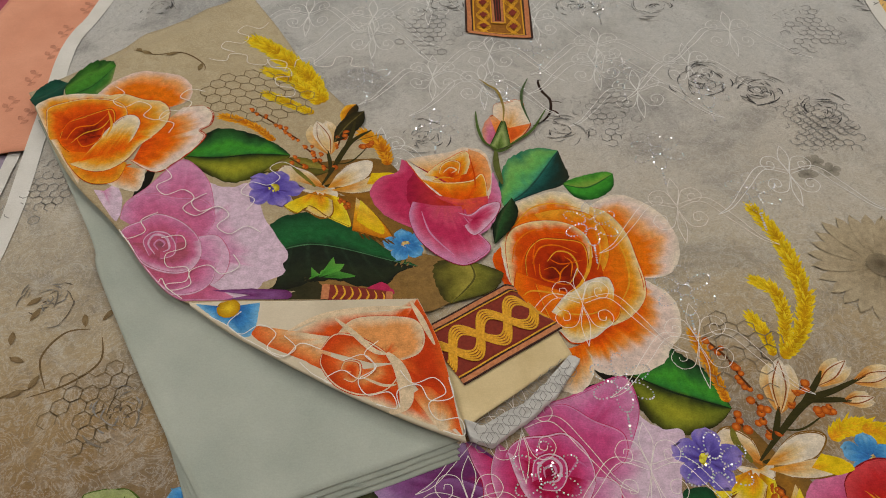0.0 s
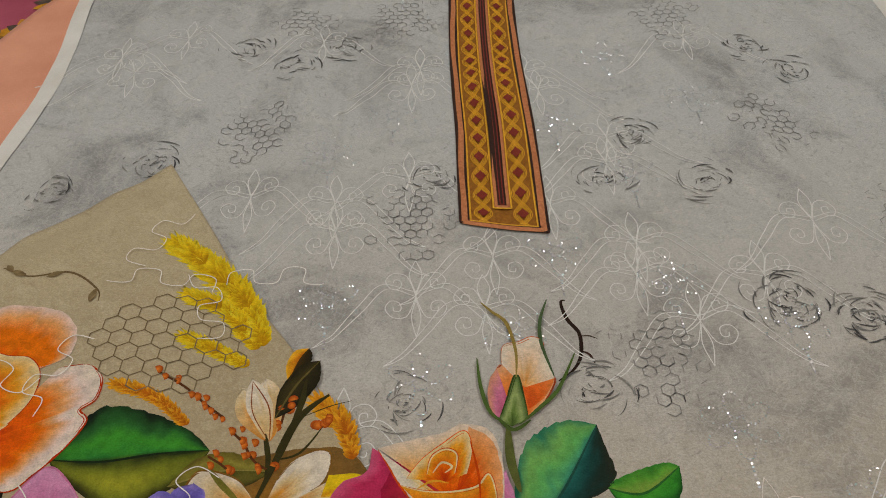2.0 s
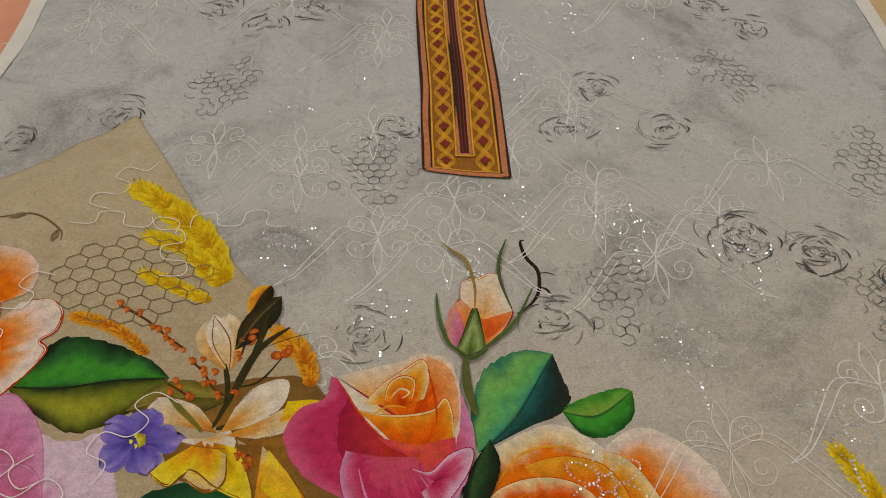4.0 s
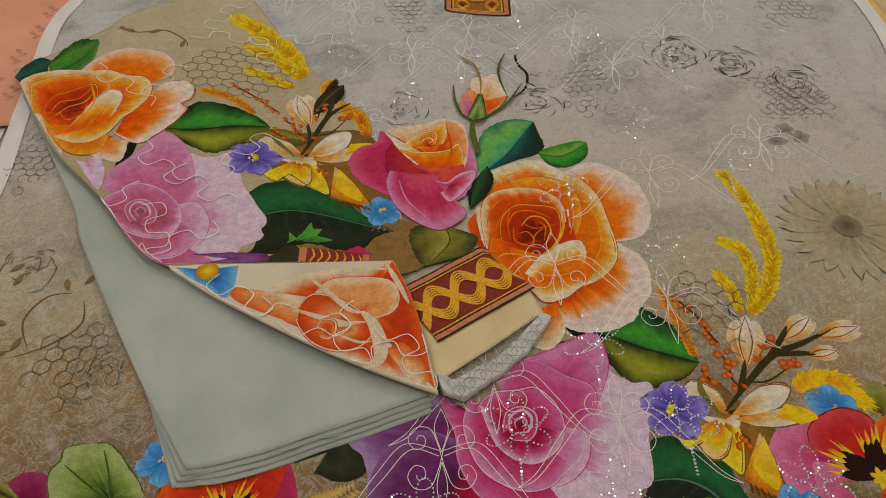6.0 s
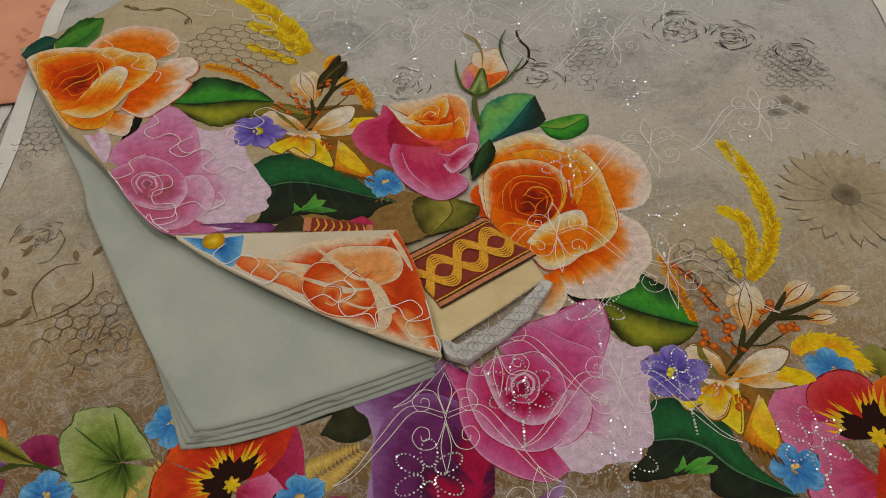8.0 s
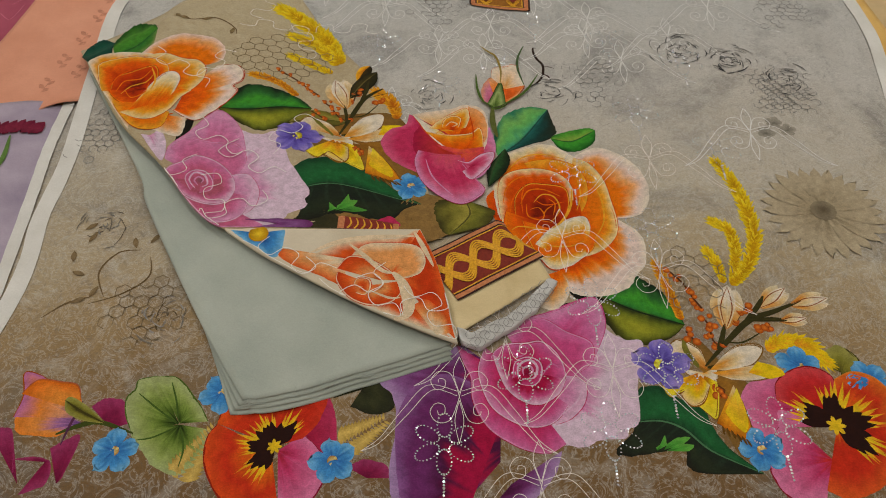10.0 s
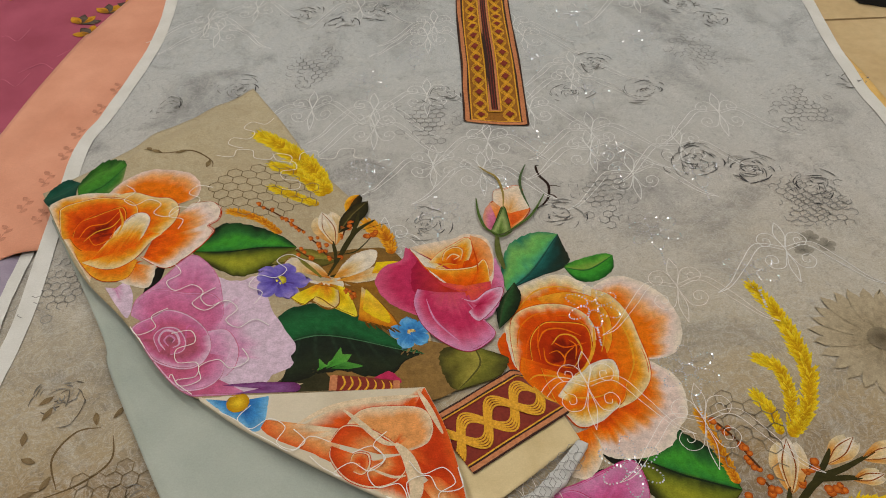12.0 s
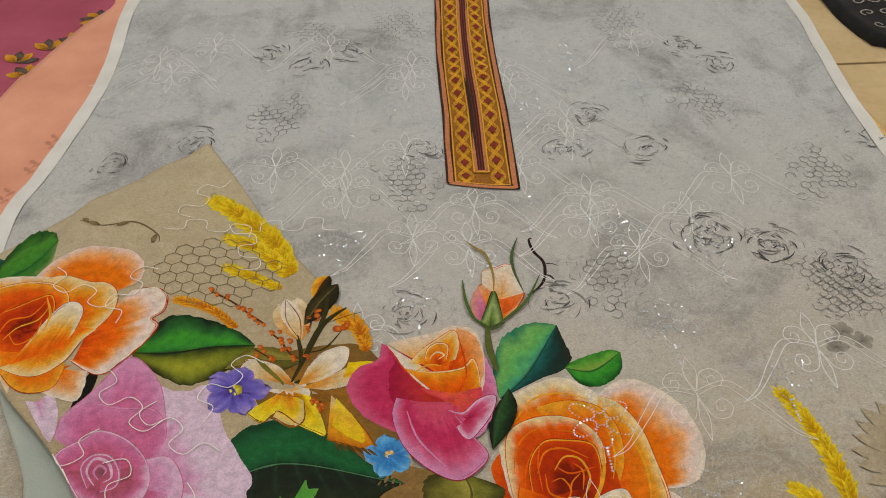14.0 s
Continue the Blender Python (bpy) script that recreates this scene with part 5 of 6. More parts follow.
blade("printed_leaf", [(-0.2024, 0.5771), (-0.1796, 0.5634), (-0.153, 0.5513)], [(-0.1966, 0.5811), (-0.1757, 0.5698)], [(-0.1968, 0.5632), (-0.1767, 0.5541)], OLIVE, OLIVE, OLIVE[0], shirt_z, shirt, "", 5)
stem("printed_stem", [(-0.2003, 0.5384), (-0.1805, 0.5479), (-0.1591, 0.5525), (-0.1217, 0.5407)], 0.006, dye(60, 70, 24), shirt_z, shirt, 4)
for f_, r_ in (([(-0.1456, 0.5453)], [(-0.1728, 0.5698), (-0.1611, 0.5796), (-0.1399, 0.5767), (-0.1291, 0.5517)]), ([(-0.1834, 0.4865)], [(-0.201, 0.5235), (-0.1778, 0.5387), (-0.1741, 0.5268), (-0.1798, 0.4921)]), ([(-0.2211, 0.486)], [(-0.2701, 0.5435), (-0.2475, 0.5439), (-0.2356, 0.5142), (-0.2305, 0.4971)]), ([(-0.2017, 0.5089)], [(-0.2368, 0.5113), (-0.2147, 0.5145), (-0.1962, 0.509), (-0.1941, 0.4864), (-0.2172, 0.4751)]), ([(0.1191, 0.4961)], [(0.0991, 0.5072), (0.115, 0.5155), (0.1375, 0.51), (0.1409, 0.4964)])):
    sheaf("printed_petal", [(f_, r_, DARKMAG, None, None)], shirt_z, shirt, "dark magenta printed petal", 1.4)
for a_, b_ in (([(0.0915, 0.5305)], [(0.1322, 0.5578)]), ([(-0.0659, 0.4937)], [(-0.0408, 0.5467)])):
    fern("printed_fern", *a_[0], *b_[0], 0.022, FERNC, shirt_z, shirt, 2, "golden printed fern")
sheaf("printed_petal", [([(0.1067, 0.5933)], [(0.0781, 0.5831), (0.0798, 0.5962), (0.0992, 0.6132), (0.1236, 0.6068), (0.1401, 0.5859), (0.1408, 0.5711), (0.1203, 0.5645), (0.0965, 0.5737)], (dye(30, 30, 18), dye(50, 52, 30), dye(36, 36, 24)), None, None)], shirt_z, shirt, "dark olive printed leaf", 1.3)
# pale grey daisy
DX, DY = [(0.6607, 0.8429)][0]
daisy = part("printed_daisy", Acc().disc(DX, DY, 0.016, shirt_z, 0.0026, dye(84, 74, 58), dye(128, 116, 96), 20), PRINT, shirt, "faded grey printed daisy")
for k in range(26):
    acc = Acc()
    petal(acc, DX, DY, k * 360 / 26 + 5 * nz(k, 3), 0.074 * (1 + 0.16 * nz(k, 9)), 0.0085, (dye(112, 100, 80), dye(144, 130, 106), dye(160, 146, 122), dye(166, 152, 128), dye(164, 150, 126)), shirt_z, 0.0012 + (k % 2) * 0.0006, 0.6, 0.1, 0.3, k, 10, 5, 0, 0.6)
    part("petal", acc, PRINT, daisy)

for k, a_ in enumerate((60, 110, 150, 20)):
    acc = Acc()
    petal(acc, -0.326, 1.150, a_, 0.03, 0.011, (dye(30, 24, 36), dye(50, 40, 56), VIOLET[0], VIOLET[2]), shirt_z, 3.5 * LAYER + k * 3 * STEP, 0.6, 0.1, 0.4, k, 8, 7)
    part("printed_violet_petal", acc, PRINT, shirt)
hem_print = Acc()
for i in range(9):
    for j in range(3):
        cx, cy = 0.222 + 0.0105 * i + 0.005 * (j % 2), 0.650 + 0.0085 * i - 0.009 * j + 0.004
        for q in range(6):
            a0, a1 = radians(60 * q), radians(60 * q + 60)
            hem_print.ribbon([(cx + 0.006 * math.cos(a0), cy + 0.006 * math.sin(a0)), (cx + 0.006 * math.cos(a1), cy + 0.006 * math.sin(a1))], 0.0006, cuff_z, 0.0060, dye(140, 138, 137))
tagged(part("printed_honeycomb", hem_print, PRINT, panel), kind="stuff")
for x_, y_ in ((0.625, 0.985), (0.655, 0.99), (0.64, 1.005)):
    blossom("printed_grey_flower", x_, y_, 0.012, 5, x_ * 900, (dye(110, 106, 98), dye(140, 134, 124), dye(150, 144, 134)), (dye(110, 106, 98), dye(100, 96, 88)), shirt_z, shirt, "small grey printed flower", 3)
# the same print on the folded panel
def free_z(x, y):
    """The panel's height where the print runs out over its edge."""
    return panel_z(x, y) + 0.0002


blade("printed_leaf", [(-0.2931, 1.125), (-0.2669, 1.144), (-0.2427, 1.185)], [(-0.3131, 1.186), (-0.2895, 1.228), (-0.2637, 1.22)], [(-0.2656, 1.112), (-0.2431, 1.139)], (dye(60, 120, 40), dye(70, 130, 40), dye(30, 70, 26)), (dye(40, 100, 40), dye(60, 110, 40), dye(120, 130, 80)), dye(40, 80, 34), free_z, panel, "bright green printed leaf", 1)
blade("printed_leaf", [(-0.3124, 1.178), (-0.3254, 1.147), (-0.3523, 1.142)], [(-0.334, 1.189), (-0.3512, 1.169)], [(-0.2954, 1.113), (-0.3223, 1.104)], (dye(20, 70, 60), dye(24, 76, 60), dye(20, 60, 50)), (dye(24, 80, 64), dye(20, 66, 54), dye(20, 56, 46)), dye(40, 90, 70), free_z, panel, "blue-green printed leaf", 1)
stem("printed_stem", [(-0.1504, 0.9932), (-0.1548, 0.9677), (-0.1616, 0.9316)], 0.014, dye(22, 20, 14), panel_z, panel, 1.6)
sheaf("printed_ground_shade", [([(0.1005, 0.8125)], [(0.0283, 0.8168), (0.0514, 0.827), (0.1109, 0.8359), (0.16, 0.8425), (0.1865, 0.8201), (0.1608, 0.8076), (0.1016, 0.7976), (0.0368, 0.7949)], (dye(120, 90, 44), dye(132, 100, 54), dye(126, 98, 54)), None, None)], panel_z, panel, "brown printed ground", 0.8)
sheaf("printed_ground_shade", [([(0.0763, 0.9597)], [(0.0125, 0.9967), (0.0439, 1.017), (0.0854, 1.026), (0.1249, 1.019), (0.1508, 0.9711), (0.1589, 0.9072), (0.1336, 0.8796), (0.0937, 0.9038), (0.057, 0.922), (0.0278, 0.9264), (0.0105, 0.9613)], (dye(118, 78, 26), dye(140, 96, 32), dye(124, 90, 40), dye(110, 82, 40)), None, None),
                               ([(0.0366, 0.8076)], [(0.0079, 0.8101), (0.0272, 0.8259), (0.0581, 0.8205), (0.0665, 0.7958), (0.0129, 0.7956)], (dye(44, 44, 26), dye(54, 50, 30)), None, None)], panel_z, panel, "brown printed ground", 0.9, (), 21.0)
spray(on_panel, panel_z, panel, False)
pink_rose(on_panel_fold, panel_z, panel, 3, False)
cut_rose = [
    ([(-0.1985, 0.9542)], [(-0.2118, 0.9566), (-0.193, 0.9307), (-0.1726, 0.9074), (-0.1739, 0.9387), (-0.1879, 0.9678)], (P_SOFT, LILAC, LILAC), None, None),
    ([(-0.2104, 1.098), (-0.1624, 1.096)], [(-0.2554, 1.124), (-0.2416, 1.148), (-0.2167, 1.17), (-0.1867, 1.173), (-0.1521, 1.165), (-0.135, 1.144), (-0.1324, 1.119), (-0.1449, 1.107), (-0.1617, 1.103)], (O_RED, O_MID, O_WARM, O_WARM, dye(220, 150, 90), O_RIM), None, None),
    ([(-0.172, 1.042), (-0.1771, 1.005)], [(-0.138, 1.102), (-0.1133, 1.104), (-0.0974, 1.089), (-0.0966, 1.068), (-0.1075, 1.057), (-0.0996, 1.045), (-0.1128, 1.018), (-0.1294, 0.9977), (-0.1405, 0.9856), (-0.1559, 0.9872), (-0.182, 1.005)], (O_RED, O_MID, O_MID, O_WARM, dye(220, 150, 90), O_RIM, WHITE), None, O_DEEP),
    ([(-0.1953, 0.9947), (-0.1756, 0.9982)], [(-0.1591, 0.9893), (-0.1569, 0.9678), (-0.1614, 0.953), (-0.1813, 0.9576), (-0.2055, 0.9684), (-0.2205, 0.9689)], (O_MID, O_WARM, dye(220, 150, 90), WHITE), None, None),
    ([(-0.2408, 1.048)], [(-0.2316, 0.9652), (-0.2778, 1.03), (-0.323, 1.097), (-0.317, 1.119), (-0.2926, 1.129), (-0.2553, 1.129), (-0.2233, 1.12), (-0.206, 1.098), (-0.1968, 1.06)], (O_DEEP, O_RED, O_RED, O_MID, O_MID, O_WARM, O_GOLD, WHITE), None, None),
    ([(-0.2141, 1.049)], [(-0.2428, 1.121), (-0.2191, 1.127), (-0.1897, 1.116), (-0.1683, 1.113), (-0.1543, 1.096), (-0.1531, 1.07), (-0.1649, 1.046), (-0.1771, 1.037)], (O_DEEP, O_MID, O_MID, O_WARM, O_GOLD, O_CREAM), O_CREAM, O_DEEP),
    ([(-0.2336, 1.048)], [(-0.2737, 1.051), (-0.2656, 1.085), (-0.2357, 1.096), (-0.204, 1.072), (-0.192, 1.038), (-0.2085, 1.006), (-0.2433, 1.007), (-0.2688, 1.035), (-0.2737, 1.051)], (O_DUSK, O_DEEP, O_RED), None, None),
    ([(-0.2399, 1.045)], [(-0.2883, 1.041), (-0.3045, 1.085), (-0.3059, 1.103), (-0.2812, 1.115), (-0.2526, 1.119), (-0.2208, 1.11), (-0.2057, 1.091), (-0.2035, 1.058)], (O_DUSK, O_DEEP, O_DEEP, O_RED, O_MID, O_GOLD), O_CREAM, O_DEEP),
    ([(-0.2428, 1.05)], [(-0.2748, 1.038), (-0.2751, 1.069), (-0.2561, 1.083), (-0.2372, 1.094), (-0.2253, 1.096), (-0.217, 1.075), (-0.2179, 1.047)], (O_DUSK, O_DUSK, O_DEEP, O_DEEP, O_RED), O_GOLD, O_DUSK),
    ([(-0.2425, 1.042)], [(-0.2789, 1.043), (-0.262, 1.024), (-0.2396, 1.013), (-0.2189, 1.019), (-0.2012, 1.049)], (O_DUSK, O_DEEP, O_RED, O_MID), O_WARM, O_DUSK),
    ([(-0.2183, 1.017)], [(-0.2667, 1.02), (-0.252, 0.9987), (-0.2304, 0.9753), (-0.2104, 0.9665), (-0.1889, 0.9719), (-0.1835, 0.9995)], (O_RED, O_MID, O_WARM, O_WARM, O_GOLD), O_GOLD, O_DEEP),
    ([(-0.2148, 1.016), (-0.1783, 1.048)], [(-0.2507, 0.9987), (-0.2242, 0.9874), (-0.2041, 0.9888), (-0.1862, 1.005), (-0.1756, 1.03), (-0.1635, 1.045)], (O_MID, O_WARM, O_GOLD, O_CREAM), O_CREAM, O_DEEP),
    ([(-0.2407, 1.002), (-0.1923, 1.024)], [(-0.2297, 1.033), (-0.2208, 1.059), (-0.2092, 1.081), (-0.1957, 1.085), (-0.1851, 1.071), (-0.1867, 1.042)], (O_MID, O_WARM, O_GOLD, O_CREAM, WHITE), WHITE, O_DEEP)]
sheaf("printed_rose", cut_rose, panel_z, panel, "orange printed rose cut by the fold", 9, (
    ([(-0.2669, 1.04), (-0.2604, 1.062), (-0.2391, 1.068), (-0.2286, 1.089)], 0.0022, O_WARM), ([(-0.2595, 1.034), (-0.2486, 1.051), (-0.2301, 1.061), (-0.2233, 1.079)], 0.002, O_GOLD), ([(-0.2546, 1.042), (-0.2424, 1.028), (-0.2269, 1.039), (-0.2257, 1.061)], 0.002, O_WARM), ([(-0.2299, 1.094), (-0.2185, 1.067), (-0.2198, 1.044)], 0.003, O_GOLD), ([(-0.2773, 1.052), (-0.2732, 1.072), (-0.2589, 1.088)], 0.002, O_MID)), 17.0)
blade("printed_leaf", [(-0.1197, 1.011), (-0.0775, 1.008), (-0.0369, 1.013), (0.0068, 1.02)], [(-0.1072, 1.037), (-0.0892, 1.059), (-0.0574, 1.056), (-0.0281, 1.046), (-0.0072, 1.034)], [(-0.1084, 0.996), (-0.0826, 0.9785), (-0.0533, 0.9654), (-0.0247, 0.9768), (-0.0013, 1)],
      (dye(40, 110, 44), dye(60, 138, 40), dye(40, 92, 40), dye(18, 30, 18)), (dye(30, 42, 16), dye(84, 96, 26), dye(96, 104, 30), dye(30, 30, 12)), dye(22, 34, 16), panel_z, panel, "dark green printed leaf with a lime half", 1, dye(150, 150, 40))
blade("printed_leaf", [(-0.0191, 0.9847), (0.0187, 1.001), (0.059, 1.004)], [(-0.0026, 1.01), (0.0232, 1.02), (0.048, 1.011)], [(0.0015, 0.9799), (0.0338, 0.9856)], (dye(110, 104, 40), dye(134, 124, 50), dye(90, 80, 30)), (dye(80, 76, 26), dye(96, 90, 34), dye(60, 52, 20)), dye(130, 120, 60), panel_z, panel, "olive printed leaf", 1.2)
blade("printed_leaf", [(0.0074, 0.8604), (0.0467, 0.8719), (0.0963, 0.8697), (0.1623, 0.8565)], [(-0.0009, 0.9001), (0.0317, 0.9207), (0.0669, 0.919), (0.1015, 0.9032), (0.1238, 0.8825)], [(0.0159, 0.8279), (0.0144, 0.8067), (0.0464, 0.8171), (0.0758, 0.8238), (0.1001, 0.8188), (0.1268, 0.8241), (0.1424, 0.8468)],
      (dye(24, 60, 36), dye(30, 92, 48), dye(30, 84, 46), dye(20, 56, 34)), (dye(26, 36, 26), dye(28, 34, 26), dye(36, 44, 28), dye(26, 26, 20)), dye(70, 110, 76), panel_z, panel, "large dark green serrated printed leaf", 1.5)
sheaf("printed_leaf_tuft", [([(0.0518, 0.8237)], [(0.0494, 0.8236), (0.0533, 0.8323), (0.0502, 0.8391), (0.0597, 0.8292)], (dye(40, 90, 30), dye(70, 140, 50), dye(90, 150, 60)), None, None), ([(0.0588, 0.8256)], [(0.0603, 0.8346), (0.068, 0.8428), (0.0715, 0.8566), (0.0748, 0.8476), (0.0833, 0.8473), (0.0784, 0.8351)], (dye(40, 90, 30), dye(70, 140, 50), dye(90, 150, 60)), None, None), ([(0.0636, 0.826)], [(0.0782, 0.8369), (0.0966, 0.8329), (0.0815, 0.8265)], (dye(40, 90, 30), dye(60, 120, 46), dye(70, 130, 50)), None, None)], panel_z, panel, "bright green printed leaf tuft", 2.4)
for p, w, c, n in (([(-0.0604, 1.26), (-0.0262, 1.232), (0.0101, 1.192), (0.0375, 1.132)], 0.019, YEL, 22), ([(-0.0338, 1.193), (-0.0024, 1.177), (0.0316, 1.13)], 0.014, YEL, 14), ([(-0.029, 1.138), (-0.0041, 1.127), (0.0257, 1.112)], 0.012, YEL, 10), ([(-0.0787, 1.081), (-0.0453, 1.068), (-0.0139, 1.042)], 0.009, AMBER, 12), ([(0.0975, 1.065), (0.1168, 1.042), (0.1251, 1.013)], 0.013, AMBER, 9)):
    wheat("printed_wheat", p, w, c, panel_z, panel, "yellow printed wheat plume", 3, n)
blade("printed_leaf", [(0.0545, 1.055), (0.0702, 1.089), (0.0903, 1.115)], [(0.0558, 1.084), (0.0724, 1.111)], [(0.0719, 1.066), (0.0902, 1.091)], (dye(60, 52, 24), dye(50, 44, 20), dye(34, 30, 16)), (dye(46, 40, 20), dye(40, 36, 18), dye(30, 26, 14)), dye(90, 80, 40), panel_z, panel, "dark olive printed leaf", 4.6)
blade("printed_leaf", [(0.0626, 1.092), (0.0706, 1.116), (0.0787, 1.13)], [(0.0589, 1.111), (0.0652, 1.128)], [(0.0763, 1.099), (0.0824, 1.12)], AMBER, (dye(60, 44, 14), dye(40, 32, 14), dye(30, 24, 12)), dye(60, 44, 16), panel_z, panel, "", 4.4)
sheaf("printed_petal", [([(-0.009, 0.8026)], [(-0.0491, 0.8086), (-0.0102, 0.8107), (0.0293, 0.8079), (0.0248, 0.7952), (-0.0465, 0.7942)], (V_MID, V_SOFT, V_MID), None, None)], panel_z, panel, "purple printed petal edge", 12)
sheaf("printed_petal", [([(0.1213, 0.8138)], [(0.1041, 0.8123), (0.1235, 0.829), (0.1373, 0.8186), (0.1334, 0.8125), (0.1068, 0.8074)], (M_DEEP, M_MID, M_MID), None, None)], panel_z, panel, "magenta printed petal edge", 3)
# rose on the reverse of the turned flap
C_DEEP, C_MID, C_PEACH, C_PALE = dye(184, 54, 14), dye(204, 84, 28), dye(214, 144, 84), dye(208, 186, 156)
sheaf("printed_rose", [
    ([(0.0822, 0.7496)], [(-0.0042, 0.7656), (0.0013, 0.752), (0.0204, 0.7383), (0.0503, 0.7252), (0.077, 0.7105)], (C_PALE, C_PALE, C_PEACH, C_MID), None, None),
    ([(0.1287, 0.7409)], [(0.0422, 0.7567), (0.0686, 0.7725), (0.1034, 0.7792), (0.1386, 0.7827), (0.162, 0.7962), (0.1753, 0.7809)], (C_PEACH, C_DEEP, C_DEEP, C_MID, C_PALE), None, None),
    ([(0.135, 0.7263)], [(0.162, 0.7962), (0.1753, 0.7816), (0.1848, 0.7466), (0.1926, 0.7106), (0.1989, 0.6702), (0.2049, 0.6421)], (C_PEACH, C_MID, C_DEEP, C_DEEP, C_MID), C_MID, None),
    ([(0.13, 0.7124)], [(0.2049, 0.6396), (0.1859, 0.6501), (0.1645, 0.6583), (0.1373, 0.6706), (0.1093, 0.6858), (0.086, 0.7033)], (C_PEACH, C_MID, C_DEEP, C_MID, C_PALE), None, None),
    ([(0.1859, 0.6451)], [(0.1586, 0.6844), (0.1721, 0.6941), (0.1913, 0.6769), (0.2019, 0.6509)], (C_PALE, C_PALE, C_PEACH, C_MID), None, None),
    ([(0.1322, 0.7264)], [(0.0822, 0.7496), (0.0981, 0.7701), (0.1272, 0.7738), (0.159, 0.7698), (0.1698, 0.7507), (0.1655, 0.7312), (0.1493, 0.7224)], (C_MID, C_PEACH, C_PEACH, C_PEACH, C_PALE), C_PALE, C_DEEP),
    ([(0.1184, 0.7197)], [(0.0697, 0.7354), (0.082, 0.7526), (0.1053, 0.7489), (0.129, 0.7337), (0.1409, 0.7191)], (C_MID, C_PEACH, C_MID, C_DEEP), C_PALE, C_DEEP),
    ([(0.1132, 0.7129)], [(0.0712, 0.731), (0.0713, 0.7176), (0.0865, 0.6965), (0.1093, 0.6858), (0.1311, 0.6885), (0.1438, 0.7017), (0.1454, 0.719)], (C_MID, C_PEACH, C_MID, C_DEEP), C_PALE, C_DEEP),
    ([(0.101, 0.7105)], [(0.0907, 0.7135), (0.0946, 0.7218), (0.1071, 0.7201), (0.109, 0.7075), (0.1029, 0.6994), (0.0938, 0.7024)], (C_DEEP, C_MID, C_PEACH), C_PALE, C_DEEP)],
    flap_z, flap, "faded coral rose on the reverse side", 1, (([(0.1337, 0.7307), (0.1455, 0.7155), (0.1529, 0.6926), (0.1523, 0.6741), (0.1386, 0.6654)], 0.014, C_PALE), ([(0.0804, 0.7722), (0.0991, 0.755), (0.1205, 0.7339), (0.1349, 0.7292)], 0.006, C_PALE), ([(0.1562, 0.7916), (0.1672, 0.7696), (0.1802, 0.7394)], 0.006, C_PALE), ([(0.0353, 0.7569), (0.0683, 0.7756), (0.1149, 0.7835), (0.1563, 0.7853)], 0.007, C_PALE), ([(0.108, 0.7061), (0.1308, 0.6953), (0.144, 0.6956)], 0.003, C_PALE)), 13.0)
fx, fy = [(-0.0286, 0.7862)][0]
blue = sheaf("printed_blue_flower", [([(-0.0289, 0.7878)], [(-0.0628, 0.7919), (-0.0433, 0.7758), (-0.0236, 0.7631), (-0.0055, 0.7507), (0.002, 0.7631), (0.0028, 0.7822), (0.0024, 0.7931)], (dye(20, 40, 70), SKY[0], SKY[1], SKY[2]), None, None)], flap_z, flap, "sky-blue printed flower on the reverse side", 1.5)
part("flower_eye", Acc().disc(fx, fy, 0.012, flap_z, 3 * LAYER, dye(214, 180, 40), dye(170, 120, 10), 14), PRINT, blue)


# ---- woven borders ----
def braid(name, line, width, zf, parent, lift, label, slant=0.0, closed=False):
    """A gold braid with copper edges, maroon diamonds and arched gold cords along a plan line."""
    n = len(line)
    nrm = []
    for i in range(n):
        x0, y0 = line[max(0, i - 1)]
        x1, y1 = line[min(n - 1, i + 1)]
        d = math.hypot(x1 - x0, y1 - y0)
        nrm.append((-(y1 - y0) / d, (x1 - x0) / d))

    def off(t, v):
        x, y = along(line, t)
        a, b = along(nrm, t)
        return x + a * v, y + b * v + slant * (v / (width / 2)) * max(0.0, 1 - t / 0.12) + 0.3 * slant * max(0.0, 1 - t / 0.12)

    def cord(v, tau):
        """A line down one side, across the foot and up the other."""
        return [off(1 - (1 - tau) * i / 70, v) for i in range(71)] + [off(tau, v - 2 * v * i / 12) for i in range(1, 12)] + [off(tau + (1 - tau) * i / 70, -v) for i in range(71)]

    def field(w, up):
        return Acc().grid(90, 19, lambda t, u: (lambda p: (p[0], p[1], zf(*p) + up))(off(t, (u - 0.5) * w)), lambda t, u: (1, 1, 1))

    ob = part(name, field(width, lift), MAROON, parent, label)
    h = width / 2
    size = sum(math.dist(p, q) for p, q in zip(line, line[1:]))
    for f, w, m, nm, up in ((0.985, 0.045, DARK, "edge_cord", 0.0006), (0.90, 0.085, COPPER, "copper_cord", 0.0009), (0.81, 0.04, DARK, "inner_cord", 0.0008), (0.76, 0.022, GOLD, "gold_cord", 0.0011)):
        if closed:
            part(nm, Acc().ribbon(cord(h * f, h * (1 - f) / size), width * w, zf, lift + up, (1, 1, 1), 0.0006), m, ob)
        else:
            for sign in (-1, 1):
                part(nm, Acc().ribbon([off(i / 60, sign * h * f) for i in range(61)], width * w, zf, lift + up, (1, 1, 1), 0.0006), m, ob)
    return ob, off, field, cord



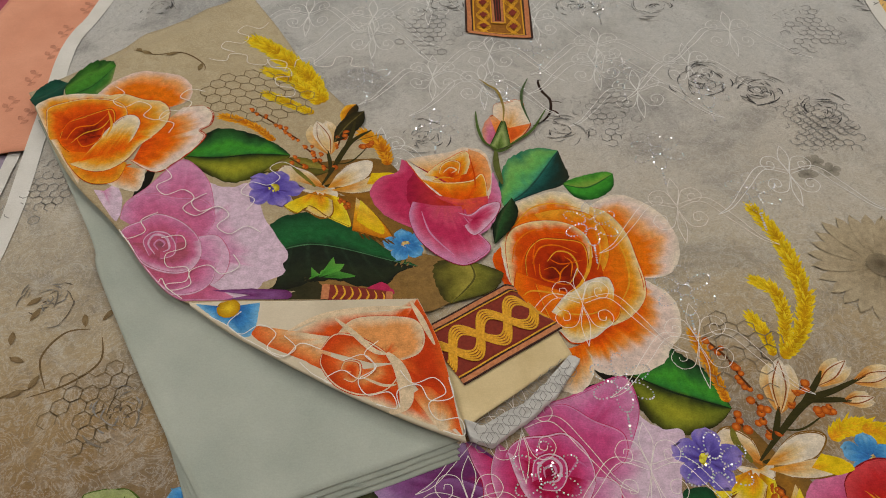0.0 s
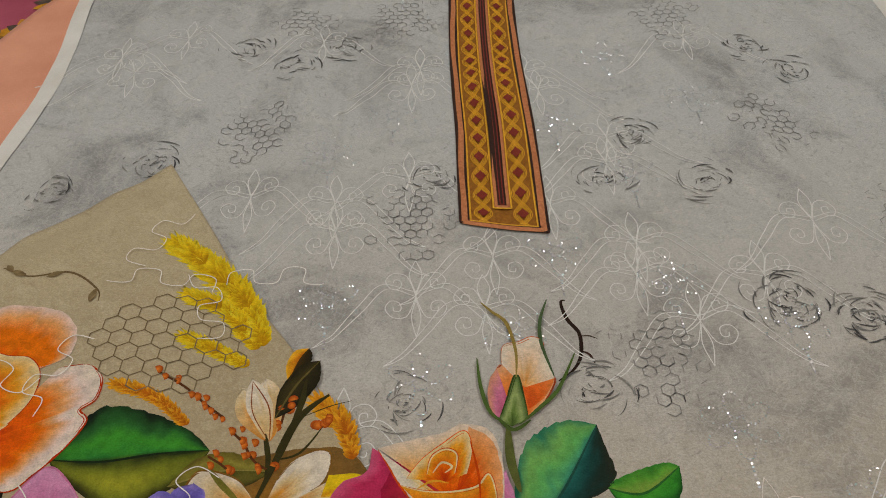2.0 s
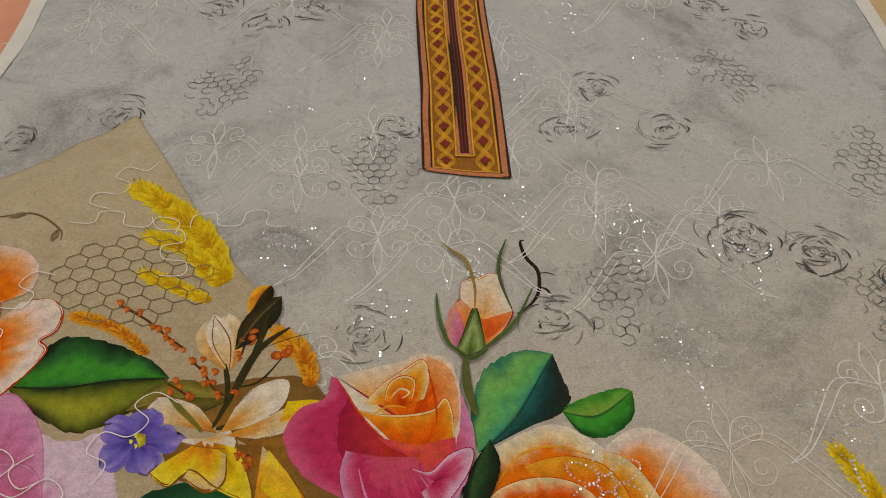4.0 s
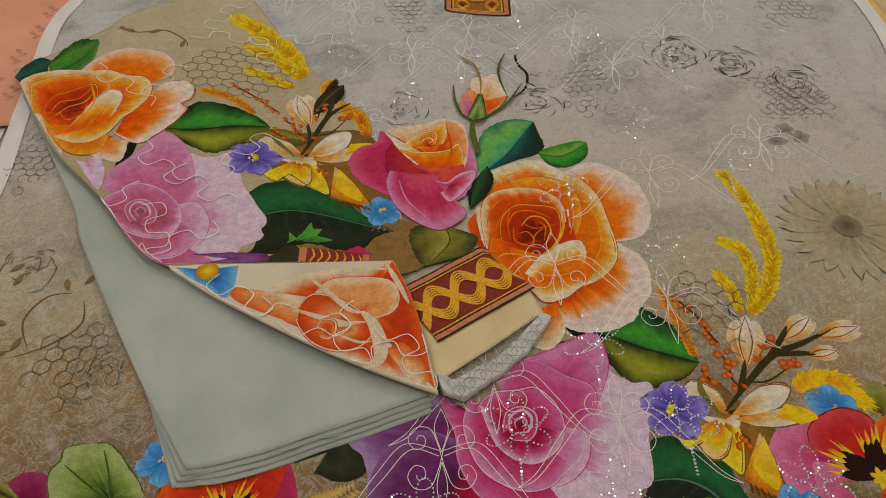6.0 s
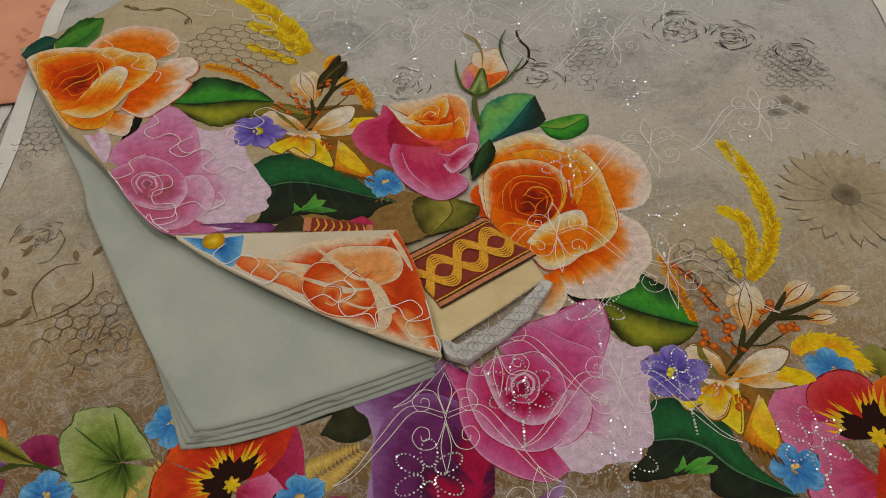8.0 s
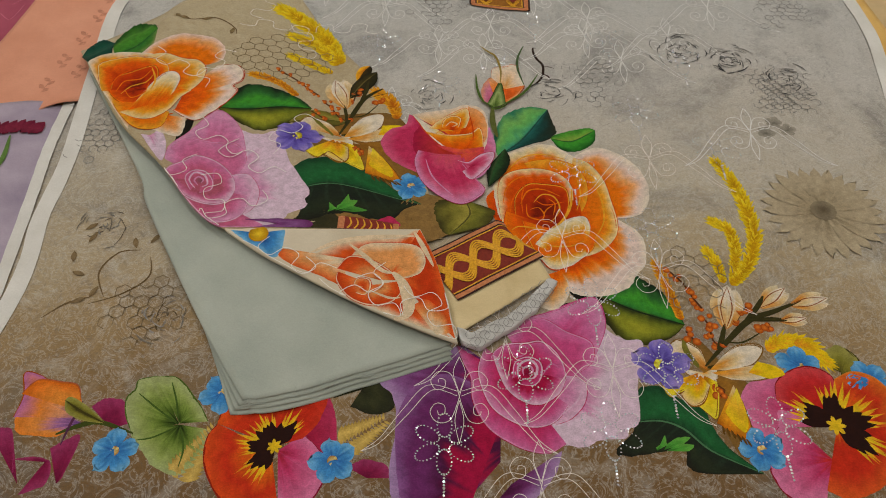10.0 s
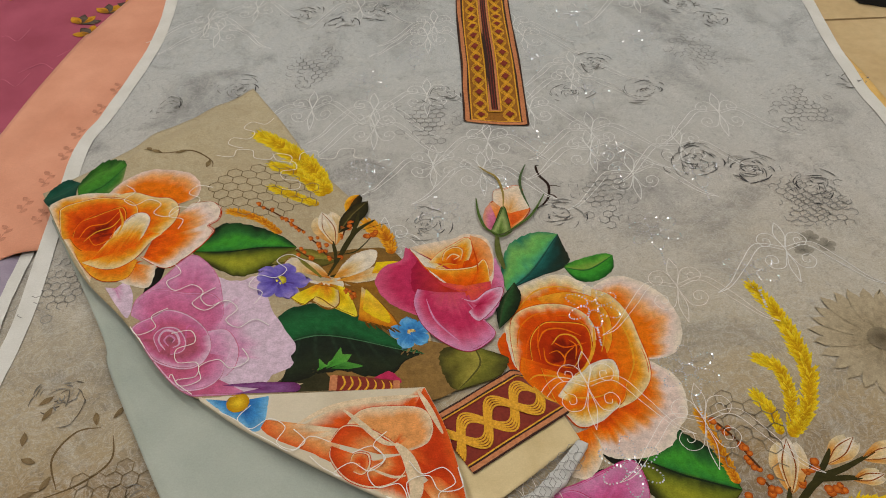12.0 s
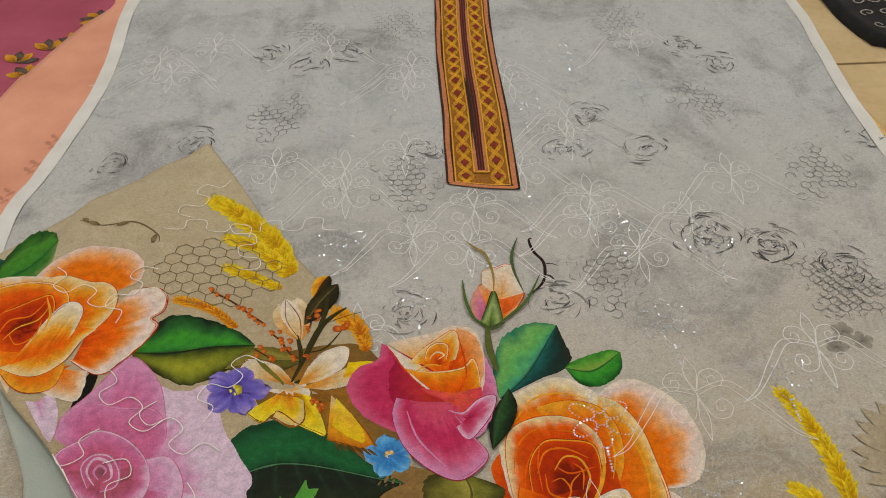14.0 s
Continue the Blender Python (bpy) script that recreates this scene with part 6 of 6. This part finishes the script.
PL = curve([(0.2756, 1.281), (0.2764, 1.358), (0.2782, 1.453), (0.2771, 1.545), (0.2776, 1.621), (0.2805, 1.723), (0.2842, 1.815)]+[(0.285, 1.94)], 80)
placket, poff, ph, pcord = braid("neck_placket", PL, 0.094, shirt_z, shirt, 0.0018, "brown and gold woven neck placket", 0.011, True)
BRONZE = cloth_mat("bronze_braid", dye(112, 66, 12), dye(142, 92, 22), 300, 0.7, 0.5)
part("braid_field", ph(0.070, 0.0023), BRONZE, placket)
CELLS = 19
for side in (-1, 1):
    for k in range(1, CELLS):
        acc = Acc()
        t, vv = k / CELLS, side * 0.0215
        o_ = [poff(t - 0.0135, vv), poff(t, vv + 0.0068), poff(min(1, t + 0.0135), vv), poff(t, vv - 0.0068)]
        acc.v += [(x, y, shirt_z(x, y) + 0.0044) for x, y in o_]
        acc.c += [(1, 1, 1)] * 4
        acc.f.append((0, 1, 2, 3))
        part("diamond", acc, MAROON, placket)
    for arm in (-1, 1):
        for c_ in (-1.5, -0.5, 0.5, 1.5):
            pts = [poff(0.02 + 0.98 * i / 300, side * 0.0215 + arm * 0.0072 * math.cos(math.pi * CELLS * (0.02 + 0.98 * i / 300)) + c_ * 0.0018) for i in range(301)]
            part("gold_cord", Acc().ribbon(pts, 0.0011, shirt_z, 0.0030 + 0.0002 * arm, (1, 1, 1), 0.0008), GOLD, placket)
part("slit", Acc().ribbon([poff(0.075 + 0.925 * i / 90, 0) for i in range(91)], 0.017, shirt_z, 0.0036, (1, 1, 1), 0.0003), DARK, placket, "dark brown neck slit")
for v_, w_, m_, up_ in ((0.0098, 0.0022, GOLD, 0.0044), (0.0066, 0.0036, COPPER, 0.0042), (0.0020, 0.0014, MAROON, 0.0040)):
    part("slit_cord", Acc().ribbon(pcord(v_, 0.068 + (0.0098 - v_) / 0.67), w_, shirt_z, up_, (1, 1, 1), 0.0007), m_, placket)

CB = [(0.1877 + 0.1011 * i / 40, 0.7352 + 0.0643 * i / 40) for i in range(41)]
band, boff, bh, bcord = braid("border_band", CB, 0.0759, cuff_z, panel, 0.0015, "brown and gold woven cuff border")
part("braid_field", bh(0.0516, 0.0019), MAROON, band)
for arm in (-1, 1):
    for c_ in range(-2, 3):
        pts = [boff(i / 60, arm * 0.0174 * math.cos(math.pi * 3.6 * i / 60 + 0.4) + c_ * 0.0032) for i in range(61)]
        part("gold_cord", Acc().ribbon(pts, 0.0022, cuff_z, 0.0028 + 0.0005 * arm, (1, 1, 1), 0.0010), GOLD, band)
SB = [(0.0708 + 0.0585 * i / 8, 0.806) for i in range(9)]
part("border_end", Acc().ribbon(SB, 0.020, panel_z, 0.0009, (1, 1, 1), 0.0004), MAROON, panel)
acc = Acc()
for q in range(7):
    acc.ribbon(curve([(0.0758 + q * 0.008, 0.797), (0.0798 + q * 0.008, 0.806), (0.0768 + q * 0.008, 0.815)], 8), 0.0022, panel_z, 0.0014, (1, 1, 1), 0.0006)
part("gold_lattice", acc, GOLD, panel)
for x_ in (0.0678, 0.1323):
    part("copper_cord", Acc().ribbon([(x_, 0.796), (x_, 0.816)], 0.008, panel_z, 0.0012, (1, 1, 1), 0.0008), COPPER, panel)

# ---- grey line prints ----
SEPIA = dye(104, 84, 56)
HEXES = [(0.1742, 1.303), (0.6097, 1.436), (-0.0141, 1.465), (0.6676, 1.057), (0.1645, 1.711), (0.5367, 1.683), (0.7234, 1.277), (0.0305, 1.701)] + [(0.4886, 0.7523), (-0.1463, 0.6897), (-0.2881, 0.9847), (0.6645, 1.082), (0.4113, 1.106)]
rng = random.Random(5)
for k, (x_, y_) in enumerate(HEXES):
    acc = Acc()
    r_ = 0.0070 if y_ > 0.98 else 0.0095
    tone = mix(dye(136, 134, 133), dye(126, 108, 80), sstep((0.95 - y_) / 0.3))
    for i in range(-5, 6):
        for j in range(-5, 6):
            cx, cy = x_ + r_ * 1.732 * (i + 0.5 * (j % 2)), y_ + r_ * 1.5 * j
            if math.hypot(cx - x_, (cy - y_) * 0.8) > 0.033 + 0.020 * nz(i * 0.9, j * 0.9, k * 3.7) * 2:
                continue
            for q in range(6):
                if rng.random() < (0.34 if y_ > 0.98 else 0.2):
                    continue
                a0, a1 = radians(30 + 60 * q), radians(90 + 60 * q)
                acc.ribbon([(cx + r_ * math.cos(a0), cy + r_ * math.sin(a0)), (cx + r_ * math.cos(a1), cy + r_ * math.sin(a1))], 0.0010, shirt_z, 0.0008, tone)
    tagged(part("printed_honeycomb", acc, PRINT, shirt), kind="stuff")
acc = Acc()
for i in range(-3, 4):
    for j in range(-3, 4):
        cx, cy = -0.055 + 0.019 * (i + 0.5 * (j % 2)), 1.135 + 0.0165 * j
        if abs(i) + abs(j) > 4:
            continue
        for q in range(6):
            a0, a1 = radians(30 + 60 * q), radians(90 + 60 * q)
            acc.ribbon([(cx + 0.011 * math.cos(a0), cy + 0.011 * math.sin(a0)), (cx + 0.011 * math.cos(a1), cy + 0.011 * math.sin(a1))], 0.0011, panel_z, 0.0007, dye(122, 106, 80))
part("printed_honeycomb", acc, PRINT, panel)
ARCS = [(-0.049, 1.642), (0.626, 1.603), (0.507, 1.34), (0.6056, 1.139), (0.6796, 1.101), (0.6697, 1.549), (0.0232, 1.595), (-0.1286, 1.407), (0.2037, 1.373), (0.3408, 1.079), (0.1687, 1.068), (0.8236, 1.346), (0.5375, 1.153), (0.3969, 1.357), (-0.2265, 1.352), (0.0894, 1.642), (0.4438, 1.438)] + [(-0.1221, 0.6823), (-0.2303, 0.818), (0.6144, 1.145), (0.5438, 1.174)]
for k, (x_, y_) in enumerate(ARCS):
    acc = Acc()
    tone = mix(dye(64, 63, 66), dye(96, 80, 56), sstep((1.0 - y_) / 0.3))
    for q in range(34):
        rr = 0.003 + 0.0009 * q
        a0 = rng.uniform(0, 6.28)
        jx, jy = rng.uniform(-0.010, 0.010), rng.uniform(-0.009, 0.009)
        span = rng.uniform(0.4, 1.5) * (1.0 - 0.35 * q / 34)
        ex, ey = rng.uniform(0.55, 1.25), rng.uniform(0.6, 1.1)
        pts = [(x_ + jx + rr * ex * math.cos(a0 + span * i / 9), y_ + jy + rr * ey * math.sin(a0 + span * i / 9)) for i in range(10)]
        acc.ribbon(pts, 0.0023 * rng.uniform(0.2, 1.0), shirt_z, 0.0007 + q * 0.00001, mix(tone, dye(150, 148, 145), rng.uniform(0.0, 0.85)), 0, True)
    tagged(part("printed_grey_rose", acc, PRINT, shirt), kind="stuff")
# sepia twigs on the beige end
for pts in ([(-0.215, 0.70), (-0.18, 0.715), (-0.155, 0.74), (-0.16, 0.77)], [(-0.20, 0.71), (-0.215, 0.745), (-0.20, 0.775), (-0.175, 0.78)], [(-0.262, 0.68), (-0.24, 0.70), (-0.215, 0.71)]):
    stem("printed_twig", pts, 0.0026, SEPIA, shirt_z, shirt, 1, "sepia printed twig")
for x_, y_, a_ in ((-0.165, 0.79, 60), (-0.18, 0.782, 110), (-0.23, 0.74, 160), (-0.25, 0.76, 100), (-0.24, 0.79, 70), (-0.25, 0.81, 40), (-0.21, 0.725, 250), (-0.235, 0.70, 30)):
    acc = Acc()
    petal(acc, x_, y_, a_, 0.017, 0.0035, (SEPIA, mix(SEPIA, dye(150, 130, 100), 0.5), SEPIA), shirt_z, 0.001, 0.5, 0.2, 0.3, x_ * 90, 8, 5, 0, 0.9)
    part("printed_twig_leaf", acc, PRINT, shirt)
stem("printed_twig", [(-0.23, 1.225), (-0.20, 1.21), (-0.16, 1.215), (-0.13, 1.195), (-0.125, 1.18)], 0.0024, SEPIA, panel_z, panel, 1)
for x_, y_, a_ in ((-0.215, 1.215, 130), (-0.20, 1.21, 160), (-0.165, 1.215, 200), (-0.13, 1.195, 260)):
    acc = Acc()
    petal(acc, x_, y_, a_, 0.017, 0.0035, (SEPIA, dye(130, 112, 80), SEPIA), panel_z, 0.001, 0.5, 0.2, 0.3, x_ * 90, 8, 5, 0, 0.9)
    part("printed_twig_leaf", acc, PRINT, panel)


# ---- chain-stitch embroidery ----
def spiral(cx, cy, r, start, turns, hand, n=30):
    return [(cx + r * (1 - 0.82 * i / (n - 1)) * math.cos(start + hand * turns * 6.283 * i / (n - 1)), cy + r * (1 - 0.82 * i / (n - 1)) * math.sin(start + hand * turns * 6.283 * i / (n - 1))) for i in range(n)]


def scroll(x, y, turn, size, zf, parent):
    acc = Acc()
    ct, st = math.cos(turn), math.sin(turn)
    lines = []
    for side in (-1, 1):
        for up in (-1, 1):
            hook = [(0, 0), (0.07, 0.26), (0.22, 0.60), (0.50, 0.64), (0.66, 0.40), (0.54, 0.18), (0.35, 0.22), (0.33, 0.42), (0.46, 0.46), (0.49, 0.36)]
            lines.append(curve([(side * a, up * b) for a, b in hook], 44))
        for d in (0.0, 0.12):
            lines.append(curve([(side * 0.05, 0.02 + d), (side * (0.62 + d), 0.16 + d), (side * (1.15 + d), -0.45 + d), (side * 1.75, -1.15 + d), (side * 2.15, -1.35)], 34))
        lines.append(curve([(0, 0.1), (side * 0.14, 0.62), (0, 1.05)], 14))
        lines.append(curve([(0, -0.1), (side * 0.10, -0.6), (0, -1.15)], 14))
    for ln in lines:
        acc.ribbon([(x + size * (ct * a - st * b), y + size * (st * a + ct * b)) for a, b in ln], 0.0006 if y < 0.95 else 0.0010, zf, 0.0012 if y < 0.95 else 0.0006, (1, 1, 1), 0.0001)
    return part("embroidered_scroll", acc, THREAD if y < 0.95 else PALETHREAD, parent, "white chain-stitch embroidered scroll")


SCROLLS = [(-0.190, 1.586), (0.056, 1.653), (0.094, 1.283), (-0.006, 1.346), (0.403, 1.385), (0.189, 1.581), (0.340, 1.527), (0.329, 1.316), (0.405, 1.213), (0.528, 1.196), (0.247, 1.171), (0.549, 1.626), (0.462, 0.936), (0.375, 0.618), (0.210, 0.586), (0.290, 0.490), (0.604, 0.984), (0.113, 1.039), (0.447, 0.754), (0.336, 0.804), (0.261, 0.660), (-0.215, 1.625), (0.091, 1.324), (0.179, 1.195), (0.260, 1.244), (0.412, 1.431), (0.413, 1.255), (0.452, 1.148), (0.326, 1.569), (0.602, 1.269), (0.177, 1.548), (0.173, 1.368), (-0.134, 1.670)]
for k, (x_, y_) in enumerate(SCROLLS):
    scroll(x_, y_, 0.25 * nz(k, 5), 0.046 + 0.010 * nz(k, 8), shirt_z, shirt)
for k, (x_, y_, zf_, p_) in enumerate(((-0.05, 0.92, panel_z, panel), (-0.02, 0.87, panel_z, panel), (-0.12, 0.90, panel_z, panel), (-0.03, 1.22, panel_z, panel), (-0.11, 1.22, panel_z, panel), (-0.15, 1.07, panel_z, panel),
                                      (0.05, 0.74, flap_z, flap), (0.11, 0.73, flap_z, flap), (0.15, 0.69, flap_z, flap))):
    for q in range(2):
        walk_pts = [(x_ + 0.02 * math.cos(q * 2.9 + k), y_ + 0.02 * math.sin(q * 2.9 + k))]
        ang = q * 2.6 + k * 1.3
        for i in range(8):
            ang += 1.25 * (1 if (i + q) % 4 < 2 else -1.1) + 0.4 * nz(i, k, q)
            walk_pts.append(CLIPS[zf_](walk_pts[-1][0] + 0.021 * math.cos(ang), walk_pts[-1][1] + 0.018 * math.sin(ang)))
        part("embroidered_curl", Acc().ribbon(curve(walk_pts, 70), 0.0009, zf_, 0.0026, (1, 1, 1), 0.0003), WHITETHREAD, p_, "white chain-stitch embroidered curl")


# ---- sequins ----
SPANGLES = [(0.0914, 1.188), (0.1531, 1.491), (0.3269, 1.247), (0.4384, 1.606), (0.5268, 1.494), (0.351, 1.463), (0.4265, 1.366), (0.0796, 1.41), (0.2544, 1.605), (0.4563, 1.034), (0.5366, 1.138), (0.4351, 1.2), (0.1822, 1.089), (0.1656, 1.791), (0.2728, 1.147), (0.5519, 0.9535)] + [(0.3583, 0.9143), (0.4461, 0.8196), (0.3625, 0.7097), (0.2802, 0.6146), (0.1948, 0.5333), (0.3648, 0.55), (0.4355, 0.6225), (0.5371, 0.5564)]
for k, (x_, y_) in enumerate(SPANGLES):
    acc = Acc()
    r_ = 0.033
    for q in range(6):
        a0 = q * math.pi / 3 + math.pi / 2
        for i in range(20):
            rad = r_ * (0.2 + 0.4 * (1 - math.cos(2 * math.pi * i / 20)))
            side = 0.0075 * math.sin(2 * math.pi * i / 20)
            px = x_ + rad * math.cos(a0) - side * math.sin(a0)
            py = y_ + rad * math.sin(a0) + side * math.cos(a0)
            acc.disc(px, py, 0.0009, mid_z if 0.9 < y_ < 0.95 else shirt_z, 0.0016 if y_ < 0.95 else 0.0012, (1, 1, 1), (1, 1, 1), 7, rng.uniform(0.1, 0.9), rng.uniform(0, 6.28))
    for i in range(8):
        acc.disc(x_ + 0.0008 * nz(i, k), y_ - r_ - 0.0035 * i, 0.0013, mid_z if 0.9 < y_ < 0.95 else shirt_z, 0.0016 if y_ < 0.95 else 0.0012, (1, 1, 1), (1, 1, 1), 7, rng.uniform(0.1, 0.9), rng.uniform(0, 6.28))
    part("sequin_flower", acc, SEQUIN, shirt, "silver iridescent sequin snowflake", False)

# sprigs on the peach, magenta, lavender and black cloths
for k in range(14):
    x_, y_ = -0.305 - 0.035 * (k % 2) - 0.022 * nz(k * 1.7, 3) - 0.16 * max(0.0, (1.42 - 0.028 * k) * -1 + 1.40), 1.44 - 0.028 * k + 0.008 * nz(k * 2.3, 9)
    acc = Acc()
    acc.ribbon([(x_, y_), (x_ + 0.006, y_ + 0.03)], 0.0010, peach_z, 0.0023, dye(190, 130, 108))
    for q in range(4):
        petal(acc, x_ + 0.0015 * q, y_ + 0.008 * q, 90 + (45 if q % 2 else -45), 0.013, 0.004, (dye(188, 126, 103), dye(195, 135, 112), dye(184, 120, 98)), peach_z, 0.0024, 0.5, 0.1, 0.2, q, 6, 5, 0, 0.9)
    part("printed_sprig", acc, PRINT, peach)
for k in range(9):
    x0, y0 = -0.62 + 0.05 * (k % 4), 1.2 + 0.05 * k
    pts = curve([(x0, y0), (x0 + 0.03, y0 + 0.03 + 0.02 * nz(k, 1)), (x0 + 0.06, y0 + 0.01), (x0 + 0.07, y0 + 0.05)], 24)
    part("embroidered_curl", Acc().ribbon(pts, 0.0012, lambda x, y: FLOOR + 0.006 + 0.0018 * nz(x * 7, y * 7, 81) + 0.0022 * nz(x * 16 + y * 9, y * 5, 82), 0.001, (1, 1, 1), 0.0003), MAGTHREAD, magenta)
mz = lambda x, y: FLOOR + 0.006 + 0.0018 * nz(x * 7, y * 7, 81) + 0.0022 * nz(x * 16 + y * 9, y * 5, 82)
for k, (x_, y_, a_) in enumerate(((-0.42, 1.70, 30), (-0.38, 1.72, 80), (-0.46, 1.66, 20), (-0.43, 1.62, 60), (-0.62, 1.80, 140), (-0.36, 1.80, 100))):
    acc = Acc()
    for q in range(4):
        petal(acc, x_, y_, a_ + q * 38, 0.035, 0.009, (dye(60, 40, 34), dye(186, 126, 30), dye(200, 150, 50)) if q % 2 else (dye(50, 44, 40), dye(96, 84, 76), dye(60, 44, 40)), mz, 0.0015 + q * STEP, 0.5, 0.1, 0.3, q + k, 8, 6, 0, 0.9)
    part("printed_sprig", acc, PRINT, magenta)
lz = lambda x, y: FLOOR + 0.0145 + 0.003 * nz(x * 11, y * 6, 91) - 0.013 * sstep((x + 0.40) / 0.05)
acc = Acc()
for q in range(9):
    petal(acc, -0.46 + 0.011 * q, 1.0 + 0.002 * q + 0.004 * nz(q, 3), 250 + 20 * nz(q, 7), 0.03, 0.008, (dye(90, 20, 44), dye(120, 36, 60), dye(96, 24, 46)), lz, 0.0015, 0.5, 0.2, 0.3, q, 8, 5)
part("embroidered_border", acc, PRINT, lav, "dark maroon flower border")
for pts in ([(-0.405, 0.98), (-0.40, 0.94), (-0.405, 0.90), (-0.395, 0.87)], [(-0.425, 0.98), (-0.43, 0.93), (-0.42, 0.88)], [(-0.39, 0.86), (-0.41, 0.87), (-0.43, 0.86), (-0.42, 0.85), (-0.40, 0.852)]):
    stem("embroidered_stem", pts, 0.008, dye(90, 120, 60), lz, lav, 2)
bz = lambda x, y: FLOOR + 0.022 + 0.006 * nz(x * 20, y * 20, 97)
acc = Acc()
for q in range(14):
    acc.ribbon(spiral(0.985 + 0.03 * (q % 4), 1.66 + 0.045 * (q // 4), 0.014, q, 1.1, 1 if q % 2 else -1, 18), 0.003, bz, 0.001, dye(150, 146, 136))
part("printed_scrolls", acc, PRINT, blk, "pale scroll print")
